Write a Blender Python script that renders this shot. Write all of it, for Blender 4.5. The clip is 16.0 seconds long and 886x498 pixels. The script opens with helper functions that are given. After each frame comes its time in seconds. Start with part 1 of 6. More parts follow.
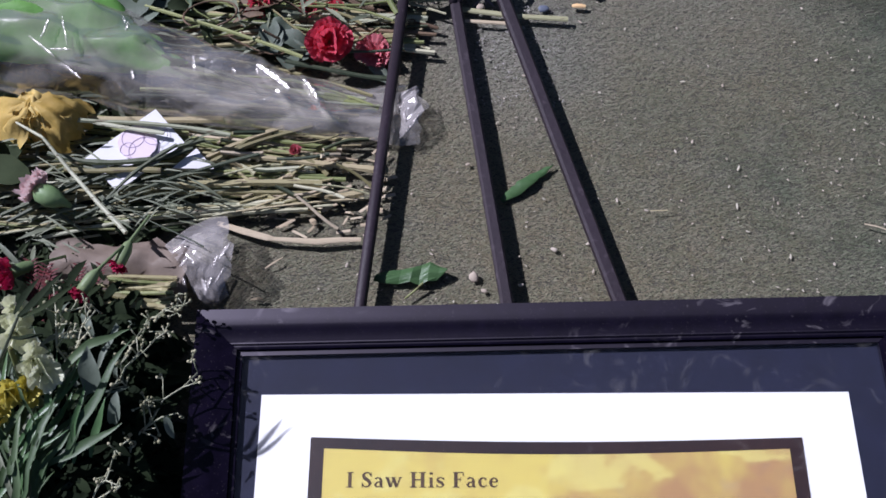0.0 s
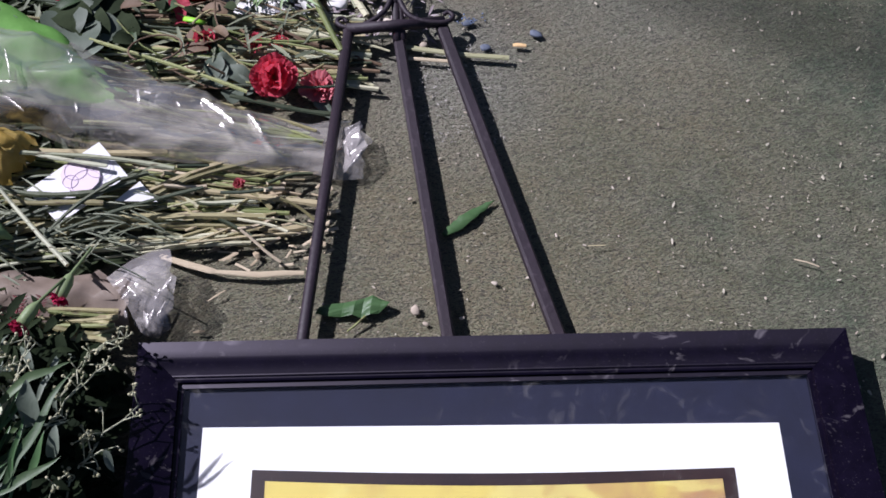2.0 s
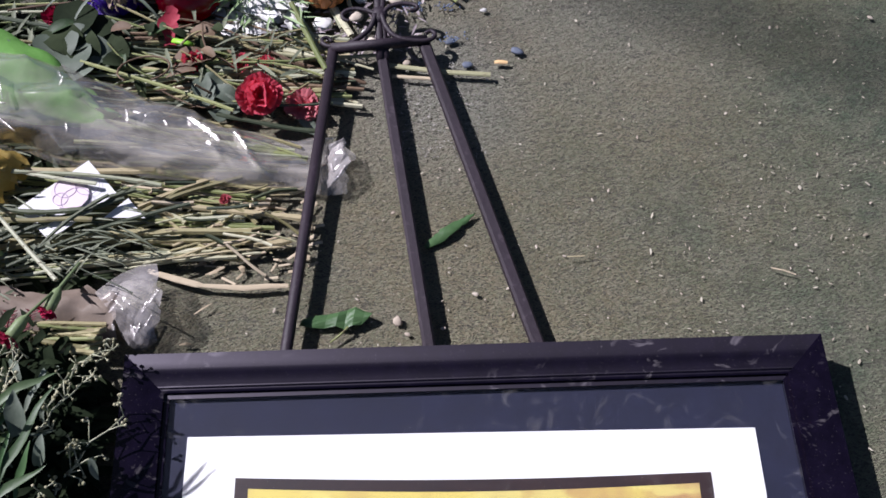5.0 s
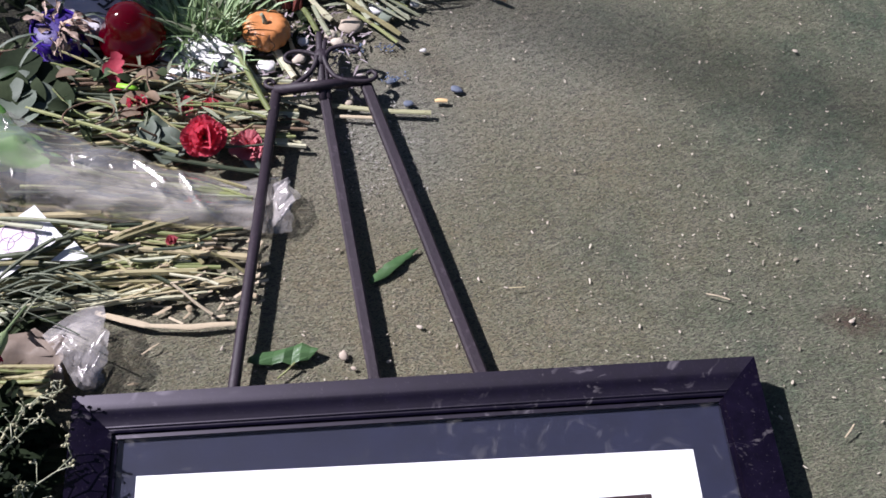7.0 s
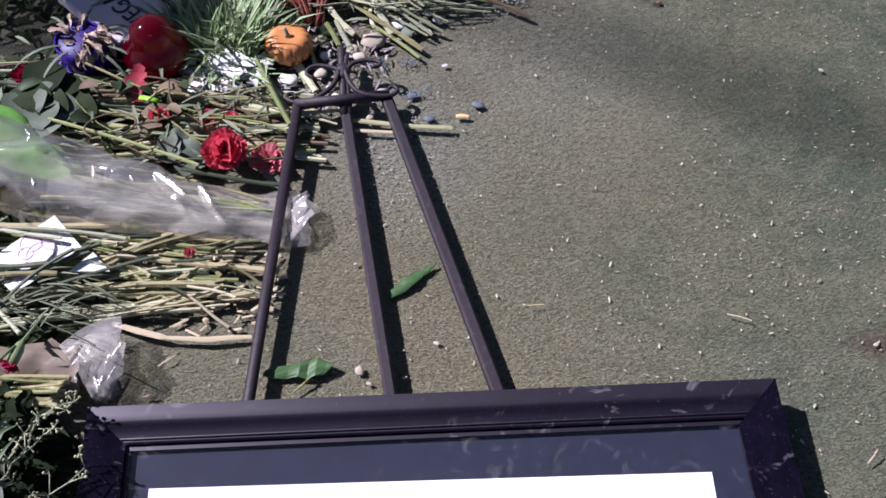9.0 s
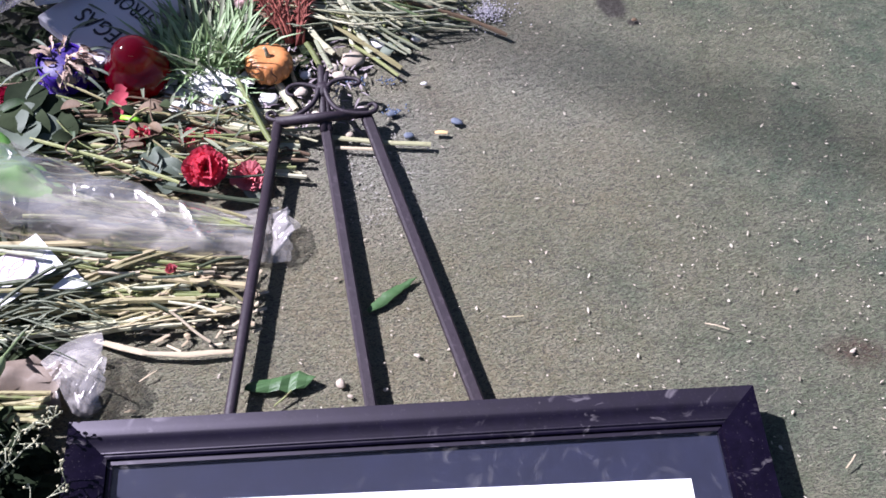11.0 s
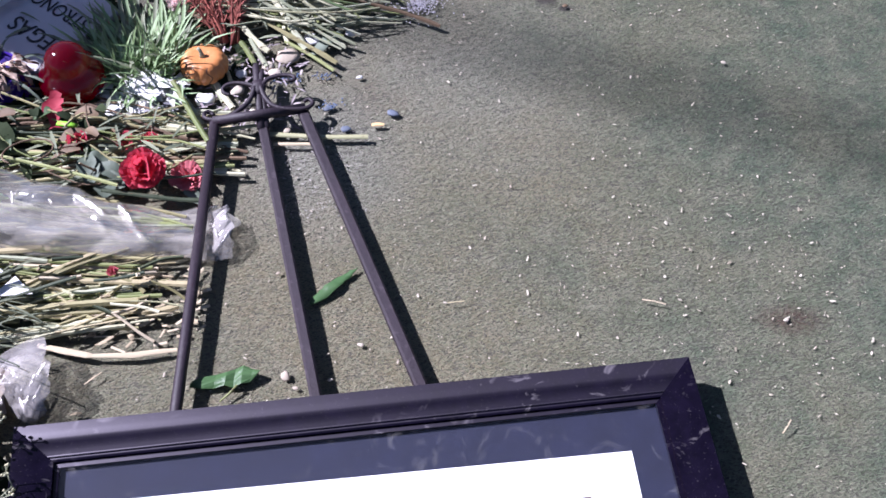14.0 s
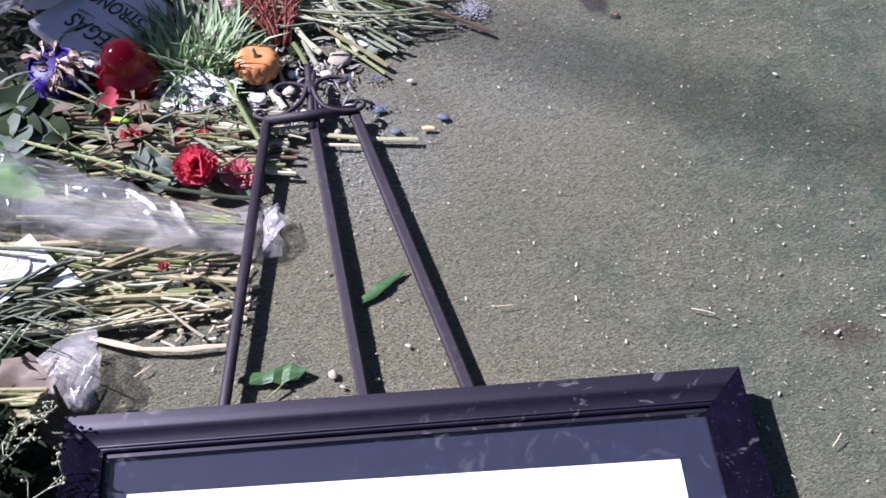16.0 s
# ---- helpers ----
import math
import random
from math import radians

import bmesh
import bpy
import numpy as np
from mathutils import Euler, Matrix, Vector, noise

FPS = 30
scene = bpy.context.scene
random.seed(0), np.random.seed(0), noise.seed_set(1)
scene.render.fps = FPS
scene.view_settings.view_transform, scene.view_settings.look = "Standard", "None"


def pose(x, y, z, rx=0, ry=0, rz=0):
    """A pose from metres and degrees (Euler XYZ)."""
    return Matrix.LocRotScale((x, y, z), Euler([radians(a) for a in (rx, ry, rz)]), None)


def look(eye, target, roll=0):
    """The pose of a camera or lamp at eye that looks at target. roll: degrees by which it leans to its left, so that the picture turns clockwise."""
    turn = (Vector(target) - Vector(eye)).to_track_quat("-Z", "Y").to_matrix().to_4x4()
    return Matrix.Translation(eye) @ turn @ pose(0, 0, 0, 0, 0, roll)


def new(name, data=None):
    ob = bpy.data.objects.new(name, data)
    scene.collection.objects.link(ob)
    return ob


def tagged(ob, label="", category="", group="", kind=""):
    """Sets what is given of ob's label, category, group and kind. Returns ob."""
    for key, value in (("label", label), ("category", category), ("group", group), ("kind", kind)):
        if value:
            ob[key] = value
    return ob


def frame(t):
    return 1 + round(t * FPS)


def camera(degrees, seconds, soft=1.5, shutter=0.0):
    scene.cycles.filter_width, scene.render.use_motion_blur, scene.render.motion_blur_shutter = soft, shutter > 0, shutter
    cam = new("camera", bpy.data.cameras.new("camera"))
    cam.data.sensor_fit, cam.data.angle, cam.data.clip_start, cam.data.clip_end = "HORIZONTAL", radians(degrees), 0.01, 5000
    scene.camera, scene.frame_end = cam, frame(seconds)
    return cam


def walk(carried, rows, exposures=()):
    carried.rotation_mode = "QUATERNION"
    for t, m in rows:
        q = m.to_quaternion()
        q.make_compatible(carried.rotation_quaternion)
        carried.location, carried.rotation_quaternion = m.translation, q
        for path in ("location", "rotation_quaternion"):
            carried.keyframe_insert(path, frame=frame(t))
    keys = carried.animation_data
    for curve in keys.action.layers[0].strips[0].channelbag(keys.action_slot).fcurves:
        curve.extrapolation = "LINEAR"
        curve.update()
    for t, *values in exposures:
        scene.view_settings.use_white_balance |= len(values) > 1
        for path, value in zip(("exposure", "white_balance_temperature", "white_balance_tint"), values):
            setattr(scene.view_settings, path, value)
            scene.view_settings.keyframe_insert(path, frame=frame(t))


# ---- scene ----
cam = camera(44.9, 16.0, 1.6)
PATH = [
    (0, (-0.101, -0.407, 1.01), (-0.113, 0.47, -0.788), -1.3),
    (0.5, (-0.115, -0.408, 1.009), (-0.102, 0.447, -0.8), 0.3),
    (1, (-0.116, -0.42, 1.015), (0.006, 0.494, -0.76), 6.7),
    (1.5, (-0.101, -0.425, 1.021), (-0.009, 0.52, -0.739), 4.7),
    (2, (-0.097, -0.413, 1.025), (-0.008, 0.516, -0.744), 4.5),
    (2.5, (-0.068, -0.425, 1.031), (0.021, 0.539, -0.719), 2.8),
    (3, (-0.063, -0.423, 1.032), (0.014, 0.528, -0.726), 2.4),
    (5.3, (-0.064, -0.44, 1.042), (0.001, 0.542, -0.699), 2.4),
    (5.5, (-0.055, -0.442, 1.048), (0.022, 0.56, -0.681), 2.5),
    (6, (-0.048, -0.453, 1.055), (0.065, 0.562, -0.665), 3.5),
    (6.5, (-0.04, -0.462, 1.055), (0.098, 0.557, -0.66), 4.2),
    (7, (-0.046, -0.454, 1.061), (0.094, 0.573, -0.649), 4.4),
    (7.5, (-0.039, -0.457, 1.054), (0.124, 0.567, -0.657), 5.2),
    (8, (-0.034, -0.454, 1.046), (0.094, 0.569, -0.668), 3.7),
    (8.5, (-0.042, -0.442, 1.051), (0.066, 0.569, -0.671), 3.5),
    (8.7, (-0.04, -0.445, 1.054), (0.053, 0.589, -0.656), 3.0),
    (10.8, (-0.032, -0.477, 1.043), (0.075, 0.622, -0.625), 2.9),
    (11, (-0.027, -0.475, 1.052), (0.087, 0.63, -0.611), 2.9),
    (11.5, (-0.022, -0.479, 1.064), (0.124, 0.673, -0.565), 3.3),
    (12, (-0.015, -0.486, 1.062), (0.149, 0.67, -0.562), 3.3),
    (12.5, (-0.025, -0.479, 1.057), (0.099, 0.652, -0.587), 2.7),
    (13, (-0.027, -0.474, 1.064), (0.133, 0.659, -0.576), 4.1),
    (13.5, (-0.025, -0.49, 1.049), (0.114, 0.626, -0.605), 3.4),
    (14, (0.007, -0.496, 1.061), (0.176, 0.601, -0.604), 2.6),
    (14.5, (0.019, -0.504, 1.05), (0.189, 0.597, -0.61), 1.3),
    (15, (0.012, -0.502, 1.053), (0.195, 0.597, -0.608), 2.3),
    (15.5, (0.006, -0.499, 1.056), (0.183, 0.596, -0.608), 3.3),
    (16, (-0.021, -0.504, 1.054), (0.102, 0.618, -0.597), 2.0),
]
EXPOSURES = [(0, 0.08, 5570, 21), (1.5, 0.18, 5720, 20), (3, 0.26, 5870, 20), (5.5, 0.36, 5920, 19), (6, 0.48, 5970, 19), (6.5, 0.49, 5970, 19), (7, 0.6, 5970, 19), (8.5, 0.52, 5870, 21), (11, 1.07, 5720, 23), (12, 1.2, 5720, 24), (13.5, 1.13, 5570, 24), (14.5, 0.98, 5560, 23), (16, 1.0, 5540, 23)]
walk(cam, [(t, look(eye, target, roll)) for t, eye, target, roll in PATH], EXPOSURES)

# ---- world, sun, exposure ----
SUN_AZ, SUN_EL = radians(155), radians(44)
sun_dir = Vector((math.cos(SUN_AZ) * math.cos(SUN_EL), math.sin(SUN_AZ) * math.cos(SUN_EL), math.sin(SUN_EL)))
world = bpy.data.worlds.new("sky")
world.use_nodes = True
scene.world = world
wn = world.node_tree
sky = wn.nodes.new("ShaderNodeTexSky")
sky.sky_type = "NISHITA"
sky.sun_disc = False
sky.sun_elevation = SUN_EL
sky.sun_rotation = math.atan2(sun_dir.x, sun_dir.y)
wn.nodes["Background"].inputs["Strength"].default_value = 0.031
wn.links.new(sky.outputs[0], wn.nodes["Background"].inputs["Color"])
sun = new("sun", bpy.data.lights.new("sun", "SUN"))
sun.data.energy = 5.0
sun.data.angle = radians(0.53)
sun.data.color = (1.0, 0.96, 0.92)
sun.matrix_world = look(sun_dir * 30, (0, 0, 0))


# ---- materials ----
class Nodes:
    """Short hand for one material's node tree."""

    def __init__(self, name):
        self.mat = bpy.data.materials.new(name)
        self.mat.use_nodes = True
        self.tree = self.mat.node_tree
        self.shader = self.tree.nodes["Principled BSDF"]

    def add(self, kind, operation="", data_type="", blend_type="", vector_type=""):
        node = self.tree.nodes.new("ShaderNode" + kind)
        if operation:
            node.operation = operation
        if data_type:
            node.data_type = data_type
        if blend_type:
            node.blend_type = blend_type
        if vector_type:
            node.vector_type = vector_type
        return node

    def link(self, a, b):
        self.tree.links.new(a, b)

    def coords(self, scale=(1, 1, 1), kind="Object"):
        tc, mp = self.add("TexCoord"), self.add("Mapping")
        self.link(tc.outputs[kind], mp.inputs["Vector"])
        mp.inputs["Scale"].default_value = scale
        return mp.outputs["Vector"]

    def noise(self, scale, detail=4.0, rough=0.6, vector=None, distortion=0.0):
        n = self.add("TexNoise")
        n.inputs["Scale"].default_value, n.inputs["Detail"].default_value = scale, detail
        n.inputs["Roughness"].default_value, n.inputs["Distortion"].default_value = rough, distortion
        if vector is not None:
            self.link(vector, n.inputs["Vector"])
        return n.outputs["Fac"]

    def span(self, value, a, b, to0=0.0, to1=1.0):
        r = self.add("MapRange")
        r.inputs["From Min"].default_value, r.inputs["From Max"].default_value = a, b
        r.inputs["To Min"].default_value, r.inputs["To Max"].default_value = to0, to1
        self.link(value, r.inputs["Value"])
        return r.outputs["Result"]

    def math(self, op, a, b=None):
        m = self.add("Math", operation=op)
        for i, v in enumerate((a, b)):
            if v is None:
                continue
            if isinstance(v, (int, float)):
                m.inputs[i].default_value = v
            else:
                self.link(v, m.inputs[i])
        return m.outputs[0]

    def mix(self, fac, a, b, blend="MIX"):
        m = self.add("Mix", data_type="RGBA", blend_type=blend)
        for i, v in ((0, fac), (6, a), (7, b)):
            if isinstance(v, (int, float)):
                m.inputs[i].default_value = v
            elif isinstance(v, tuple):
                m.inputs[i].default_value = (*v, 1)
            else:
                self.link(v, m.inputs[i])
        return m.outputs[2]

    def bump(self, height, strength=0.4, distance=0.002):
        b = self.add("Bump")
        b.inputs["Strength"].default_value, b.inputs["Distance"].default_value = strength, distance
        self.link(height, b.inputs["Height"])
        self.link(b.outputs["Normal"], self.shader.inputs["Normal"])

    def set(self, **values):
        for key, value in values.items():
            socket = self.shader.inputs[key.replace("_", " ")]
            if isinstance(value, (int, float)):
                socket.default_value = value
            elif isinstance(value, tuple):
                socket.default_value = (*value, 1)
            else:
                self.link(value, socket)
        return self.mat


def plain(name, low, high, scale=60, rough=0.6, bump=0.3, stretch=(1, 1, 1), island=True, sheen=0.0, metal=0.0, fleck=None, translucent=0.0):
    """A surface that goes from colour low to high with coarse and fine noise, and a little from piece to piece."""
    n = Nodes(name)
    v = n.coords(stretch)
    coarse, fine = n.noise(scale * 0.25, 3, 0.5, v), n.noise(scale * 2.5, 5, 0.7, v)
    f = n.math("ADD", n.math("MULTIPLY", coarse, 0.6), n.math("MULTIPLY", fine, 0.4))
    if island:
        geo, info = n.add("NewGeometry"), n.add("ObjectInfo")
        r = n.math("FRACT", n.math("ADD", geo.outputs["Random Per Island"], info.outputs["Random"]))
        f = n.math("ADD", n.math("MULTIPLY", f, 0.6), n.math("MULTIPLY", r, 0.4))
    colour = n.mix(n.span(f, 0.28, 0.72), low, high)
    if fleck:
        spots = n.noise(scale * 1.3, 3, 0.6, v)
        colour = n.mix(n.span(spots, 0.6, 0.68), colour, fleck)
    n.bump(fine, bump)
    mat = n.set(Base_Color=colour, Roughness=rough, Metallic=metal)
    if translucent:
        t, m, out = n.add("BsdfTranslucent"), n.add("MixShader"), n.tree.nodes["Material Output"]
        n.link(colour, t.inputs["Color"])
        m.inputs[0].default_value = translucent
        n.link(n.shader.outputs[0], m.inputs[1])
        n.link(t.outputs[0], m.inputs[2])
        n.link(m.outputs[0], out.inputs["Surface"])
    return mat


def turf_material(name, blades):
    n = Nodes(name)
    v = n.coords()
    xyz = n.add("SeparateXYZ")
    n.link(v, xyz.inputs[0])
    big, mid = n.noise(4.5, 4, 0.6, v), n.noise(30, 4, 0.65, v)
    # dry and dusty round the easel, greener away from it
    away_x, away_y = n.math("ADD", xyz.outputs["X"], 0.15), n.math("MULTIPLY", n.math("SUBTRACT", xyz.outputs["Y"], 0.25), 0.4)
    away = n.math("SQRT", n.math("ADD", n.math("MULTIPLY", away_x, away_x), n.math("MULTIPLY", away_y, away_y)))
    green = n.math("ADD", n.span(away, 0.0, 0.9, 0.0, 1.05), n.math("MULTIPLY", n.math("SUBTRACT", big, 0.5), 1.6))
    colour = n.mix(n.span(green, 0.1, 0.9), (0.212, 0.177, 0.11), (0.071, 0.091, 0.062))
    colour = n.mix(n.span(mid, 0.38, 0.72, 0.0, 0.75), colour, (0.212, 0.196, 0.143))

    def stain(x, y, sx, sy, turn, soft):
        mp = n.add("Mapping", vector_type="TEXTURE")
        mp.inputs["Location"].default_value, mp.inputs["Scale"].default_value = (x, y, 0), (sx, sy, 1)
        mp.inputs["Rotation"].default_value = (0, 0, radians(turn))
        n.link(v, mp.inputs["Vector"])
        ln = n.add("VectorMath", operation="LENGTH")
        n.link(mp.outputs[0], ln.inputs[0])
        d = n.math("ADD", ln.outputs["Value"], n.math("MULTIPLY", n.math("SUBTRACT", n.noise(60, 3, 0.6, v), 0.5), 0.8))
        return n.span(d, 1.0 + soft, 1.0 - soft)

    dark = n.math("MAXIMUM", stain(0.26, 0.683, 0.042, 0.021, -22, 0.22), n.math("MAXIMUM", stain(0.304, 0.626, 0.019, 0.032, 16, 0.22), stain(0.331, 0.589, 0.009, 0.006, 0, 0.3)))
    colour = n.mix(n.math("MULTIPLY", dark, 0.95), colour, (0.022, 0.015, 0.012))
    brown = n.math("MAXIMUM", stain(0.502, 0.067, 0.034, 0.017, -8, 0.5), n.math("MAXIMUM", n.math("MULTIPLY", stain(0.2, 0.67, 0.04, 0.05, 0, 0.8), 0.35), n.math("MULTIPLY", stain(0.045, 0.445, 0.035, 0.03, 20, 0.8), 0.4)))
    colour = n.mix(n.math("MULTIPLY", brown, 0.85), colour, (0.075, 0.04, 0.03))
    dust = n.math("MAXIMUM", stain(-0.03, 0.37, 0.09, 0.1, 20, 0.8), n.math("MULTIPLY", stain(0.14, 0.5, 0.15, 0.12, -20, 0.9), 0.6))
    colour = n.mix(n.math("MULTIPLY", dust, 0.65), colour, (0.3, 0.29, 0.26))
    if blades:
        geo = n.add("NewGeometry")
        r = geo.outputs["Random Per Island"]
        before = colour
        colour = n.mix(n.span(r, 0.0, 0.45, 0.16, 0.0), colour, (0.09, 0.083, 0.058))
        colour = n.mix(n.span(r, 0.45, 0.75, 0.0, 0.35), colour, (0.115, 0.165, 0.085))
        colour = n.mix(n.span(r, 0.94, 0.98, 0.0, 0.3), colour, (0.4, 0.36, 0.26))
        colour = n.mix(dark, colour, before)
    else:
        colour = n.mix(n.span(n.noise(420, 3, 0.7, v), 0.35, 0.7), (0.06, 0.058, 0.044), colour)
        colour = n.mix(0.38, colour, (0.045, 0.043, 0.033))
        n.bump(n.noise(350, 4, 0.7, v), 0.8, 0.003)
    return n.set(Base_Color=colour, Roughness=0.75)


TURF, TURF_BLADE = turf_material("turf_backing", False), turf_material("turf_fibre", True)
METAL = plain("painted_metal", (0.014, 0.008, 0.014), (0.026, 0.015, 0.025), 90, 0.6, 0.3, island=False, fleck=(0.042, 0.029, 0.04))
STEM = [
    plain("stem_green", (0.14, 0.17, 0.05), (0.32, 0.34, 0.14), 40, 0.55, 0.3, (1, 6, 6), fleck=(0.13, 0.095, 0.055)),
    plain("stem_olive", (0.2, 0.18, 0.08), (0.42, 0.37, 0.19), 40, 0.6, 0.3, (1, 6, 6), fleck=(0.13, 0.095, 0.055)),
    plain("stem_tan", (0.27, 0.22, 0.11), (0.54, 0.46, 0.28), 40, 0.65, 0.3, (1, 6, 6), fleck=(0.13, 0.095, 0.055)),
    plain("stem_grey", (0.24, 0.26, 0.16), (0.52, 0.52, 0.38), 40, 0.6, 0.3, (1, 6, 6), fleck=(0.13, 0.095, 0.055)),
    plain("stem_dark", (0.03, 0.045, 0.025), (0.09, 0.105, 0.055), 40, 0.55, 0.3, (1, 6, 6)),
]
STEM_PALE = plain("stem_pale", (0.36, 0.35, 0.2), (0.64, 0.61, 0.43), 40, 0.6, 0.3, (1, 6, 6), fleck=(0.13, 0.095, 0.055))
PALE_WOOD = plain("pale_wood", (0.36, 0.28, 0.175), (0.62, 0.52, 0.37), 50, 0.7, 0.4, (1, 8, 8))
CUT = plain("cut_stem_end", (0.5, 0.42, 0.26), (0.66, 0.58, 0.4), 200, 0.8)
LILY = plain("lily_leaf", (0.05, 0.095, 0.036), (0.125, 0.185, 0.085), 50, 0.5, 0.2, translucent=0.2)
LEAF = plain("fresh_leaf", (0.07, 0.15, 0.055), (0.14, 0.235, 0.1), 50, 0.35, 0.3, translucent=0.3)
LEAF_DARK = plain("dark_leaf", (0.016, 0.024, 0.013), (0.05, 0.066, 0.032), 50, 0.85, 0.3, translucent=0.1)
# near-black leaf: the deep shade beside the frame is put into its colour
SHADE_LEAF = plain("shade_leaf", (0.006, 0.011, 0.005), (0.022, 0.033, 0.014), 50, 0.85, 0.3, translucent=0.1)
SHADE_LEAF.node_tree.nodes["Principled BSDF"].inputs["Specular IOR Level"].default_value = 0.12
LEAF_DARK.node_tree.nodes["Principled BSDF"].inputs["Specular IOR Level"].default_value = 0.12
LEAF_GREY = plain("eucalyptus_leaf", (0.085, 0.11, 0.078), (0.19, 0.225, 0.175), 50, 0.6, 0.3, translucent=0.15)
LEAF_MID = plain("green_leaf", (0.028, 0.06, 0.018), (0.075, 0.125, 0.04), 50, 0.6, 0.3, translucent=0.2)
LEAF_SAGE = plain("sage_leaf", (0.12, 0.14, 0.09), (0.28, 0.3, 0.2), 50, 0.6, 0.3, translucent=0.2)
LEAF_LIGHT = plain("pale_leaf", (0.13, 0.2, 0.08), (0.3, 0.38, 0.19), 50, 0.5, 0.3, translucent=0.25)
GRASS = plain("long_grass", (0.19, 0.31, 0.12), (0.44, 0.56, 0.32), 50, 0.5, 0.2, translucent=0.25)
DRY_LEAF = plain("dry_leaf", (0.1, 0.06, 0.035), (0.22, 0.15, 0.09), 60, 0.7, 0.4)
RED = plain("red_petal", (0.5, 0.025, 0.062), (0.76, 0.1, 0.155), 70, 0.7, 0.2, translucent=0.45)
FADED_RED = plain("faded_red_petal", (0.46, 0.075, 0.1), (0.7, 0.22, 0.25), 70, 0.7, 0.2, translucent=0.35)
CRIMSON = plain("crimson_petal", (0.25, 0.004, 0.03), (0.55, 0.02, 0.1), 70, 0.6, 0.3, translucent=0.2)
PINK = plain("pink_petal", (0.78, 0.58, 0.58), (0.9, 0.78, 0.77), 70, 0.6, 0.2, translucent=0.45)
YELLOW = plain("yellow_petal", (0.5, 0.33, 0.06), (0.82, 0.64, 0.24), 40, 0.7, 0.5, translucent=0.25)
CREAM = plain("cream_petal", (0.6, 0.62, 0.36), (0.85, 0.86, 0.66), 60, 0.6, 0.3, translucent=0.25)
RUST = plain("rust_plume", (0.17, 0.04, 0.03), (0.4, 0.12, 0.085), 90, 0.8)
RED_FERN = plain("red_fern", (0.05, 0.003, 0.005), (0.14, 0.008, 0.012), 90, 0.7)
WHITE_BIT = plain("white_petal", (0.6, 0.58, 0.56), (0.84, 0.82, 0.8), 90, 0.6)
SNAP = plain("lemon_petal", (0.55, 0.46, 0.05), (0.8, 0.72, 0.2), 60, 0.6, 0.3, translucent=0.3)
CHIP = plain("stone_chip", (0.3, 0.26, 0.19), (0.58, 0.53, 0.43), 300, 0.9)
GRIT = plain("grey_grit", (0.22, 0.205, 0.185), (0.48, 0.455, 0.42), 300, 0.9)
STONE = plain("pale_stone", (0.4, 0.33, 0.26), (0.66, 0.58, 0.49), 120, 0.8)
BLUE = plain("blue_bead", (0.06, 0.09, 0.17), (0.16, 0.22, 0.36), 120, 0.3)
GREY_BLUE = plain("grey_pebble", (0.08, 0.1, 0.14), (0.16, 0.18, 0.24), 120, 0.6)
LAVENDER = plain("lavender_grain", (0.4, 0.37, 0.41), (0.64, 0.61, 0.66), 200, 0.7)
ORANGE = plain("pumpkin_skin", (0.5, 0.18, 0.05), (0.62, 0.26, 0.09), 60, 0.45, 0.3, island=False, fleck=(0.72, 0.36, 0.15))
ORANGE_BIT = plain("orange_chip", (0.68, 0.4, 0.16), (0.8, 0.54, 0.27), 90, 0.6)
INK = plain("black_ink", (0.012, 0.011, 0.014), (0.025, 0.022, 0.028), 90, 0.6, 0.0)
PURPLE_INK = plain("violet_pen", (0.24, 0.17, 0.33), (0.34, 0.26, 0.44), 90, 0.6, 0.0)
PAPER = plain("white_paper", (0.74, 0.73, 0.74), (0.84, 0.83, 0.85), 30, 0.7, 0.1, island=False)
PINK_PAPER = plain("pink_print", (0.7, 0.56, 0.64), (0.78, 0.66, 0.73), 30, 0.7, 0.1, island=False)
CARTON = plain("white_carton", (0.52, 0.49, 0.53), (0.66, 0.63, 0.67), 20, 0.6, 0.1, island=False)
SEED = plain("seed_pod", (0.17, 0.17, 0.09), (0.5, 0.47, 0.31), 90, 0.6)
LIME = plain("lime_tape", (0.25, 0.6, 0.03), (0.35, 0.75, 0.06), 60, 0.5, 0.1)
RED_CLOTH = plain("red_tissue", (0.4, 0.02, 0.05), (0.6, 0.08, 0.12), 60, 0.7, 0.3, translucent=0.3)
TISSUE = plain("green_tissue", (0.13, 0.36, 0.06), (0.26, 0.52, 0.13), 25, 0.6, 0.5, island=False, translucent=0.3)
KRAFT = plain("brown_wrap", (0.19, 0.14, 0.105), (0.4, 0.32, 0.265), 26, 0.6, 0.3, island=False, translucent=0.3)
CONCRETE = plain("galvanised_steel", (0.3, 0.3, 0.3), (0.42, 0.42, 0.42), 10, 0.5, 0.1)


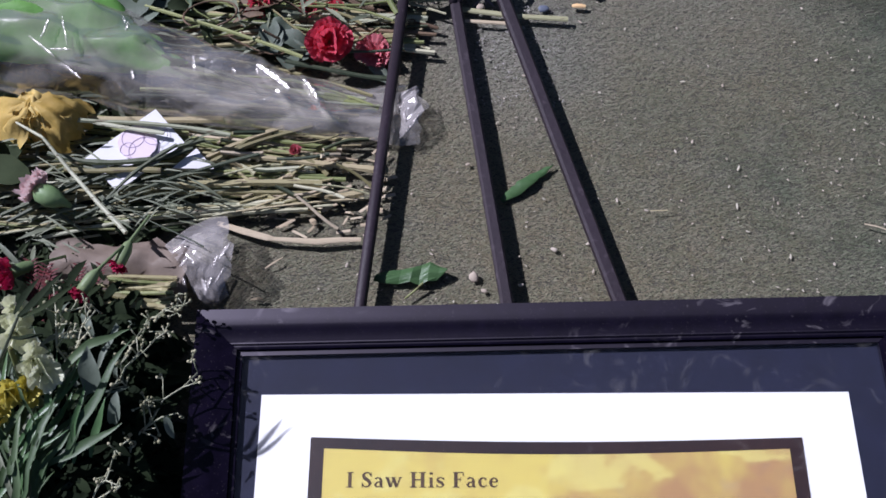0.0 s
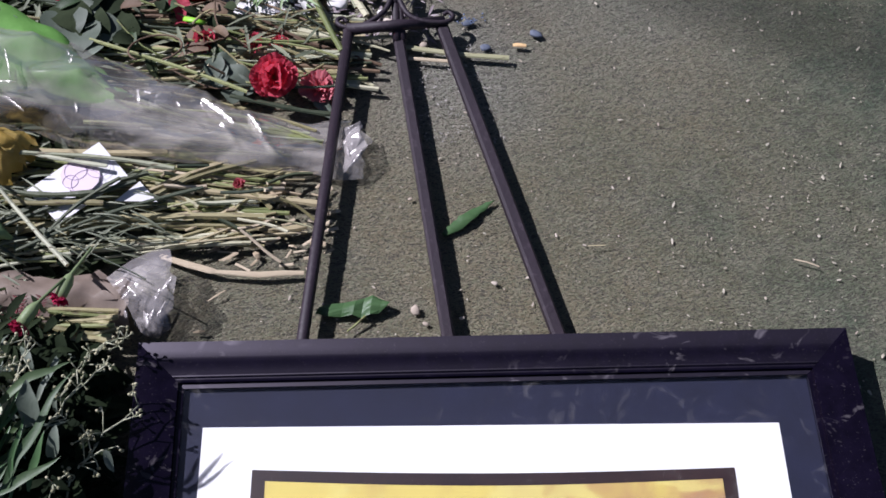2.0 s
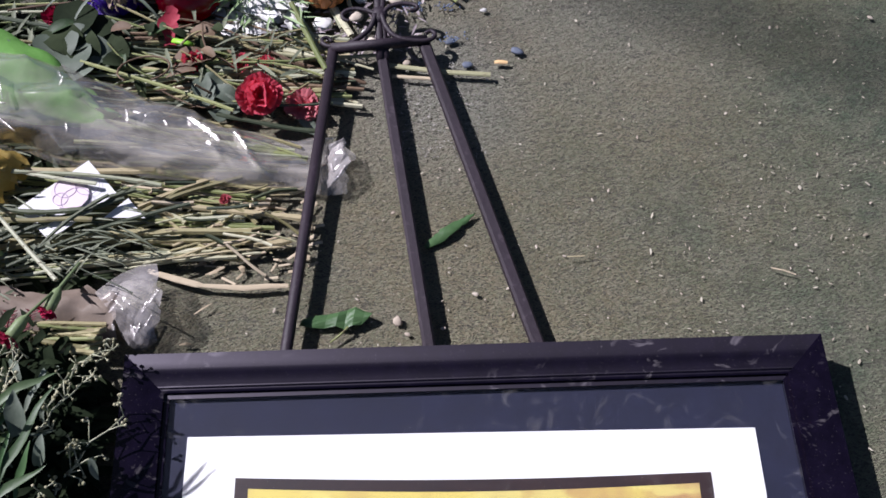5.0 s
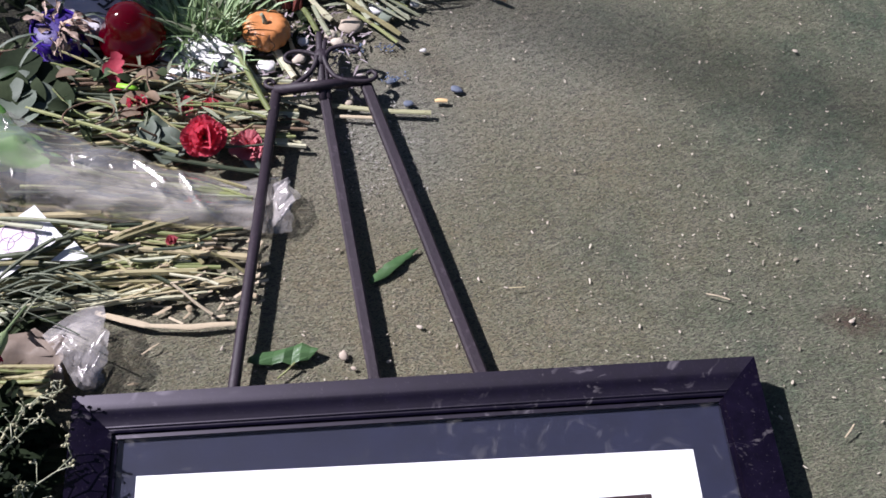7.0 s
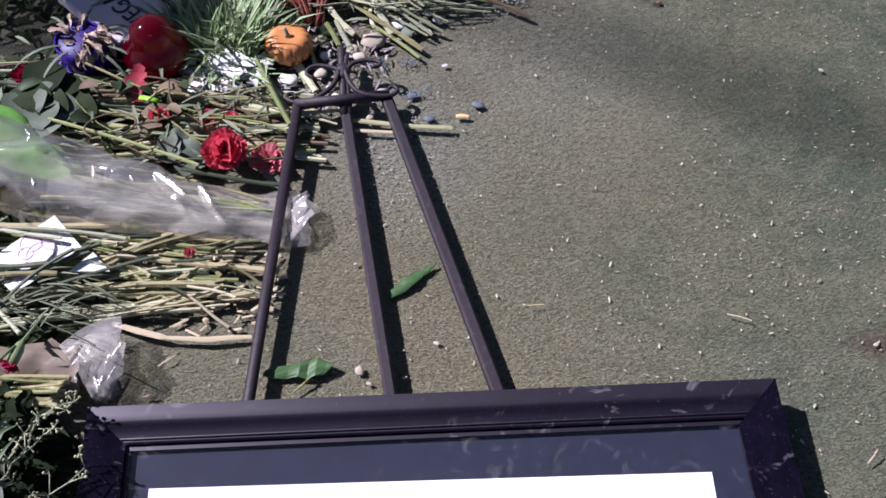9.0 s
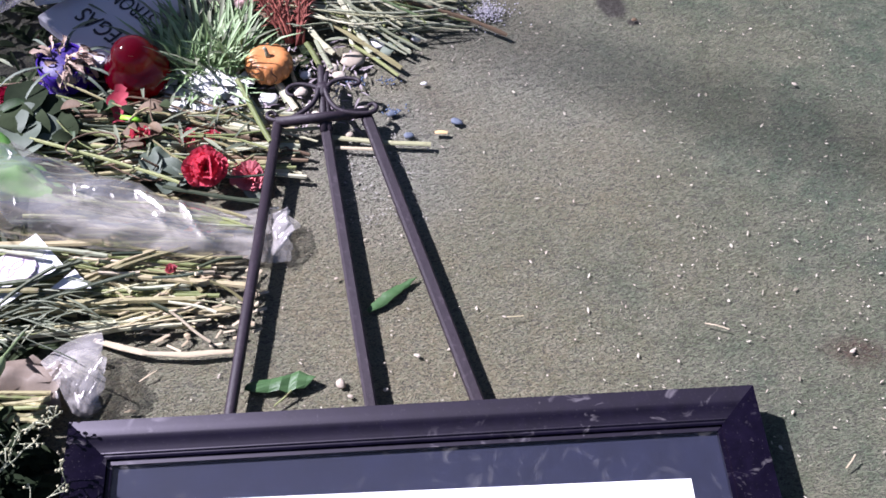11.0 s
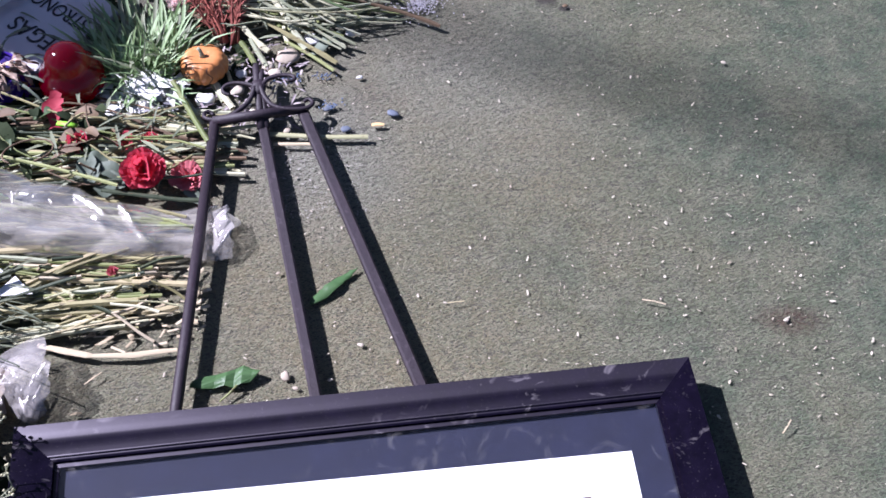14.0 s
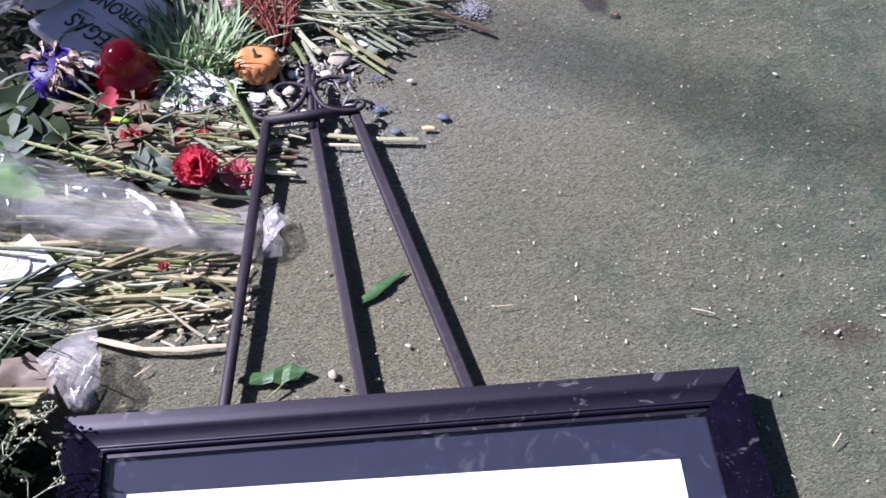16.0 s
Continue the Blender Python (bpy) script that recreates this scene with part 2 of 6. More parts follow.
def frame_black(name, along_x, rough, spec):
    """Black lacquer whose fine polishing lines draw the gloss out along the moulding."""
    n = Nodes(name)
    v = n.coords()
    smear = n.math("MULTIPLY", n.span(n.noise(28, 3, 0.6, n.coords((1, 1.6, 1)), 1.5), 0.6, 0.7), n.span(n.noise(7, 2, 0.5, v), 0.48, 0.6))
    dust = n.span(n.noise(500, 2, 0.5, v), 0.66, 0.72)
    colour = n.mix(n.span(n.noise(60, 4, 0.6, v), 0.3, 0.7), (0.003, 0.002, 0.006), (0.006, 0.004, 0.012))
    colour = n.mix(n.math("MULTIPLY", smear, 0.34), colour, (0.2, 0.18, 0.19))
    colour = n.mix(n.math("MULTIPLY", dust, 0.1), colour, (0.2, 0.18, 0.18))
    n.bump(n.noise(160, 3, 0.6, v), 0.012)
    way = n.add("CombineXYZ")
    way.inputs[0].default_value, way.inputs[1].default_value = (1.0, 0.0) if along_x else (0.0, 1.0)
    n.link(way.outputs[0], n.shader.inputs["Tangent"])
    return n.set(Base_Color=colour, Roughness=n.math("ADD", n.math("MULTIPLY", smear, 0.2), rough), Specular_IOR_Level=spec, Specular_Tint=(0.92, 0.84, 1.0) if along_x else (1.0, 0.9, 0.86), Anisotropic=0.82)


def print_paint():
    n = Nodes("printed_parchment")
    v = n.coords()
    cloud, fine = n.noise(13, 3, 0.55, v, 0.3), n.noise(38, 3, 0.6, v)
    xyz = n.add("SeparateXYZ")
    n.link(v, xyz.inputs[0])
    f = n.math("ADD", cloud, n.span(xyz.outputs["X"], -0.2, 0.15, -0.16, 0.06))
    colour = n.mix(n.span(f, 0.42, 0.66), (0.6, 0.5, 0.13), (0.4, 0.24, 0.11))
    patches = n.noise(17, 3, 0.55, n.coords((1, 1.3, 1)), 0.3)
    colour = n.mix(n.span(patches, 0.52, 0.6, 0.0, 0.7), colour, (0.64, 0.58, 0.19))
    colour = n.mix(n.span(fine, 0.5, 0.78, 0.0, 0.5), colour, (0.44, 0.31, 0.1))
    return n.set(Base_Color=colour, Roughness=0.55)


def film(name, tint, haze, rough=0.15):
    """Clear wrapping film: mostly see-through, a little milky in broad panes, with smooth gloss."""
    n = Nodes(name)
    v = n.coords()
    cloud = n.noise(16, 3, 0.5, v, 0.6)
    n.set(Base_Color=tint, Roughness=0.5, Specular_IOR_Level=0.0)
    clear, m, shine, g, out = n.add("BsdfTransparent"), n.add("MixShader"), n.add("MixShader"), n.add("BsdfGlossy"), n.tree.nodes["Material Output"]
    clear.inputs["Color"].default_value = (0.96, 0.96, 0.97, 1)
    g.inputs["Roughness"].default_value = rough
    g.inputs["Color"].default_value = (0.92, 0.89, 0.87, 1)
    fine = n.add("Bump")
    fine.inputs["Strength"].default_value, fine.inputs["Distance"].default_value = 0.05, 0.004
    n.link(n.noise(34, 2, 0.4, n.coords((1.0, 2.2, 1.0)), 0.8), fine.inputs["Height"])
    n.link(fine.outputs["Normal"], g.inputs["Normal"])
    fr = n.add("Fresnel")
    fr.inputs["IOR"].default_value = 1.5
    n.link(n.span(cloud, 0.3, 0.7, haze * 0.45, haze * 1.5), m.inputs[0])
    n.link(clear.outputs[0], m.inputs[1])
    n.link(n.shader.outputs[0], m.inputs[2])
    n.link(n.math("MINIMUM", fr.outputs[0], 0.35), shine.inputs[0])
    n.link(m.outputs[0], shine.inputs[1])
    n.link(g.outputs[0], shine.inputs[2])
    n.link(shine.outputs[0], out.inputs["Surface"])
    return n.mat


def pane_glass():
    n = Nodes("picture_glass")
    v = n.coords()
    smear = n.math("MULTIPLY", n.span(n.noise(26, 3, 0.6, v, 2.0), 0.58, 0.7), n.span(n.noise(8, 2, 0.5, v), 0.45, 0.6))
    gloss, clear, milk = n.add("BsdfGlossy"), n.add("BsdfTransparent"), n.add("BsdfDiffuse")
    gloss.inputs["Roughness"].default_value = 0.03
    milk.inputs["Color"].default_value = (0.5, 0.48, 0.46, 1)
    fr = n.add("Fresnel")
    fr.inputs["IOR"].default_value = 1.5
    a, b, out = n.add("MixShader"), n.add("MixShader"), n.tree.nodes["Material Output"]
    n.link(fr.outputs[0], a.inputs[0])
    n.link(clear.outputs[0], a.inputs[1])
    n.link(gloss.outputs[0], a.inputs[2])
    n.link(n.math("ADD", n.math("MULTIPLY", smear, 0.045), 0.001), b.inputs[0])
    n.link(a.outputs[0], b.inputs[1])
    n.link(milk.outputs[0], b.inputs[2])
    n.link(b.outputs[0], out.inputs["Surface"])
    return n.mat


def tinted_glass(name, colour, clear, rough=0.04, coat=0.4):
    n = Nodes(name)
    n.bump(n.noise(30, 3, 0.5, n.coords()), 0.25, 0.004)
    return n.set(Base_Color=colour, Roughness=rough, Transmission_Weight=clear, IOR=1.45, Coat_Weight=coat)


def stained_glass(name, body, through_, share):
    """Thin coloured glass: glossy outside, letting its colour through."""
    n = Nodes(name)
    n.bump(n.noise(45, 3, 0.5, n.coords((1, 1, 2.2))), 0.45, 0.004)
    n.set(Base_Color=body, Roughness=0.05, Coat_Weight=0.3)
    glow, m, out = n.add("BsdfTranslucent"), n.add("MixShader"), n.tree.nodes["Material Output"]
    glow.inputs["Color"].default_value = (*through_, 1)
    m.inputs[0].default_value = share
    n.link(n.shader.outputs[0], m.inputs[1])
    n.link(glow.outputs[0], m.inputs[2])
    n.link(m.outputs[0], out.inputs["Surface"])
    return n.mat


FRAME, FRAME_SIDE = frame_black("black_lacquer_across", True, 0.295, 0.4), frame_black("black_lacquer_upright", False, 0.25, 0.32)
PRINT, PANE = print_paint(), pane_glass()
FILM_C = film("lavender_film", (0.86, 0.82, 0.88), 0.4)
FILM, FILM_B = film("clear_film", (0.8, 0.745, 0.675), 0.2), film("milky_film", (0.82, 0.76, 0.74), 0.27)
RED_GLASS = stained_glass("red_glass", (0.06, 0.0, 0.005), (0.7, 0.002, 0.03), 0.3)
VIOLET_GLASS = tinted_glass("violet_glass", (0.08, 0.03, 0.4), 0.3, 0.05, 0.8)
BLACK_MAT = plain("black_mat_board", (0.004, 0.005, 0.02), (0.008, 0.01, 0.036), 120, 0.8, 0.2, island=False)
WHITE_MAT = plain("white_mat_board", (0.78, 0.78, 0.8), (0.84, 0.84, 0.85), 60, 0.8, 0.1, island=False)
BROWN_EDGE = plain("dark_brown_border", (0.012, 0.007, 0.009), (0.04, 0.02, 0.018), 30, 0.5, 0.1, island=False)


# ---- building helpers ----
def V(*a):
    return Vector(a)


def thing(name, label, category, at=(0, 0, 0), group="", kind=""):
    ob = new(name)
    ob.empty_display_size = 0.02
    ob.location = at
    return tagged(ob, label, category, group, kind)


def part(name, bm, material, parent=None, label="", smooth=True):
    """Links bm as one mesh object under parent; its coordinates are the parent's own."""
    mesh = bpy.data.meshes.new(name)
    bm.normal_update()
    if smooth:
        for f in bm.faces:
            f.smooth = True
    bm.to_mesh(mesh)
    bm.free()
    mats = material if isinstance(material, (list, tuple)) else [material]
    for m in mats:
        mesh.materials.append(m)
    ob = new(name, mesh)
    ob.parent = parent
    return tagged(ob, label)


def solo(name, bm, material, label, category, group="", smooth=True, kind=""):
    """A thing that is one mesh."""
    return tagged(part(name, bm, material, None, "", smooth), label, category, group, kind)


def ring(bm, centre, side, up, radius, n, squash=1.0):
    return [bm.verts.new(centre + side * (math.cos(2 * math.pi * k / n) * radius) + up * (math.sin(2 * math.pi * k / n) * radius * squash)) for k in range(n)]


def tube(bm, points, radii, n=6, end_material=None, squash=1.0):
    """A swept tube through points, with a radius at each, capped."""
    points = [Vector(p) for p in points]
    if isinstance(radii, (int, float)):
        radii = [radii] * len(points)
    rows = []
    side = None
    for i, p in enumerate(points):
        way = (points[min(i + 1, len(points) - 1)] - points[max(i - 1, 0)]).normalized()
        if side is None:
            side = way.orthogonal().normalized() if abs(way.z) > 0.8 else way.cross(V(0, 0, 1)).normalized()
        side = (side - way * side.dot(way)).normalized()
        rows.append(ring(bm, p, side, side.cross(way), radii[i], n, squash))
    for a, b in zip(rows, rows[1:]):
        for k in range(n):
            bm.faces.new((a[k], a[(k + 1) % n], b[(k + 1) % n], b[k]))
    first, last = bm.faces.new(rows[0][::-1]), bm.faces.new(rows[-1])
    if end_material is not None:
        last.material_index = end_material
        first.material_index = end_material


def blade(bm, base, way, length, width, droop=0.3, fold=0.25, segs=5, tip=0.0, up=V(0, 0, 1), round_=False):
    """A leaf: three vertices across, creased along its middle, bending down along its length."""
    way = Vector(way).normalized()
    side = way.cross(up)
    side = side.normalized() if side.length > 1e-3 else V(1, 0, 0)
    p, d = Vector(base), way.copy()
    rows = []
    for i in range(segs + 1):
        s = i / segs
        w = width * 0.5 * (math.sin(math.pi * min(1, 0.12 + 0.88 * s)) ** (0.55 if round_ else 0.8) if s < 1 else tip)
        nrm = side.cross(d).normalized()
        rows.append([bm.verts.new(p - side * w + nrm * w * fold), bm.verts.new(p), bm.verts.new(p + side * w + nrm * w * fold)])
        d = (d - V(0, 0, 1) * droop / segs).normalized()
        p = p + d * (length / segs)
    for a, b in zip(rows, rows[1:]):
        bm.faces.new((a[0], a[1], b[1], b[0]))
        bm.faces.new((a[1], a[2], b[2], b[1]))


def lathe(bm, profile, n=24, centre=V(0, 0, 0), ribs=0, rib_depth=0.0):
    rows = []
    for r, z in profile:
        rows.append([bm.verts.new(centre + V(math.cos(2 * math.pi * k / n) * r * (1 - rib_depth * abs(math.sin(math.pi * ribs * k / n)) if ribs else 1),
                                             math.sin(2 * math.pi * k / n) * r * (1 - rib_depth * abs(math.sin(math.pi * ribs * k / n)) if ribs else 1), z)) for k in range(n)])
    for a, b in zip(rows, rows[1:]):
        for k in range(n):
            bm.faces.new((a[k], a[(k + 1) % n], b[(k + 1) % n], b[k]))
    bm.faces.new(rows[0][::-1])
    bm.faces.new(rows[-1])


def pebble(bm, at, sx, sy, sz, rng, sub=1, yaw=None):
    made = bmesh.ops.create_icosphere(bm, subdivisions=sub, radius=1.0)["verts"]
    turn = Euler((rng.uniform(-0.3, 0.3), rng.uniform(-0.3, 0.3), rng.uniform(0, 6.3)) if yaw is None else (0.1, 0.05, yaw)).to_matrix()
    for v in made:
        k = 1 + rng.uniform(-0.18, 0.18)
        v.co = Vector(at) + turn @ V(v.co.x * sx * k, v.co.y * sy * k, v.co.z * sz * k)


def bent(a, b, rng, sway=0.01, n=6, sag=0.0):
    """Points from a to b with an uneven bend."""
    a, b = Vector(a), Vector(b)
    side = (b - a).cross(V(0, 0, 1)).normalized()
    k1, k2, ph = rng.uniform(-sway, sway), rng.uniform(-sway, sway) * 0.4, rng.uniform(0, 6.3)
    out = []
    for i in range(n + 1):
        s = i / n
        p = a.lerp(b, s) + side * (k1 * math.sin(math.pi * s) + k2 * math.sin(5 * s + ph)) + V(0, 0, sag * math.sin(math.pi * s))
        p.z = max(p.z, 0.003)
        out.append(p)
    return out


def stem_part(parent, a, b, radius, rng, material, nodes=True, sway=0.008, sag=0.0):
    bm = bmesh.new()
    pts = bent(a, b, rng, sway, 8, sag)
    radii = []
    for i in range(len(pts)):
        radii.append(radius * (1.0 + (0.28 if nodes and i % 3 == 1 else 0)) * (0.85 + 0.15 * i / len(pts)))
    tube(bm, pts, radii, 6, 1, rng.uniform(0.55, 1.0))
    return part("stem", bm, [material, CUT], parent, smooth=False)


def ruffle(bm, at, radius, rng, petals=26, lift=0.9, axis=V(0, 0, 1)):
    """A carnation's head: many crumpled, frilled petals."""
    at = Vector(at)
    frame_ = axis.to_track_quat("Z", "Y").to_matrix()
    for k in range(petals):
        ring_ = (k / petals) ** 0.7
        ang = k * 2.4 + rng.uniform(-0.3, 0.3)
        tilt = 0.15 + 1.15 * ring_
        out = V(math.cos(ang) * math.sin(tilt), math.sin(ang) * math.sin(tilt), math.cos(tilt) * lift)
        side = V(-math.sin(ang), math.cos(ang), 0)
        r = radius * rng.uniform(0.8, 1.1)
        w = radius * rng.uniform(0.7, 1.0)
        rows, ph = [], rng.uniform(0, 6.3)
        for i in range(6):
            s = i / 5
            row = []
            for j in range(9):
                u = (j - 4) / 4
                frill = math.sin(u * 9 + ph) * 0.1 + math.sin(u * 21 + 2 * ph) * 0.06
                p = out * r * (s - 0.18 * s * u * u + 0.08 * s * math.sin(u * 26 + ph)) + side * w * u * 0.5 * ((0.2 + 0.8 * s) if i else 0.0)
                p += V(0, 0, 1) * (radius * s * s * (frill + 0.12 * math.sin(ph)))
                row.append(bm.verts.new(at + frame_ @ p))
            rows.append(row)
        for a, b in zip(rows, rows[1:]):
            for j in range(8):
                bm.faces.new((a[j], a[j + 1], b[j + 1], b[j]))
    # the petals meet in one point
    bmesh.ops.remove_doubles(bm, verts=bm.verts, dist=1e-6)


# ---- ground ----
bm = bmesh.new()
S = 300
inner, outer = 1.6, S
xs = [-outer, -20, -3, -inner, -0.8, 0, 0.8, inner, 3, 20, outer]
grid = [[bm.verts.new((x, y + 0.2, 0)) for x in xs] for y in xs]
for a, b in zip(grid, grid[1:]):
    for k in range(len(xs) - 1):
        bm.faces.new((a[k], a[k + 1], b[k + 1], b[k]))
ground = solo("ground", bm, TURF, "worn olive-green artificial turf ground with brown stains", "ground", kind="structure")


def turf_blades():
    rs = np.random.RandomState(5)
    n = 640000
    x, y = rs.uniform(-0.5, 0.9, n), rs.uniform(-0.32, 0.86, n)
    # thinning out beyond the middle of the turf
    loose = rs.rand(n) < 0.14
    edge = np.minimum(np.minimum(x + 0.5, 0.9 - x), np.minimum(y + 0.32, 0.86 - y))
    thin = (rs.rand(n) > np.clip(edge / 0.16 + 0.08, 0, 1)) & ~loose
    x, y = np.where(loose, 0.17 + rs.normal(0, 0.95, n), x), np.where(loose, 0.3 + rs.normal(0, 0.9, n), y)
    x, y = x + thin * rs.normal(0, 0.35, n), y + thin * rs.normal(0, 0.35, n)
    keep = ~((x < -0.45) & (y < 0.5)) & ~((np.abs(x) < 0.33) & (y < -0.03)) & ~((x < -0.2) & (y > 0.6))
    # uneven pile: small gaps, three to four times as long across as along
    pile = np.zeros(n)
    for k in range(64):
        size = np.exp(rs.normal(0, 0.4)) * 2.2
        kx, ky = rs.normal(0, 1) / 0.010 * size, rs.normal(0, 1) / 0.0042 * size
        pile += np.sin(x * kx + y * ky + rs.uniform(0, 6.3))
    pile /= pile.std()
    worn = np.zeros(n)
    for k in range(12):
        a = rs.uniform(0, 6.3)
        worn += np.sin((x * np.cos(a) + y * np.sin(a)) * rs.uniform(8, 40) + rs.uniform(0, 6.3))
    keep &= pile > -1.8 + 0.3 * worn / worn.std()
    x, y, pile = x[keep], y[keep], pile[keep]
    n = len(x)
    length, width = rs.uniform(0.003, 0.0072, n), rs.uniform(0.0004, 0.0008, n)
    # most of the pile is combed to the sides
    ang = rs.normal(0, 0.5, n) + np.where(rs.rand(n) < 0.5, 0, np.pi) + 0.25 * pile
    lean = np.where(rs.rand(n) < 0.05, rs.uniform(0.7, 1.1, n), rs.uniform(1.2, 1.53, n))
    dx, dy, dz = np.cos(ang) * np.sin(lean), np.sin(ang) * np.sin(lean), np.cos(lean)
    px, py = -np.sin(ang), np.cos(ang)
    z0 = np.zeros(n)
    low = pile < -1.65
    length = np.where(low, length * 0.55, length * np.clip(1 + 0.06 * pile, 0.8, 1.2))
    dz = np.where(low, dz * 0.5, dz)
    co = np.empty((n, 3, 3))
    co[:, 0] = np.stack((x - px * width, y - py * width, z0), 1)
    co[:, 1] = np.stack((x + px * width, y + py * width, z0), 1)
    co[:, 2] = np.stack((x + dx * length, y + dy * length, dz * length * 0.5 + 0.0007), 1)
    mesh = bpy.data.meshes.new("turf_fibres")
    mesh.vertices.add(3 * n)
    mesh.vertices.foreach_set("co", co.ravel())
    mesh.loops.add(3 * n)
    mesh.loops.foreach_set("vertex_index", np.arange(3 * n, dtype=np.int32))
    mesh.polygons.add(n)
    mesh.polygons.foreach_set("loop_start", np.arange(0, 3 * n, 3, dtype=np.int32))
    mesh.update(calc_edges=True)
    mesh.materials.append(TURF_BLADE)
    return tagged(new("turf_fibres", mesh), "short flattened olive plastic fibres of the turf", "turf", kind="stuff")


turf_blades()

# ---- easel ----
easel = thing("easel", "dark purple-brown metal easel lying folded flat on the turf", "easel")


def rod(name, pts, r, n=10, squash=1.0):
    bm = bmesh.new()
    tube(bm, pts, r, n, squash=squash)
    return part(name, bm, METAL, easel)


def square_rod(name, pts, half, eased=0.55):
    """A square tube with eased edges."""
    bm = bmesh.new()
    ease = half * eased
    rows = []
    for i, p in enumerate(pts):
        way = (pts[min(i + 1, len(pts) - 1)] - pts[max(i - 1, 0)]).normalized()
        side = way.cross(V(0, 0, 1)).normalized()
        up = side.cross(way)
        rows.append([bm.verts.new(p + side * x + up * z) for x, z in ((half, half - ease), (half - ease, half), (ease - half, half), (-half, half - ease), (-half, ease - half), (ease - half, -half), (half - ease, -half), (half, ease - half))])
    for a, b in zip(rows, rows[1:]):
        for k in range(8):
            bm.faces.new((a[k], a[(k + 1) % 8], b[(k + 1) % 8], b[k]))
    bm.faces.new(rows[0])
    bm.faces.new(rows[-1])
    bmesh.ops.recalc_face_normals(bm, faces=bm.faces)
    return part(name, bm, METAL, easel, smooth=eased > 0.4)


def along(a, b, y):
    a, b = Vector(a), Vector(b)
    return a.lerp(b, (y - a.y) / (b.y - a.y))


LT, LB = V(-0.150, 0.401, 0.027), V(-0.1905, 0.016, 0.0215)
MT, MB = V(-0.0945, 0.423, 0.015), V(-0.045, 0.025, 0.0175)
RT, RB = V(-0.041, 0.418, 0.019), V(0.067, 0.024, 0.0175)
square_rod("leg", [LT, LB, along(LT, LB, -0.9) * 1.0 + V(0, 0, 0.0075 - along(LT, LB, -0.9).z)], 0.006)
square_rod("leg", [RT, RB, along(RT, RB, -0.9) * 1.0 + V(0, 0, 0.0075 - along(RT, RB, -0.9).z)], 0.0069, 0.36)
square_rod("back_leg", [MT, MB, along(MT, MB, -0.9) * 1.0 + V(0, 0, 0.0075 - along(MT, MB, -0.9).z)], 0.0065, 0.38)
square_rod("crossbar", [LT + V(-0.002, 0, 0.003), RT + V(0.004, 0, 0.005)], 0.0062)
rod("finial_post", [V(-0.0935, 0.392, 0.02), V(-0.0945, 0.43, 0.026), V(-0.096, 0.462, 0.03), V(-0.097, 0.488, 0.031), V(-0.0972, 0.493, 0.031)], [0.0052, 0.005, 0.0052, 0.0048, 0.003], 10, 0.7)
rod("finial_post", [V(-0.086, 0.393, 0.02), V(-0.089, 0.43, 0.025), V(-0.092, 0.456, 0.03), V(-0.0905, 0.474, 0.031), V(-0.0885, 0.483, 0.031)], [0.0036, 0.0038, 0.004, 0.0036, 0.0022], 10, 0.7)


def scroll(name, pts, z0, z1, r):
    """A forged scroll through pts, rounded between them."""
    pts = [V(x, y, z0 + (z1 - z0) * k / (len(pts) - 1)) for k, (x, y) in enumerate(pts)]
    out = []
    for k in range(len(pts) - 1):
        a, b, c, d = pts[max(k - 1, 0)], pts[k], pts[k + 1], pts[min(k + 2, len(pts) - 1)]
        for j in range(4):
            u = j / 4
            out.append(0.5 * ((2 * b) + (c - a) * u + (2 * a - 5 * b + 4 * c - d) * u * u + (3 * b - a - 3 * c + d) * u ** 3))
    out.append(pts[-1])
    return rod(name, out, [r * (1 - 0.25 * k / (len(out) - 1)) for k in range(len(out))], 8)


scroll("upper_scroll", [(-0.097, 0.453), (-0.108, 0.459), (-0.122, 0.463), (-0.133, 0.462), (-0.14, 0.456), (-0.138, 0.449), (-0.131, 0.446)], 0.031, 0.027, 0.0032)
scroll("lower_scroll", [(-0.099, 0.452), (-0.105, 0.433), (-0.115, 0.421), (-0.127, 0.412), (-0.14, 0.407), (-0.154, 0.407), (-0.163, 0.413), (-0.163, 0.421), (-0.157, 0.423), (-0.152, 0.418)], 0.032, 0.022, 0.0035)
scroll("upper_scroll", [(-0.09, 0.455), (-0.082, 0.464), (-0.07, 0.468), (-0.056, 0.467), (-0.048, 0.462), (-0.05, 0.456), (-0.057, 0.455)], 0.031, 0.036, 0.0032)
scroll("lower_scroll", [(-0.092, 0.453), (-0.087, 0.435), (-0.078, 0.421), (-0.066, 0.4145), (-0.052, 0.4125), (-0.038, 0.413), (-0.03, 0.417), (-0.027, 0.424), (-0.032, 0.43), (-0.038, 0.427)], 0.032, 0.026, 0.0035)
bm = bmesh.new()
lathe(bm, [(0.003, -0.014), (0.0075, -0.009), (0.0088, 0.0), (0.0075, 0.007), (0.003, 0.012)], 12)
for v in bm.verts:
    v.co.x *= 1.15
    v.co.y *= 0.6
bmesh.ops.rotate(bm, verts=bm.verts, cent=(0, 0, 0), matrix=Euler((radians(90), 0, 0)).to_matrix())
bmesh.ops.translate(bm, verts=bm.verts, vec=(-0.0945, 0.453, 0.03))
part("knot", bm, METAL, easel)

# ---- framed picture, lying on the easel's legs ----
FW, FH = 0.705, 0.92
picture = thing("picture_frame", "black lacquered picture frame with matted yellow print lying on easel", "picture frame", (0.0045, 0.0045, 0))
picture.rotation_euler = (0, 0, radians(0.73))
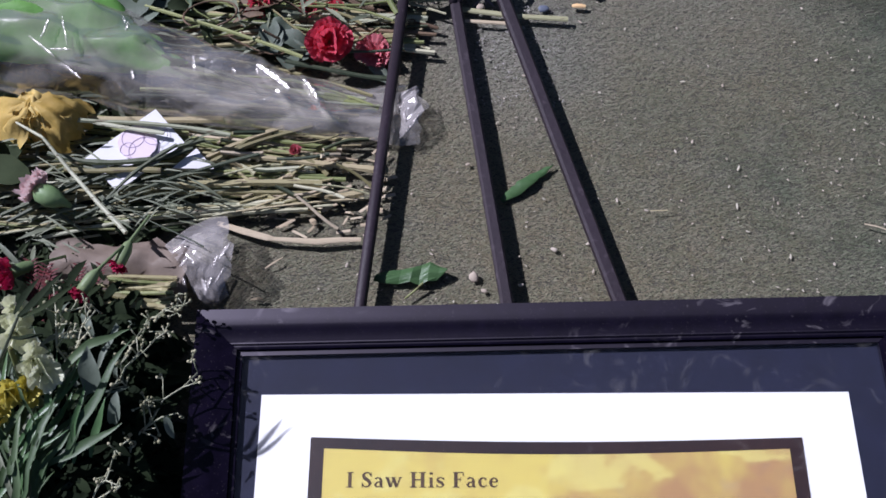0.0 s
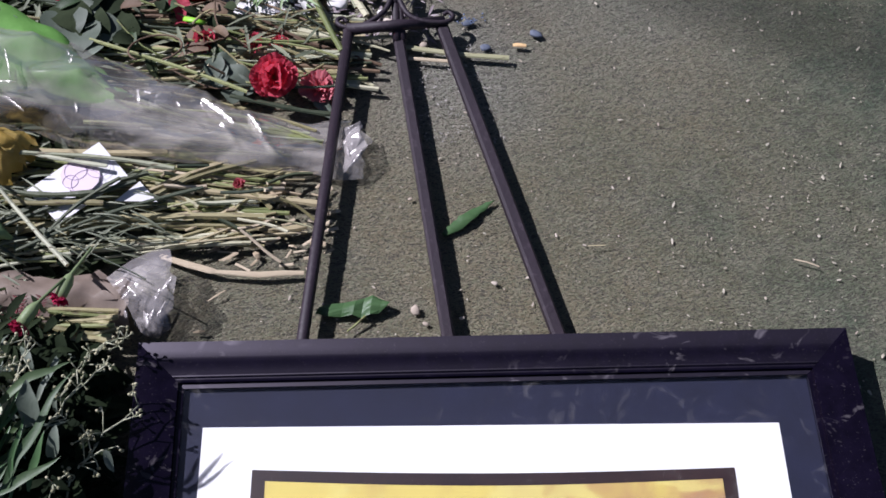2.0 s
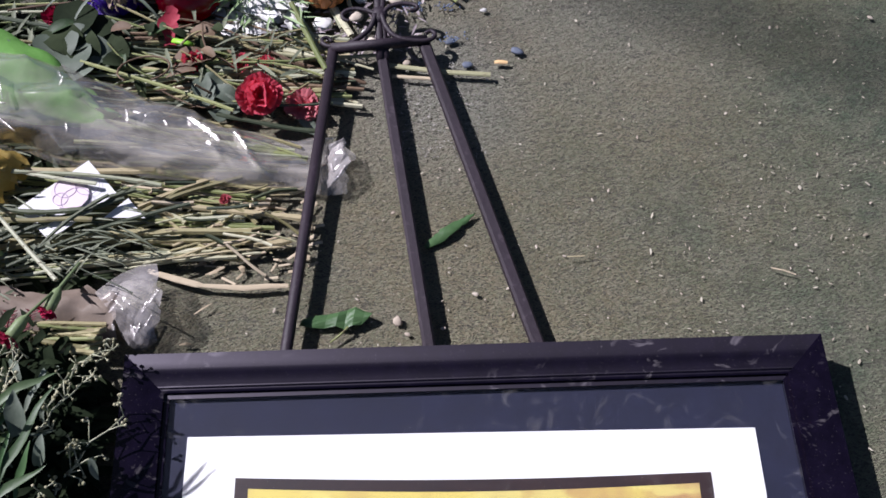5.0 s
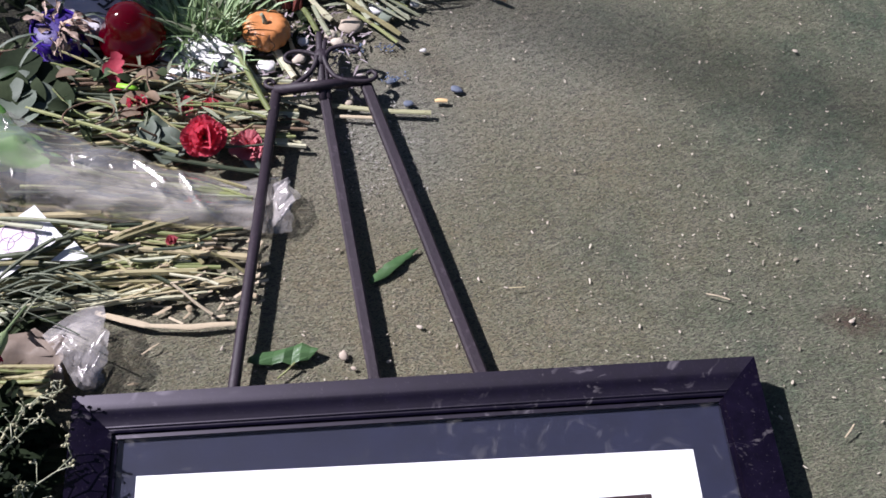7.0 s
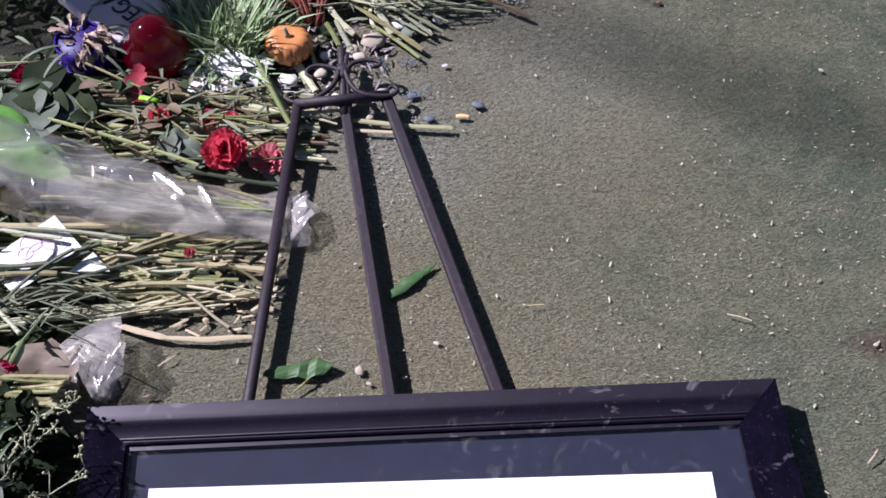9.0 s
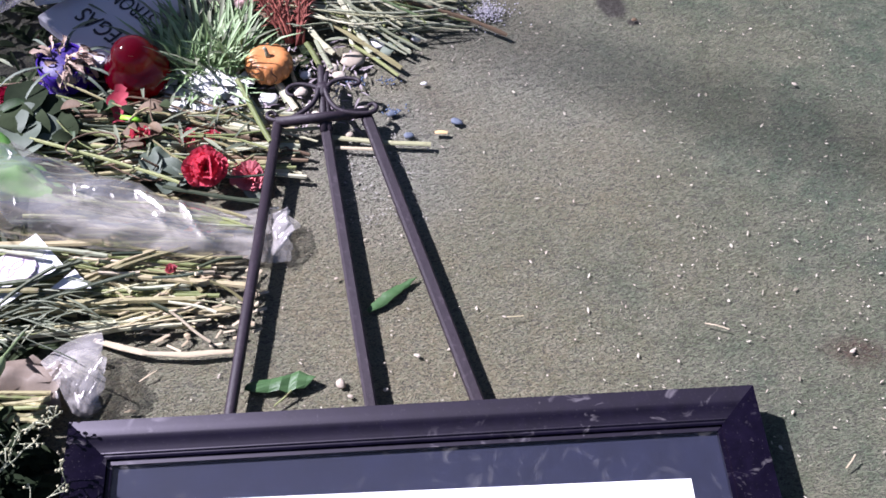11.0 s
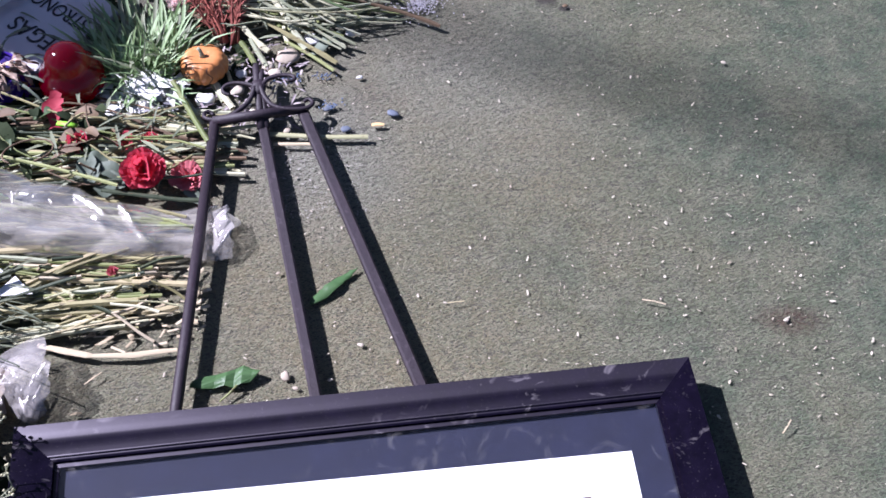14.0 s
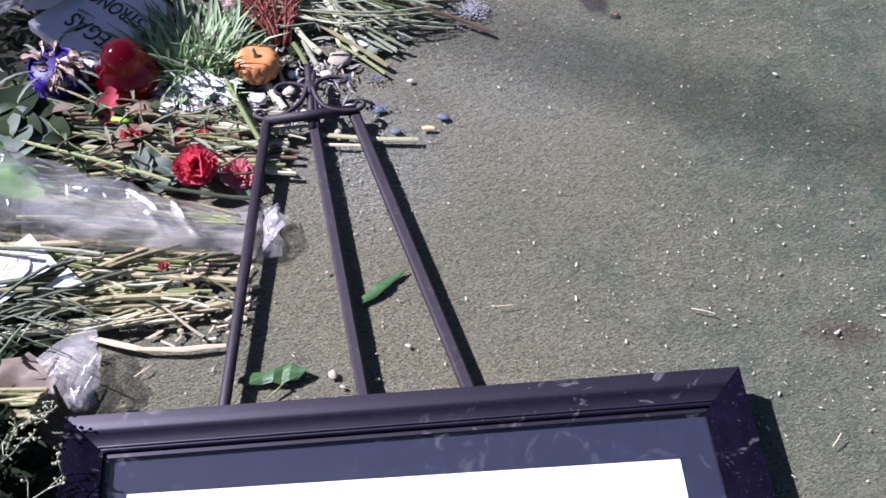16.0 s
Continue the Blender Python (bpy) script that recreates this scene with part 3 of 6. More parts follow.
# moulding profile: distance in from the outer edge, height
PROFILE = [(0.0, 0.0255), (0.0, 0.0454), (0.008, 0.0451), (0.0155, 0.0445), (0.018, 0.0441), (0.0215, 0.0432), (0.025, 0.0424), (0.030, 0.0416), (0.0335, 0.0411),
           (0.0338, 0.0417), (0.0350, 0.04164), (0.0355, 0.0408), (0.0365, 0.0402), (0.0370, 0.0410), (0.0386, 0.04092), (0.0393, 0.0404), (0.0402, 0.0400), (0.0404, 0.0369), (0.0455, 0.0368), (0.0455, 0.0305), (0.0455, 0.0255)]
# the sides are plainer, with a sharp inner lip
SIDE_PROFILE = [(0.0, 0.0255), (0.0, 0.0454), (0.010, 0.0452), (0.0185, 0.0443), (0.025, 0.0428), (0.0335, 0.0412), (0.0403, 0.0406), (0.0403, 0.0369), (0.0455, 0.0368), (0.0455, 0.0255)]


def moulding(name, a, b, inward, profile=PROFILE):
    """One mitred side of the frame from a to b (outer corners)."""
    bm = bmesh.new()
    a, b, inward = Vector(a), Vector(b), Vector(inward)
    way = (b - a).normalized()
    rows = []
    for end, sgn in ((a, 1), (b, -1)):
        rows.append([bm.verts.new(end + inward * d + way * (sgn * d) + V(0, 0, z)) for d, z in profile])
    n = len(profile)
    for k in range(n):
        bm.faces.new((rows[0][k], rows[0][(k + 1) % n], rows[1][(k + 1) % n], rows[1][k]))
    bm.faces.new(rows[0])
    bm.faces.new(rows[1][::-1])
    bmesh.ops.recalc_face_normals(bm, faces=bm.faces)
    ob = part(name, bm, FRAME_SIDE if "side" in name else FRAME, picture)
    for f in ob.data.polygons:
        f.use_smooth = len(f.vertices) == 4
    ob.data.set_sharp_from_angle(angle=radians(40))
    return ob


x0, x1, y1, y0 = -FW / 2, FW / 2, 0.0, -FH
moulding("top_moulding", (x0, y1, 0), (x1, y1, 0), (0, -1, 0))
moulding("side_moulding", (x1, y1, 0), (x1, y0, 0), (-1, 0, 0), SIDE_PROFILE)
moulding("bottom_moulding", (x1, y0, 0), (x0, y0, 0), (0, 1, 0))
moulding("side_moulding", (x0, y0, 0), (x0, y1, 0), (1, 0, 0), SIDE_PROFILE)


def slab(bm, xa, xb, ya, yb, za, zb):
    made = bmesh.ops.create_cube(bm, size=1.0)["verts"]
    for v in made:
        v.co = V(xa if v.co.x < 0 else xb, ya if v.co.y < 0 else yb, za if v.co.z < 0 else zb)


bm = bmesh.new()
slab(bm, x0 + 0.04, x1 - 0.04, y0 + 0.04, y1 - 0.04, 0.0262, 0.0310)
part("inner_mat", bm, BLACK_MAT, picture, "black mat board", smooth=False)
bm = bmesh.new()
slab(bm, -0.287, 0.2705, y0 + 0.088, -0.0885, 0.0312, 0.0325)
bmesh.ops.rotate(bm, verts=bm.verts, cent=(-0.008, -0.0885, 0), matrix=Matrix.Rotation(radians(-1.0), 3, "Z"))
part("white_mat", bm, WHITE_MAT, picture, "white mat board", smooth=False)


def bowed(bm, xa, xb, ya, yb, z, dip, n=24):
    """A sheet whose top edge dips a little in its middle."""
    top, low = [], []
    for k in range(n + 1):
        s = k / n
        x = xa + (xb - xa) * s
        top.append((x, yb - dip * math.sin(math.pi * s)))
        low.append((x, ya))
    a = [bm.verts.new((x, y, z + 0.0006)) for x, y in top]
    b = [bm.verts.new((x, y, z + 0.0006)) for x, y in low]
    c = [bm.verts.new((x, y, z)) for x, y in top]
    for k in range(n):
        bm.faces.new((b[k], b[k + 1], a[k + 1], a[k]))
        bm.faces.new((a[k], a[k + 1], c[k + 1], c[k]))


bm = bmesh.new()
bowed(bm, -0.2385, 0.219, y0 + 0.14, -0.1315, 0.0327, 0.0045)
bmesh.ops.rotate(bm, verts=bm.verts, cent=(-0.01, -0.1315, 0), matrix=Matrix.Rotation(radians(-1.3), 3, "Z"))
sheet = part("print_border", bm, BROWN_EDGE, picture, "dark brown printed border", smooth=False)
bm = bmesh.new()
bowed(bm, -0.2255, 0.206, y0 + 0.152, -0.1425, 0.0335, 0.0055)
bmesh.ops.rotate(bm, verts=bm.verts, cent=(-0.01, -0.1315, 0), matrix=Matrix.Rotation(radians(-1.3), 3, "Z"))
sheet = part("print", bm, PRINT, picture, "mottled yellow and brown parchment print", smooth=False)


def lettering(name, text, size, material, matrix, parent, bold=0.0):
    font = bpy.data.curves.new(name, "FONT")
    font.body, font.size, font.extrude, font.offset = text, size, 0.0002, bold
    tmp = bpy.data.objects.new(name, font)
    scene.collection.objects.link(tmp)
    bpy.context.view_layer.update()
    mesh = bpy.data.meshes.new_from_object(tmp.evaluated_get(bpy.context.evaluated_depsgraph_get()))
    bpy.data.objects.remove(tmp)
    mesh.transform(matrix)
    mesh.materials.clear()
    mesh.materials.append(material)
    ob = new(name, mesh)
    ob.parent = parent
    return ob


PRINT_INK = plain("brown_ink", (0.06, 0.033, 0.018), (0.1, 0.06, 0.03), 90, 0.6, 0.0)
# bold serif capitals and small letters: strokes of x, y, width in cap heights, then the advance
GLYPH = {}


def foot(x, y, half=0.2):
    return [(x - half, y, 0.055), (x + half, y, 0.055)]


def glyph(letter, advance, *strokes):
    GLYPH[letter] = (advance, strokes)


S_CURVE = [(0.55, 0.78, 0.06), (0.42, 0.96, 0.07), (0.22, 0.95, 0.1), (0.1, 0.8, 0.15), (0.16, 0.62, 0.18), (0.4, 0.45, 0.19), (0.52, 0.27, 0.16), (0.44, 0.09, 0.1), (0.24, 0.02, 0.07), (0.06, 0.2, 0.06)]
glyph("I", 0.5, [(0.23, 0, 0.17), (0.23, 1, 0.17)], foot(0.23, 0.025), foot(0.23, 0.975))
glyph("S", 0.66, S_CURVE, [(0.56, 0.99, 0.05), (0.56, 0.7, 0.05)], [(0.05, 0.0, 0.05), (0.05, 0.3, 0.05)])
glyph("s", 0.54, [(x * 0.84, y * 0.66, w * 0.85) for x, y, w in S_CURVE], [(0.47, 0.65, 0.045), (0.47, 0.47, 0.045)], [(0.045, 0.0, 0.045), (0.045, 0.2, 0.045)])
glyph("a", 0.66, [(0.44, 0.05, 0.14), (0.44, 0.46, 0.14), (0.38, 0.6, 0.1), (0.24, 0.65, 0.07), (0.09, 0.55, 0.1)], [(0.44, 0.38, 0.06), (0.2, 0.32, 0.09), (0.09, 0.18, 0.14), (0.17, 0.04, 0.1), (0.32, 0.05, 0.06), (0.44, 0.15, 0.06)], [(0.42, 0.05, 0.1), (0.58, 0.03, 0.06)])
glyph("w", 1.0, [(0.08, 0.63, 0.15), (0.29, 0.02, 0.14)], [(0.29, 0.02, 0.06), (0.47, 0.6, 0.06)], [(0.44, 0.63, 0.15), (0.65, 0.02, 0.14)], [(0.65, 0.02, 0.06), (0.85, 0.63, 0.06)], foot(0.08, 0.635, 0.13), foot(0.45, 0.635, 0.12), foot(0.86, 0.635, 0.1))
glyph("H", 1.02, [(0.22, 0, 0.17), (0.22, 1, 0.17)], [(0.77, 0, 0.17), (0.77, 1, 0.17)], [(0.22, 0.5, 0.07), (0.77, 0.5, 0.07)], foot(0.22, 0.025), foot(0.22, 0.975), foot(0.77, 0.025), foot(0.77, 0.975))
glyph("i", 0.42, [(0.2, 0, 0.15), (0.2, 0.64, 0.15)], foot(0.2, 0.025, 0.17), [(0.04, 0.62, 0.05), (0.2, 0.62, 0.05)], [(0.2, 0.84, 0.16), (0.2, 0.98, 0.16)])
glyph("F", 0.76, [(0.22, 0, 0.17), (0.22, 1, 0.17)], [(0.04, 0.97, 0.06), (0.67, 0.97, 0.06)], [(0.66, 0.99, 0.05), (0.66, 0.74, 0.05)], [(0.22, 0.52, 0.06), (0.48, 0.52, 0.06)], [(0.48, 0.64, 0.05), (0.48, 0.4, 0.05)], foot(0.22, 0.025))
glyph("c", 0.58, [(0.47, 0.49, 0.11), (0.38, 0.61, 0.07), (0.25, 0.63, 0.08), (0.11, 0.5, 0.14), (0.08, 0.3, 0.16), (0.16, 0.1, 0.13), (0.32, 0.03, 0.08), (0.5, 0.15, 0.05)])
glyph("e", 0.58, [(0.1, 0.36, 0.06), (0.5, 0.36, 0.06)], [(0.5, 0.36, 0.08), (0.44, 0.55, 0.11), (0.28, 0.64, 0.07), (0.12, 0.5, 0.13), (0.08, 0.3, 0.16), (0.16, 0.1, 0.13), (0.32, 0.03, 0.08), (0.51, 0.15, 0.05)])


def serif_title(text, width, matrix, parent):
    """One line of serif lettering as thin ink plates, width long in all."""
    total = sum(GLYPH[c][0] + 0.07 if c in GLYPH else 0.36 for c in text)
    cap = width / total
    bm = bmesh.new()
    x0_, layer = 0.0, 0
    for c in text:
        if c not in GLYPH:
            x0_ += 0.36
            continue
        for stroke in GLYPH[c][1]:
            pts = [V(x, y, 0) for x, y, w in stroke]
            rows = []
            layer += 1
            for k, p in enumerate(pts):
                way = (pts[min(k + 1, len(pts) - 1)] - pts[max(k - 1, 0)]).normalized()
                side = V(-way.y, way.x, 0) * (stroke[k][2] * 0.6)
                # crossing strokes lie a hair above one another
                z = 0.0001 + 0.00003 * (layer % 7)
                rows.append([bm.verts.new(V((x0_ + q.x) * cap, q.y * cap, z)) for q in (p - side, p + side)])
            for a, b in zip(rows, rows[1:]):
                bm.faces.new((a[0], b[0], b[1], a[1]))
        x0_ += GLYPH[c][0] + 0.07
    bmesh.ops.transform(bm, matrix=matrix, verts=bm.verts)
    return part("title_lettering", bm, PRINT_INK, parent, smooth=False)


serif_title("I Saw His Face", 0.141, Matrix.Translation((-0.2048, -0.1745, 0.0342)) @ Matrix.Rotation(radians(-1.3), 4, "Z") @ Matrix.Diagonal((1, 0.93, 1, 1)), picture)
rng = random.Random(3)
for row in range(3):
    bm = bmesh.new()
    x = -0.199
    while x < -0.03:
        w = rng.uniform(0.012, 0.03)
        slab(bm, x, x + w, -0.2055 - row * 0.014, -0.2015 - row * 0.014, 0.0342, 0.0345)
        x += w + 0.006
    part("verse_line", bm, PRINT_INK, picture, smooth=False)
bm = bmesh.new()
slab(bm, x0 + 0.0458, x1 - 0.0458, y0 + 0.0458, y1 - 0.0458, 0.0348, 0.0360)
pane = part("glass_pane", bm, PANE, picture, "dusty smeared clear glass", smooth=False)
pane.visible_shadow = False

# ---- loose things on the turf ----
rng = random.Random(11)


def crumbs(name, label, category, material, count, box, size, sub=1, avoid=None):
    """Many small loose bits, joined."""
    bm = bmesh.new()
    for k in range(count):
        for _ in range(20):
            x, y = rng.uniform(box[0], box[1]), rng.uniform(box[2], box[3])
            if avoid is None or not avoid(x, y):
                break
        s = size * rng.choice((0.5, 0.6, 0.8, 1.0, 1.4))
        pebble(bm, (x, y, 0.0032 + s * 0.2), s * rng.uniform(0.7, 2.3), s * rng.uniform(0.5, 1.0), s * 0.25, rng, sub)
    return solo(name, bm, material, label, category, kind="stuff", smooth=False)


def off_turf(x, y):
    return (x < -0.28) or (abs(x) < 0.36 and y < 0.012)


crumbs("stone_chips", "small white stone chips strewn over the turf", "gravel", CHIP, 520, (-0.2, 0.9, -0.3, 0.85), 0.0012, 1, off_turf)
crumbs("stone_chips", "small beige stone chips strewn over the turf", "gravel", STONE, 420, (-0.25, 0.6, 0.0, 0.6), 0.0011, 1, off_turf)
crumbs("stone_chips", "white stone chips gathered in a worn patch", "gravel", CHIP, 190, (0.2, 0.6, -0.06, 0.26), 0.0014, 1, off_turf)
crumbs("dust_grains", "grey gritty dust beside the easel top", "gravel", GRIT, 520, (-0.07, 0.03, 0.26, 0.4), 0.0008, 1)


def leaf_thing(name, label, material, base, tip, width, lift=0.01, droop=0.5, fold=0.3, category="leaf"):
    bm = bmesh.new()
    base, tip = Vector(base), Vector(tip)
    d = tip - base
    blade(bm, base, d.normalized() + V(0, 0, lift * 6), d.length * 1.02, width, droop * 0.3, fold, 16)
    for v in bm.verts:
        v.co.z = max(0.0055, v.co.z - 0.002 + 0.003 * noise.noise(V(v.co.x * 45, v.co.y * 45, width * 900)))
        v.co.x += 0.0024 * noise.noise(V(v.co.x * 160, v.co.y * 160, 3))
        v.co.y += 0.0024 * noise.noise(V(v.co.x * 160, v.co.y * 160, 8))
    ob = solo(name, bm, material, label, category)
    m = ob.modifiers.new("thickness", "SOLIDIFY")
    m.thickness = 0.0006
    return ob


leaf_thing("leaf", "fallen fresh green leaf lying on the turf", LEAF, (-0.045, 0.139, 0.008), (0.011, 0.182, 0.008), 0.012, 0.0, 0.1, 0.4)


def folded_leaf():
    """A broad torn leaf creased across into four panes, with a bit of its stalk."""
    bm = bmesh.new()
    rows = []
    # along the leaf: x, low edge, high edge, height
    for x, ya, yb, z in ((-0.178, 0.047, 0.055, 0.0065), (-0.166, 0.0425, 0.0575, 0.0085), (-0.152, 0.0425, 0.0595, 0.0075), (-0.14, 0.0435, 0.0605, 0.0105), (-0.131, 0.041, 0.064, 0.008), (-0.1225, 0.043, 0.0665, 0.0105), (-0.113, 0.045, 0.061, 0.009), (-0.105, 0.0515, 0.057, 0.0115)):
        row = []
        for j in range(6):
            u = j / 5
            p = V(x + 0.004 * (u - 0.5), ya + (yb - ya) * u, z + 0.002 * math.sin(math.pi * u))
            row.append(bm.verts.new(p + V(0.001, 0.001, 0.0022) * noise.noise(p * 150)))
        rows.append(row)
    for a, b in zip(rows, rows[1:]):
        for j in range(5):
            bm.faces.new((a[j], b[j], b[j + 1], a[j + 1]))
    ob = solo("leaf", bm, LEAF, "fallen creased green leaf lying on the turf", "leaf", smooth=False)
    m = ob.modifiers.new("thickness", "SOLIDIFY")
    m.thickness = 0.0006
    bm = bmesh.new()
    tube(bm, [V(-0.128, 0.042, 0.011), V(-0.137, 0.034, 0.009), V(-0.147, 0.026, 0.008)], [0.0016, 0.0012, 0.0009], 6)
    part("stalk", bm, STEM[0], ob)


folded_leaf()
leaf_thing("leaf", "dull grey-green leaf lying on the turf", LEAF_GREY, (-0.024, 0.524, 0.01), (0.02, 0.566, 0.012), 0.017)

bm = bmesh.new()
pebble(bm, (-0.076, 0.05, 0.006), 0.0062, 0.0048, 0.0022, rng, 2)
solo("pebble", bm, STONE, "pale beige pebble on the turf", "stone")
for x, y, s, m, lab in ((0.494, 0.064, 0.0045, STONE, "pale pebble on a brown turf stain"), (0.526, 0.463, 0.0045, STONE, "pale chip on the turf"),
                        (0.074, 0.414, 0.0095, GREY_BLUE, "grey-blue pebble on the turf"),
                        (0.012, 0.394, 0.0085, GREY_BLUE, "grey-blue pebble on the turf"), (-0.008, 0.431, 0.008, GREY_BLUE, "grey-blue pebble beside the easel scroll"), (-0.08, 0.185, 0.0034, STONE, "pale chip on the turf"),
                        (0.008, 0.081, 0.0042, STONE, "pale chip on the turf"), (-0.028, 0.041, 0.0036, STONE, "pale chip on the turf"), (-0.066, 0.035, 0.004, STONE, "pale chip on the turf"), (0.036, 0.481, 0.0055, WHITE_BIT, "white chip on the turf"), (0.331, 0.589, 0.005, DRY_LEAF, "brown crumb on the turf")):
    bm = bmesh.new()
    pebble(bm, (x, y, 0.005 + s * 0.1), s * 0.85, s * 0.55, s * 0.22, rng, 2, rng.uniform(-0.4, 0.4))
    solo("pebble", bm, m, lab, "stone")


def stick(name, label, pts, r, material, category="stick", squash=0.5):
    bm = bmesh.new()
    tube(bm, pts, r, 7, 1, squash)
    return solo(name, bm, [material, CUT], label, category, smooth=False)


for a, b, r0, m in (((-0.203, 0.474, 0.03), (-0.157, 0.37, 0.03), 0.0034, STEM[0]), ((-0.155, 0.487, 0.012), (-0.13, 0.436, 0.012), 0.0042, STEM_PALE), ((-0.16, 0.49, 0.01), (-0.142, 0.45, 0.01), 0.003, STEM[3]), ((-0.21, 0.408, 0.02), (-0.166, 0.398, 0.02), 0.0046, STEM_PALE),
                    ((-0.059, 0.547, 0.014), (0.003, 0.492, 0.01), 0.0026, STEM[0]), ((-0.118, 0.545, 0.02), (-0.097, 0.5, 0.012), 0.0036, STEM[0]), ((-0.104, 0.55, 0.02), (-0.084, 0.505, 0.012), 0.0034, STEM[3]), ((-0.145, 0.53, 0.024), (-0.129, 0.476, 0.012), 0.0028, STEM[2]), ((-0.188, 0.45, 0.02), (-0.165, 0.41, 0.016), 0.0028, STEM[3])):
    stick("cut_stem", "cut green flower stem lying beside the easel top", bent(a, b, rng, 0.003, 6), r0, m, "stem", 0.7)
stick("split_stick", "pale split dry stem lying bent on the turf", [V(-0.345, 0.114, 0.01), V(-0.313, 0.102, 0.012), V(-0.29, 0.095, 0.012), V(-0.284, 0.094, 0.0115), V(-0.24, 0.0905, 0.011), V(-0.215, 0.0925, 0.0105), V(-0.193, 0.093, 0.01)], [0.0028, 0.004, 0.0036, 0.0022, 0.0036, 0.0032, 0.0024], PALE_WOOD, squash=0.22)
stick("cut_stem", "pale cut flower stem lying on the turf", [V(-0.085, 0.391, 0.01), V(-0.02, 0.38, 0.01), V(0.039, 0.375, 0.01)], 0.0035, STEM_PALE, "stem")
stick("cut_stem", "thin pale cut stem lying on the turf", [V(-0.08, 0.375, 0.009), V(-0.033, 0.37, 0.01)], 0.0025, PALE_WOOD, "stem")
stick("wood_chip", "flat orange-tan chip on the turf", [V(0.045, 0.3965, 0.007), V(0.05, 0.3965, 0.0075), V(0.0555, 0.396, 0.0075), V(0.061, 0.3955, 0.007)], [0.0022, 0.003, 0.003, 0.0024], ORANGE_BIT, "chip", 0.5)
stick("straw", "short straw-coloured stalk on the turf", [V(0.334, 0.106, 0.008), V(0.347, 0.102, 0.009), V(0.36, 0.097, 0.008)], 0.0008, PALE_WOOD, "straw")
stick("straw", "thin dry stalk on the turf", [V(0.111, 0.124, 0.008), V(0.13, 0.1245, 0.008)], 0.0006, STEM[2], "straw")
stick("straw", "pale dry petal end on the turf", [V(0.448, -0.073, 0.008), V(0.455, -0.066, 0.011), V(0.46, -0.06, 0.012)], 0.0009, PALE_WOOD, "straw")
for x, y, l, a, r0 in ((-0.27, 0.143, 0.026, 75, 0.0034), (-0.25, 0.124, 0.012, 60, 0.0038), (-0.3, 0.126, 0.02, 20, 0.0018), (-0.211, 0.127, 0.01, -20, 0.0016), (-0.213, 0.112, 0.011, 60, 0.0016), (-0.212, 0.189, 0.013, -25, 0.003),
                       (-0.176, 0.158, 0.014, 70, 0.0034), (-0.168, 0.167, 0.012, 10, 0.0026), (-0.304, 0.027, 0.012, 5, 0.0016), (-0.292, 0.062, 0.022, 35, 0.0011), (-0.247, 0.119, 0.009, -60, 0.0036), (-0.28, 0.128, 0.022, 30, 0.0022), (-0.296, 0.119, 0.02, 35, 0.002)):
    a = radians(a)
    stick("stem_splinter", "torn pale splinter of cut stem on the turf", [V(x, y, 0.007), V(x + l * 0.5 * math.cos(a) + 0.001, y + l * 0.5 * math.sin(a), 0.009), V(x + l * math.cos(a), y + l * math.sin(a), 0.0075)], [r0 * 0.6, r0, r0 * 0.5], PALE_WOOD, "plant chip", 0.25)
for k in range(64):
    x, y, a = rng.uniform(-0.34, -0.17), rng.uniform(0.1, 0.225), rng.uniform(-0.6, 0.9)
    l = rng.uniform(0.008, 0.022)
    stick("stem_chip", "small pale chip of cut stem on the turf", [V(x, y, 0.006), V(x + l * math.cos(a), y + l * math.sin(a), 0.0065)], rng.uniform(0.001, 0.0022), PALE_WOOD, "plant chip", 0.25)


# ---- bouquets of cut stems ----
def stems(parent, count, left, right, z, radius, mats, seed, sway=0.008, scatter=0.34):
    """left, right: (x from, x to, y from, y to) in which the stems begin and end; they keep their order across."""
    r = random.Random(seed)
    for k in range(count):
        s = min(1, max(0, (k + r.uniform(-0.8, 0.8)) / count))
        s2 = min(1, max(0, s + r.uniform(-scatter, scatter)))
        rad = r.uniform(*radius) * 0.8
        a = V(r.uniform(left[0], left[1]), left[2] + (left[3] - left[2]) * s2, r.uniform(*z))
        b = V(r.uniform(right[0], right[1]), right[2] + (right[3] - right[2]) * s, r.uniform(z[0], z[0] + 0.006))
        stem_part(parent, a, b, rad, r, r.choice(mats), r.random() < 0.6, sway)


mid = thing("flower_bouquet", "heap of cut carnation stems with dried ends on the turf", "bouquet")
stems(mid, 34, (-0.74, -0.5, 0.09, 0.25), (-0.4, -0.21, 0.125, 0.215), (0.01, 0.036), (0.0018, 0.0036), [STEM[0], STEM[1], STEM[1], STEM[3], STEM_PALE], 21, 0.007)
stems(mid, 24, (-0.45, -0.3, 0.115, 0.225), (-0.3, -0.19, 0.125, 0.215), (0.008, 0.024), (0.0013, 0.0034), [STEM[2], STEM[1], STEM[1], STEM[0], PALE_WOOD, STEM_PALE], 22, 0.006, 0.6)
stems(mid, 14, (-0.36, -0.26, 0.12, 0.225), (-0.27, -0.185, 0.13, 0.22), (0.008, 0.026), (0.0012, 0.003), [STEM[2], STEM[1], STEM_PALE, PALE_WOOD], 24, 0.003, 0.7)
r_ = random.Random(25)
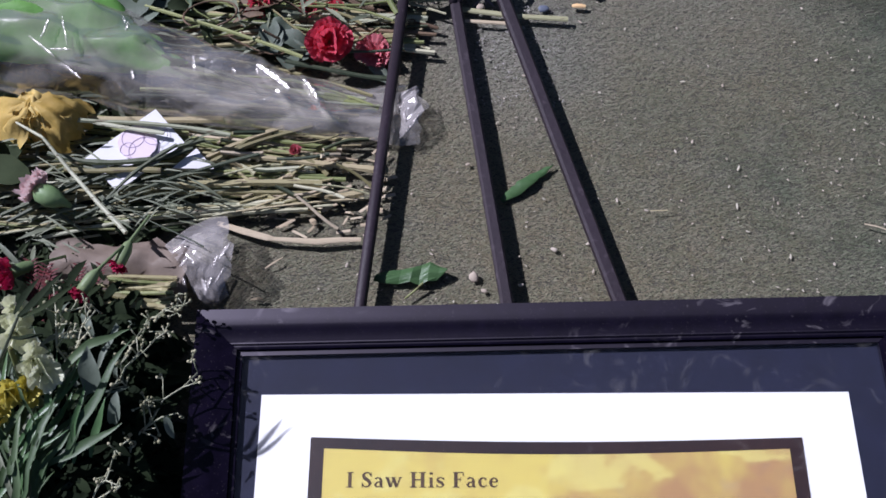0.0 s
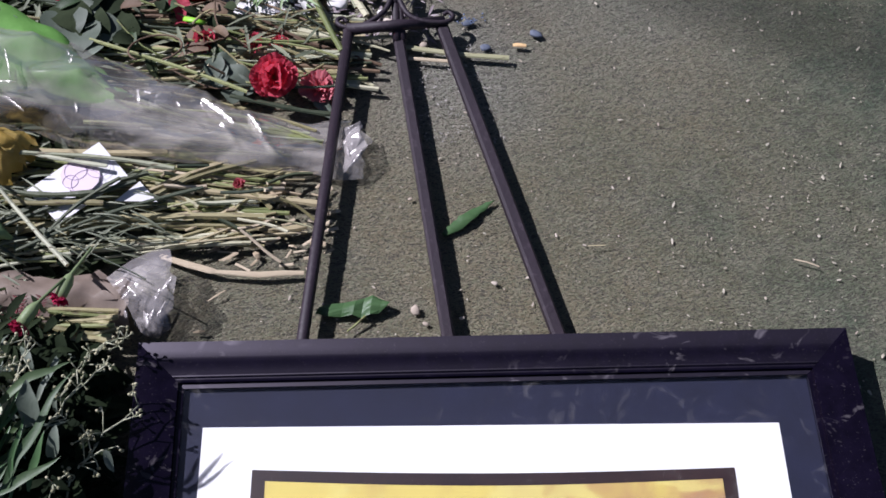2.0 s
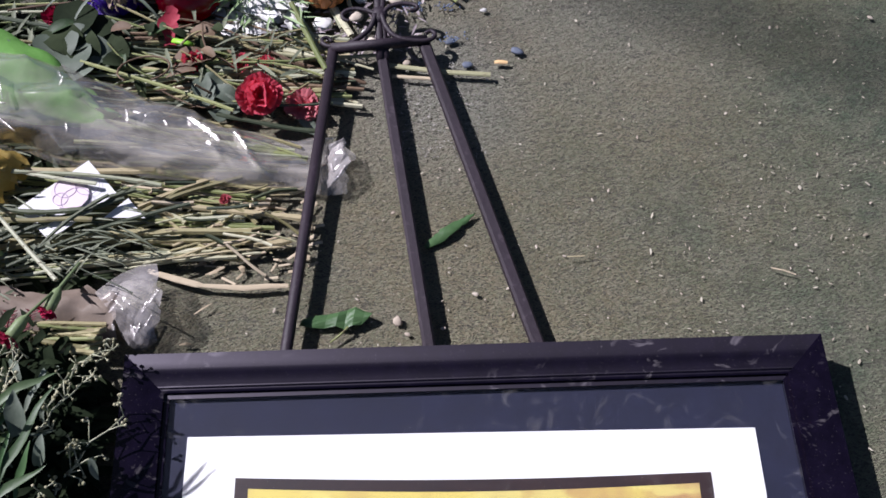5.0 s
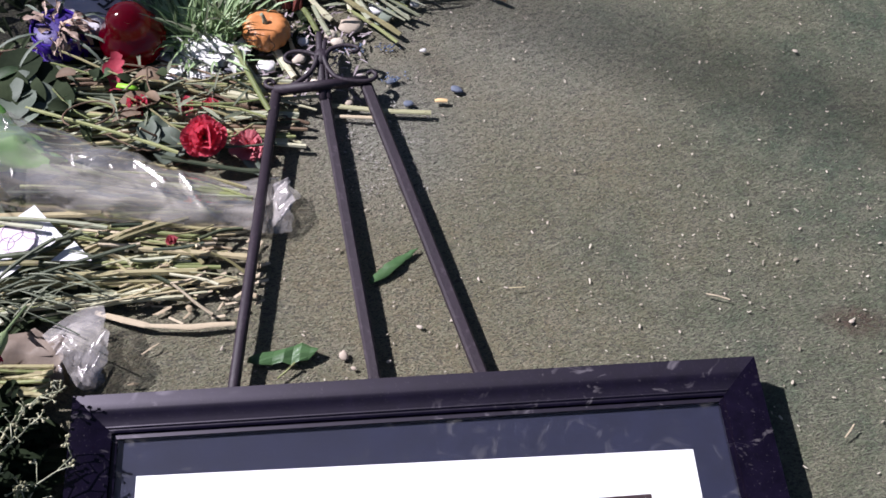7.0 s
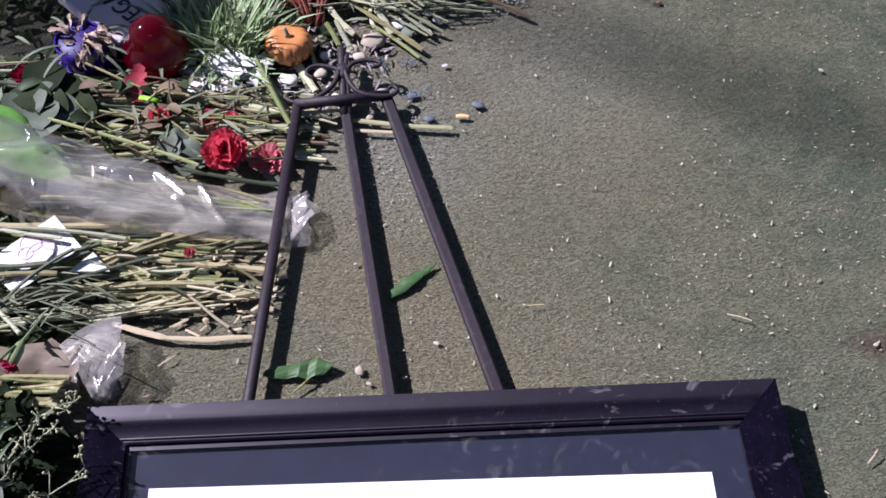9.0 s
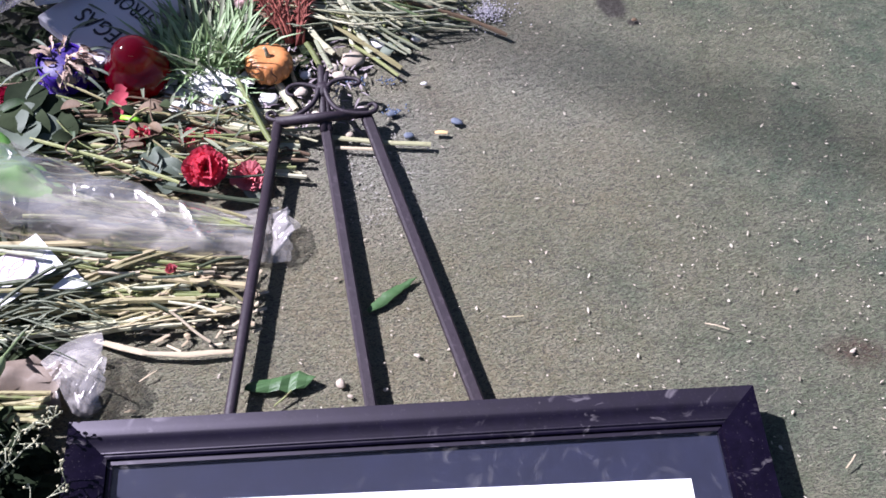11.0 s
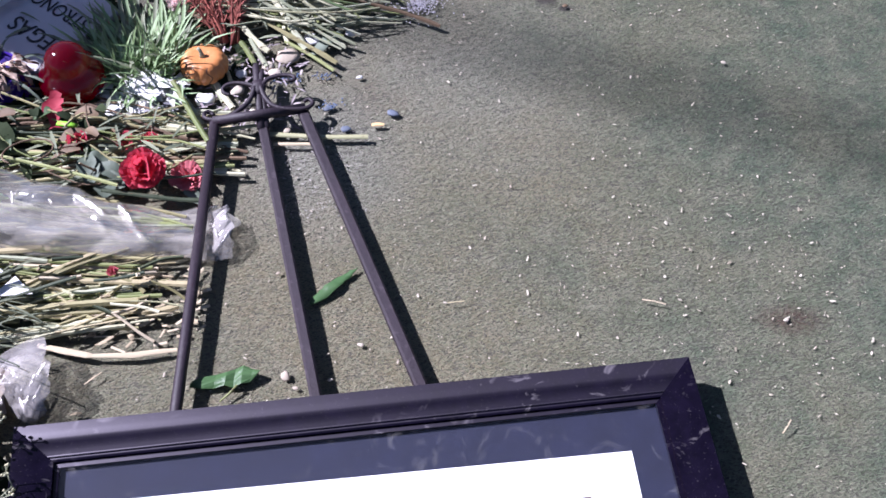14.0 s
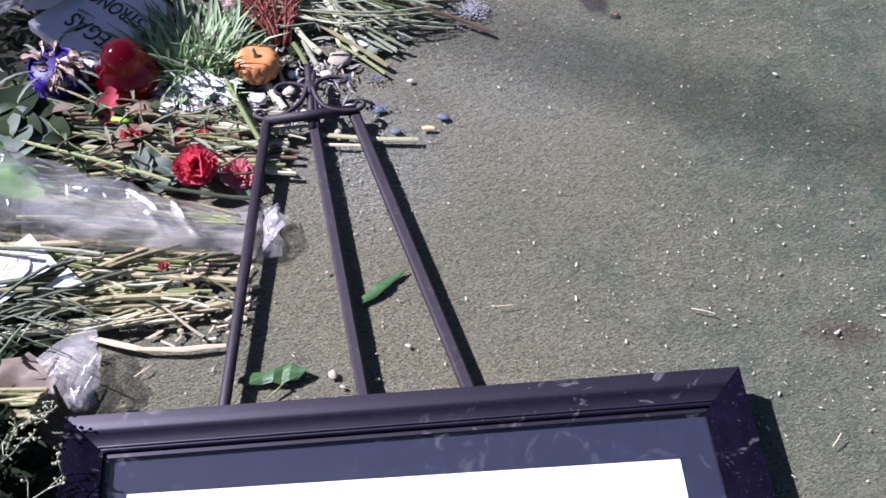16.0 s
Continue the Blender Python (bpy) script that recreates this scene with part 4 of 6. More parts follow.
for k in range(30):
    a, l = r_.uniform(-0.7, 0.75), r_.uniform(0.02, 0.06)
    x, y, h = r_.uniform(-0.36, -0.22), r_.uniform(0.13, 0.215), r_.uniform(0.014, 0.032)
    stem_part(mid, V(x, y, h), V(x + l * math.cos(a), y + l * math.sin(a), h * r_.uniform(0.4, 1.0)), r_.uniform(0.0012, 0.0032), r_, r_.choice((PALE_WOOD, STEM[2], STEM_PALE, STEM[1], STEM[4])), False, 0.003)
stems(mid, 30, (-0.74, -0.55, 0.07, 0.22), (-0.52, -0.35, 0.1, 0.225), (0.02, 0.05), (0.001, 0.0024), [STEM[4], STEM[0], STEM[3], STEM[1]], 23, 0.02)
for a, b, r0, m in ((V(-0.4, 0.165, 0.03), V(-0.28, 0.225, 0.02), 0.0035, STEM[2]), (V(-0.385, 0.16, 0.03), V(-0.25, 0.228, 0.02), 0.003, STEM[1]),
                    (V(-0.32, 0.19, 0.02), V(-0.166, 0.172, 0.012), 0.0036, STEM[2]), (V(-0.5, 0.135, 0.03), V(-0.235, 0.155, 0.02), 0.004, STEM[1]),
                    (V(-0.27, 0.145, 0.014), V(-0.192, 0.148, 0.011), 0.0036, STEM[2]), (V(-0.52, 0.235, 0.03), V(-0.345, 0.232, 0.028), 0.004, STEM[2]),
                    (V(-0.56, 0.11, 0.045), V(-0.36, 0.2, 0.04), 0.0028, STEM[4]), (V(-0.55, 0.1, 0.045), V(-0.37, 0.185, 0.045), 0.0026, STEM[4])):
    stem_part(mid, a, b, r0, rng, m)

upper = thing("flower_bouquet", "spread bundle of green and brown flower stems on the turf", "bouquet")
stems(upper, 40, (-0.74, -0.45, 0.33, 0.47), (-0.27, -0.1, 0.33, 0.43), (0.01, 0.045), (0.0014, 0.0034), [STEM[0], STEM[1], STEM[3], STEM[0], STEM[4], STEM[4], DRY_LEAF], 31, 0.045, 0.6)
stems(upper, 30, (-0.44, -0.28, 0.33, 0.44), (-0.2, -0.09, 0.33, 0.425), (0.01, 0.03), (0.0018, 0.0042), [STEM[1], STEM[2], STEM_PALE, STEM[3], STEM_PALE], 32, 0.03, 0.6)
stem_part(upper, V(-0.44, 0.37, 0.05), V(-0.26, 0.3, 0.045), 0.0023, rng, STEM[0])
stems(upper, 26, (-0.5, -0.3, 0.33, 0.45), (-0.3, -0.13, 0.335, 0.43), (0.02, 0.05), (0.0012, 0.0026), [STEM[1], STEM[4], DRY_LEAF, STEM[0]], 33, 0.05, 0.6)
for k in range(26):
    x, y, a = rng.uniform(-0.5, -0.28), rng.uniform(0.34, 0.44), rng.uniform(0, 6.3)
    bm = bmesh.new()
    blade(bm, (x, y, rng.uniform(0.03, 0.05)), (math.cos(a), math.sin(a), rng.uniform(0, 0.4)), rng.uniform(0.02, 0.04), rng.uniform(0.008, 0.018), 0.9, 0.5, 6)
    part("leaf", bm, rng.choice((DRY_LEAF, LEAF_DARK, LEAF_DARK, LEAF_MID)), upper)
stem_part(upper, V(-0.28, 0.3, 0.04), V(-0.16, 0.29, 0.02), 0.003, rng, STEM[4])

far = thing("flower_bouquet", "tangle of dry grey-green flower stems lying on the turf", "bouquet")
stems(far, 70, (-0.24, -0.06, 0.66, 1.02), (0.0, 0.15, 0.585, 0.78), (0.008, 0.05), (0.0013, 0.0034), [STEM[3], STEM_PALE, STEM_PALE, STEM[0], STEM[3]], 41, 0.014)
stems(far, 44, (-0.16, -0.04, 0.6, 0.86), (-0.06, 0.05, 0.525, 0.66), (0.008, 0.045), (0.0013, 0.0034), [STEM[3], STEM[0], STEM_PALE, STEM[3]], 42, 0.012)
stems(far, 36, (-0.14, -0.03, 0.56, 0.74), (-0.01, 0.13, 0.57, 0.73), (0.008, 0.035), (0.0013, 0.003), [STEM[3], STEM_PALE, STEM[3]], 43, 0.012)
stems(far, 60, (-0.2, -0.05, 0.6, 0.95), (-0.03, 0.12, 0.56, 0.78), (0.03, 0.055), (0.001, 0.0024), [STEM_PALE, LEAF_LIGHT, STEM[3], STEM_PALE], 44, 0.016)
for a, b, r0 in ((V(-0.1, 0.7, 0.05), V(-0.06, 0.58, 0.03), 0.0036), (V(-0.03, 0.76, 0.05), V(0.02, 0.63, 0.03), 0.003), (V(-0.09, 0.66, 0.05), V(0.03, 0.61, 0.04), 0.0034), (V(-0.13, 0.6, 0.03), V(-0.08, 0.53, 0.015), 0.004), (V(-0.05, 0.7, 0.05), V(0.12, 0.72, 0.03), 0.0026), (V(0.0, 0.72, 0.05), V(0.09, 0.62, 0.02), 0.0026)):
    stem_part(far, a, b, r0, rng, STEM_PALE)
stem_part(far, V(-0.062, 0.64, 0.04), V(-0.032, 0.53, 0.014), 0.0046, rng, STEM[3])
stem_part(far, V(-0.11, 0.59, 0.03), V(0.006, 0.503, 0.01), 0.0035, rng, STEM[1])
stem_part(far, V(0.011, 0.622, 0.02), V(0.152, 0.56, 0.01), 0.0028, rng, DRY_LEAF)
stem_part(far, V(-0.02, 0.552, 0.016), V(0.085, 0.605, 0.012), 0.0022, rng, STEM[4])

# filler leaves whose dark colour stands in for deep shade under the flowers
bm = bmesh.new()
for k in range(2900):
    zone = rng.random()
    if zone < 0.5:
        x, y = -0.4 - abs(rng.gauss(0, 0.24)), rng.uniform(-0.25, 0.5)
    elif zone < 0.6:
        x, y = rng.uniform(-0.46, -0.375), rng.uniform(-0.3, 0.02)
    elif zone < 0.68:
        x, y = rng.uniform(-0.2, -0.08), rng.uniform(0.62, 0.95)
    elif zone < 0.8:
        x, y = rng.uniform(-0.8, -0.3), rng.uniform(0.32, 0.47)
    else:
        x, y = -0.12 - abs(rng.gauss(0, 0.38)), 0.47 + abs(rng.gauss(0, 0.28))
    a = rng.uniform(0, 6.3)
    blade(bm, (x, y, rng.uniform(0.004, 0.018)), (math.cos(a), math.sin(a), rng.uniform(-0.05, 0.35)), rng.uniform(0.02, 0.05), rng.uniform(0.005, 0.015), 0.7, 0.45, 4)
solo("leaf_litter", bm, LEAF_DARK, "dark filler leaves standing in for the shade under the flowers", "leaves", kind="stuff", smooth=False)
bm = bmesh.new()
for k in range(420):
    zone = rng.random()
    x, y = (rng.uniform(-0.8, -0.45), rng.uniform(0.06, 0.26)) if zone < 0.45 else (rng.uniform(-0.75, -0.2), rng.uniform(0.33, 0.46)) if zone < 0.75 else (rng.uniform(-0.6, -0.05), rng.uniform(0.52, 0.9))
    a = rng.uniform(0, 6.3)
    blade(bm, (x, y, rng.uniform(0.02, 0.04)), (math.cos(a), math.sin(a), rng.uniform(0, 0.5)), rng.uniform(0.02, 0.05), rng.uniform(0.002, 0.006), 0.5, 0.2, 3)
solo("carnation_leaves", bm, LEAF_SAGE, "thin grey-green carnation leaves among the stems", "leaves", kind="stuff")


# ---- wrapped bouquet with green tissue ----
def tri(x):
    return abs(x - math.floor(x) - 0.5) * 4 - 1


def sleeve(parent, name, material, axis, widths, heights, seed, crinkle=0.004, n=110, m=230, lift=0.004, ragged=0.015, folds=9, creased=46):
    """A crumpled flattened tube of wrapping along the axis points: flat panes meeting in sharp creases."""
    r = random.Random(seed)
    bm = bmesh.new()
    rows = []
    off = Vector((r.uniform(0, 50), r.uniform(0, 50), r.uniform(0, 50)))
    waves = []
    for k in range(folds):
        slant = r.gauss(0, 0.5)
        freq = r.uniform(9, 17) * (1.35 ** (k % 4))
        waves.append((freq * math.sin(slant), freq * math.cos(slant), r.random(), 1.0 / (1.35 ** (k % 4))))
    length = [0.0]
    for a, b in zip(axis, axis[1:]):
        length.append(length[-1] + (Vector(b) - Vector(a)).length)
    # short raised creases, most of them slanting across the sleeve
    creases = []
    for k in range(creased):
        a = r.gauss(0, 0.4) + (0 if k % 4 else 1.1)
        creases.append((r.uniform(0, length[-1]), r.uniform(-0.07, 0.07), math.cos(a), math.sin(a), r.uniform(0.03, 0.1), r.uniform(0.5, 1.0)))
    for i in range(m + 1):
        s = i / m * length[-1]
        k = max(j for j in range(len(axis) - 1) if length[j] <= s + 1e-9)
        f = (s - length[k]) / (length[k + 1] - length[k])
        e = f * f * (3 - 2 * f) * 0.5 + f * 0.5
        c = Vector(axis[k]).lerp(Vector(axis[k + 1]), f)
        w, h = widths[k] * (1 - e) + widths[k + 1] * e, heights[k] * (1 - e) + heights[k + 1] * e
        way = (Vector(axis[-1]) - Vector(axis[0])).normalized()
        side = way.cross(V(0, 0, 1)).normalized()
        near = [q for q in creases if abs(q[0] - s) < 0.105]
        row = []
        for j in range(n):
            a = 2 * math.pi * j / n
            p = c + side * (math.cos(a) * w / 2) + V(0, 0, h / 2 * (1 + math.sin(a)) + lift)
            across = math.cos(a) * w / 2
            sa = across * 1.3 + (0.3 if math.sin(a) < 0 else 0)
            wob = noise.noise(V(p.x * 14, p.y * 14, p.z * 14) + off) * 0.15
            d = sum(amp * tri(fu * s + fv * sa + ph + wob) for fu, fv, ph, amp in waves) / folds * 2.6
            d += noise.noise(V(p.x * 11, p.y * 30, p.z * 30) + off) * 0.6
            p += (side * math.cos(a) * 0.7 + V(0, 0, math.sin(a))) * (crinkle * d)
            if math.sin(a) > 0:
                for cu, cv, dx, dy, reach, high in near:
                    u, v = s - cu, across - cv
                    along_, off_ = u * dx + v * dy, abs(v * dx - u * dy)
                    if off_ < 0.005 and abs(along_) < reach:
                        p.z += 0.0034 * high * (1 - off_ / 0.005) * (1 - (along_ / reach) ** 2)
            tail = max(0.0, i / m - 0.8) * 5
            p += way * (tail * ragged * (noise.noise(V(a * 1.3, seed, 0)) * 1.6 + math.cos(a + 0.6)))
            p.z = max(p.z, 0.008)
            row.append(bm.verts.new(p))
        rows.append(row)
    for a, b in zip(rows, rows[1:]):
        for j in range(n):
            bm.faces.new((a[j], a[(j + 1) % n], b[(j + 1) % n], b[j]))
    return part(name, bm, material, parent)


def polyline(pts, f):
    """The point at the share f of a line of points."""
    steps = [(b - a).length for a, b in zip(pts, pts[1:])]
    want = f * sum(steps)
    for k, d in enumerate(steps):
        if want <= d or k == len(steps) - 1:
            return pts[k].lerp(pts[k + 1], min(1.0, want / d))
        want -= d


def film_fan(parent, name, material, neck, mouth, seed, rough=0.004, rows_=5, cols=11):
    """A stiff flared sheet of film between its neck and its open mouth, crushed into flat panes with soft creases."""
    r = random.Random(seed)
    bm = bmesh.new()
    ridge = [r.gauss(0, rough) for k in range(cols + 1)]
    g = []
    for i in range(rows_ + 1):
        u = i / rows_
        row = []
        for j in range(cols + 1):
            w = min(1.0, max(0.0, (j + r.uniform(-0.3, 0.3)) / cols))
            a, b = polyline(neck, w), polyline(mouth, w)
            uu = u + (r.uniform(-0.3, 0.3) / rows_ if 0 < i < rows_ else r.uniform(-0.2, 0.1) * i / rows_)
            p = a.lerp(b, uu)
            p.z += ridge[j] * (0.4 + 0.6 * u) + r.gauss(0, rough * 0.3) + 0.006 * math.sin(math.pi * u)
            p.z = max(p.z, 0.009)
            row.append(bm.verts.new(p))
        g.append(row)
    for a, b in zip(g, g[1:]):
        for j in range(cols):
            if r.random() < 0.5:
                bm.faces.new((a[j], a[j + 1], b[j]))
                bm.faces.new((a[j + 1], b[j + 1], b[j]))
            else:
                bm.faces.new((a[j], a[j + 1], b[j + 1]))
                bm.faces.new((a[j], b[j + 1], b[j]))
    bmesh.ops.subdivide_edges(bm, edges=bm.edges, cuts=4, use_grid_fill=True, smooth=0.35)
    for v in bm.verts:
        v.co.z = max(v.co.z, 0.008)
    return part(name, bm, material, parent)


wrapped = thing("wrapped_bouquet", "bouquet in clear film and green tissue, stems showing", "bouquet")
AX = [V(-0.8, 0.40, 0), V(-0.62, 0.355, 0), V(-0.47, 0.31, 0), V(-0.37, 0.275, 0), V(-0.27, 0.255, 0), V(-0.19, 0.245, 0), V(-0.14, 0.249, 0.0)]
sleeve(wrapped, "film_sleeve", FILM, AX, [0.2, 0.17, 0.125, 0.095, 0.078, 0.06, 0.066], [0.1, 0.09, 0.07, 0.05, 0.034, 0.014, 0.012], 4, 0.0068, folds=6, creased=16)
sleeve(wrapped, "green_tissue", TISSUE, [V(-0.79, 0.415, 0.012), V(-0.62, 0.375, 0.014), V(-0.5, 0.338, 0.014), V(-0.44, 0.316, 0.014), V(-0.4, 0.298, 0.014)], [0.17, 0.15, 0.1, 0.06, 0.02], [0.075, 0.07, 0.05, 0.034, 0.016], 5, 0.005, 48, 70, 0.008, creased=0)
bm = bmesh.new()
rows = []
for k in range(33):
    u = k / 32
    row = []
    for j in range(7):
        w = j / 6
        x = -0.43 + 0.27 * u
        y = 0.222 + 0.055 * (1 - u) ** 1.6 * (0.3 + 0.7 * w) + (0.018 + 0.022 * math.sin(math.pi * min(1.0, u * 1.15))) * w
        z = 0.012 + 0.03 * (1 - u) * (0.4 + 0.6 * w) + 0.008 * math.sin(math.pi * w) + 0.0035 * noise.noise((u * 9, w * 1.5, 4))
        row.append(bm.verts.new((x, y, z)))
    rows.append(row)
for a, b in zip(rows, rows[1:]):
    for j in range(6):
        bm.faces.new((a[j], b[j], b[j + 1], a[j + 1]))
part("film_fold", bm, FILM, wrapped, "milky folded edge of the film")


def crease_fold(parent, material, a, b, width, tilt, seed):
    """A raised fold of film along a to b: one stretched side with the slope tilt in x and y, the other falling away."""
    bm = bmesh.new()
    a, b = Vector(a), Vector(b)
    side = (b - a).cross(V(0, 0, 1)).normalized()
    mid_ = (a + b) * 0.5
    rows = []
    n = 14
    for i in range(n + 1):
        f = i / n
        p0 = a.lerp(b, f)
        full = math.sin(math.pi * min(1.0, max(0.0, 0.08 + 0.86 * f))) ** 0.6
        w = width * full * (1 + 0.5 * noise.noise((i * 0.45, seed, 1)))
        row = []
        for k in range(-4, 5):
            p = p0 + side * (w * k / 4)
            lie = tilt[0] * (p.x - mid_.x) + tilt[1] * (p.y - mid_.y)
            p.z = mid_.z + lie + 0.0009 * noise.noise((i * 1.1, k * 0.45, seed)) - (0.0 if k <= 1 else (k - 1) * width * 0.35) - (0.002 if k == -4 else 0)
            row.append(bm.verts.new(p))
        rows.append(row)
    for p, q in zip(rows, rows[1:]):
        for k in range(8):
            bm.faces.new((p[k], p[k + 1], q[k + 1], q[k]))
    bmesh.ops.recalc_face_normals(bm, faces=bm.faces)
    return part("film_fold", bm, material, parent)


for k, (a, b, w) in enumerate((((-0.309, 0.286), (-0.271, 0.25), 0.0066), ((-0.257, 0.267), (-0.24, 0.24), 0.0044), ((-0.46, 0.345), (-0.455, 0.336), 0.003), ((-0.441, 0.274), (-0.438, 0.262), 0.0022), ((-0.376, 0.29), (-0.373, 0.272), 0.0022), ((-0.333, 0.275), (-0.328, 0.268), 0.002))):
    z = 0.062 if k > 1 else 0.054 if k == 0 else 0.05
    crease_fold(wrapped, FILM, (*a, z), (*b, z), w, (0.312, 0.18), 3.0 + k)
for k, (a, b, w) in enumerate((((-0.548, 0.303), (-0.515, 0.273), 0.0016), ((-0.508, 0.267), (-0.483, 0.245), 0.0014), ((-0.528, 0.322), (-0.536, 0.3), 0.0024), ((-0.515, 0.325), (-0.505, 0.29), 0.0016), ((-0.523, 0.286), (-0.498, 0.281), 0.0016), ((-0.443, 0.318), (-0.445, 0.308), 0.0026))):
    crease_fold(wrapped, FILM, (*a, 0.087), (*b, 0.087), w, (0.265, 0.195), 23.0 + k)
stems(wrapped, 22, (-0.46, -0.36, 0.25, 0.315), (-0.26, -0.17, 0.235, 0.268), (0.012, 0.03), (0.002, 0.0042), [STEM[0], STEM[1], STEM[4], STEM[0], STEM[3]], 51)

film_fan(wrapped, "film_sleeve", FILM_B, [V(-0.158, 0.268, 0.012), V(-0.157, 0.24, 0.015), V(-0.155, 0.211, 0.012)], [V(-0.149, 0.268, 0.02), V(-0.129, 0.274, 0.03), V(-0.126, 0.245, 0.028), V(-0.136, 0.221, 0.022), V(-0.149, 0.209, 0.014)], 31, 0.003, 3, 8)
crease_fold(wrapped, FILM_B, (-0.146, 0.216, 0.025), (-0.132, 0.234, 0.028), 0.0016, (0.33, 0.17), 41.0)
crease_fold(wrapped, FILM_B, (-0.15, 0.24, 0.026), (-0.147, 0.229, 0.026), 0.0016, (0.33, 0.17), 42.0)

# ---- small wrapped carnations ----
small = thing("wrapped_carnations", "red carnations in crumpled clear film with brown paper", "bouquet")
NECK = [V(-0.392, 0.078, 0.03), V(-0.383, 0.066, 0.042), V(-0.37, 0.05, 0.044), V(-0.362, 0.038, 0.036), V(-0.358, 0.026, 0.024)]
MOUTH = [V(-0.351, 0.112, 0.024), V(-0.333, 0.112, 0.036), V(-0.322, 0.078, 0.046), V(-0.314, 0.053, 0.044), V(-0.319, 0.036, 0.036), V(-0.327, 0.017, 0.022), V(-0.346, 0.014, 0.014)]
film_fan(small, "film_sleeve", FILM_B, NECK, MOUTH, 7)
film_fan(small, "film_sleeve", FILM_B, [p - V(0, 0, p.z * 0.55) for p in NECK], [V(p.x * 0.96 - 0.016, p.y * 0.85 + 0.008, 0.012 + p.z * 0.2) for p in MOUTH], 8, 0.002, 4, 8)
for k, (a, b, w, z) in enumerate((((-0.321, 0.069), (-0.331, 0.054), 0.0034, 0.051), ((-0.333, 0.058), (-0.337, 0.045), 0.003, 0.047), ((-0.338, 0.036), (-0.342, 0.024), 0.0026, 0.043), ((-0.36, 0.051), (-0.368, 0.043), 0.0026, 0.056), ((-0.365, 0.034), (-0.362, 0.026), 0.002, 0.048), ((-0.347, 0.034), (-0.341, 0.02), 0.0022, 0.044), ((-0.326, 0.045), (-0.334, 0.03), 0.0016, 0.044))):
    crease_fold(small, FILM_B, (*a, z), (*b, z), w, (0.267, 0.078), 13.0 + k)
stem_part(small, V(-0.423, 0.108, 0.05), V(-0.345, 0.062, 0.058), 0.0008, rng, STEM[4], False, 0.006)
bm = bmesh.new()
g = [[bm.verts.new((-0.505 + 0.14 * i / 12, 0.03 + 0.055 * j / 8 + 0.004 * math.sin(i), 0.022 + 0.03 * math.sin(math.pi * j / 8) * 0.6 + 0.018 * noise.noise((i * 0.75, j * 0.8, 3)))) for i in range(13)] for j in range(9)]
for a, b in zip(g, g[1:]):
    for i in range(12):
        bm.faces.new((a[i], a[i + 1], b[i + 1], b[i]))
part("brown_paper", bm, KRAFT, small, "crumpled brown wrapping paper")
stems(small, 14, (-0.46, -0.42, 0.01, 0.045), (-0.385, -0.366, 0.008, 0.042), (0.03, 0.05), (0.0028, 0.0042), [STEM[1], STEM[2], STEM[1], STEM[0]], 61, 0.003)
for x, y, z, r0, ax in ((-0.53, 0.04, 0.055, 0.02, V(-0.8, -0.4, 0.2)), (-0.418, 0.036, 0.08, 0.012, V(-0.3, -0.85, -0.1)), (-0.447, 0.004, 0.088, 0.013, V(-0.5, -0.8, -0.1))):
    bm = bmesh.new()
    ruffle(bm, (x, y, z), r0, rng, 18, axis=ax)
    head = part("carnation_head", bm, CRIMSON, small)
    bm = bmesh.new()
    back = ax.normalized()
    tube(bm, [V(x, y, z) + back * 0.004, V(x, y, z) - back * 0.005, V(x, y, z) - back * 0.014, V(x, y, z) - back * 0.02, V(x, y, z) - back * 0.023, V(x, y, z) - back * 0.05 + V(0.006, 0.004, -0.006)], [r0 * 0.3 + 0.002, 0.0062, 0.0062, 0.0042, 0.0016, 0.0014], 9)
    part("calyx", bm, LEAF_LIGHT, head, "pale green calyx")
bm = bmesh.new()
for k in range(9):
    a0 = V(-0.525 + 0.007 * k, -0.01 + 0.012 * math.sin(k), 0.035)
    d = V(rng.uniform(-0.4, 0.5), 1, rng.uniform(0.1, 0.6)).normalized()
    pts = [a0 + d * 0.05 * s / 5 for s in range(6)]
    tube(bm, pts, 0.0009, 5)
    for s in range(1, 16):
        p = a0 + d * 0.0035 * s
        for sg in (-1, 1):
            blade(bm, p, d * 0.5 + V(sg, 0, 0.2), 0.009, 0.0022, 0.2, 0.2, 2)
part("fern", bm, RED_FERN, small, "dark red dyed fern")

# ---- cards ----
def card(name, label, corners, parts_fn=None):
    bm = bmesh.new()
    top = [bm.verts.new(Vector(c)) for c in corners]
    low = [bm.verts.new(Vector(c) - V(0, 0, 0.0008)) for c in corners]
    bm.faces.new(top)
    bm.faces.new(low[::-1])
    for k in range(len(top)):
        bm.faces.new((low[k], low[(k + 1) % len(top)], top[(k + 1) % len(top)], top[k]))
    bmesh.ops.recalc_face_normals(bm, faces=bm.faces)
    holder = thing(name, label, "card")
    part("sheet", bm, PAPER, holder, smooth=False)
    return holder


C = V(-0.424, 0.195, 0.0462)
ux, uy = V(0.036, -0.041, 0).normalized(), V(0.07, 0.06, 0.0).normalized()
note = card("greeting_card", "white greeting card with pink drawn circles under the stems", [V(-0.482, 0.174, 0.045), V(-0.444, 0.135, 0.042), V(-0.38, 0.193, 0.043), V(-0.414, 0.233, 0.047)])
bm = bmesh.new()
for cx, cy, r0 in ((0.004, 0.014, 0.013), (0.012, -0.006, 0.016), (-0.008, -0.006, 0.012), (0.0, -0.018, 0.008)):
    pts = [C + ux * (cx + r0 * math.cos(a * 0.4)) + uy * (cy + r0 * math.sin(a * 0.4)) + V(0, 0, 0.0008) for a in range(17)]
    tube(bm, pts, 0.00024, 5)
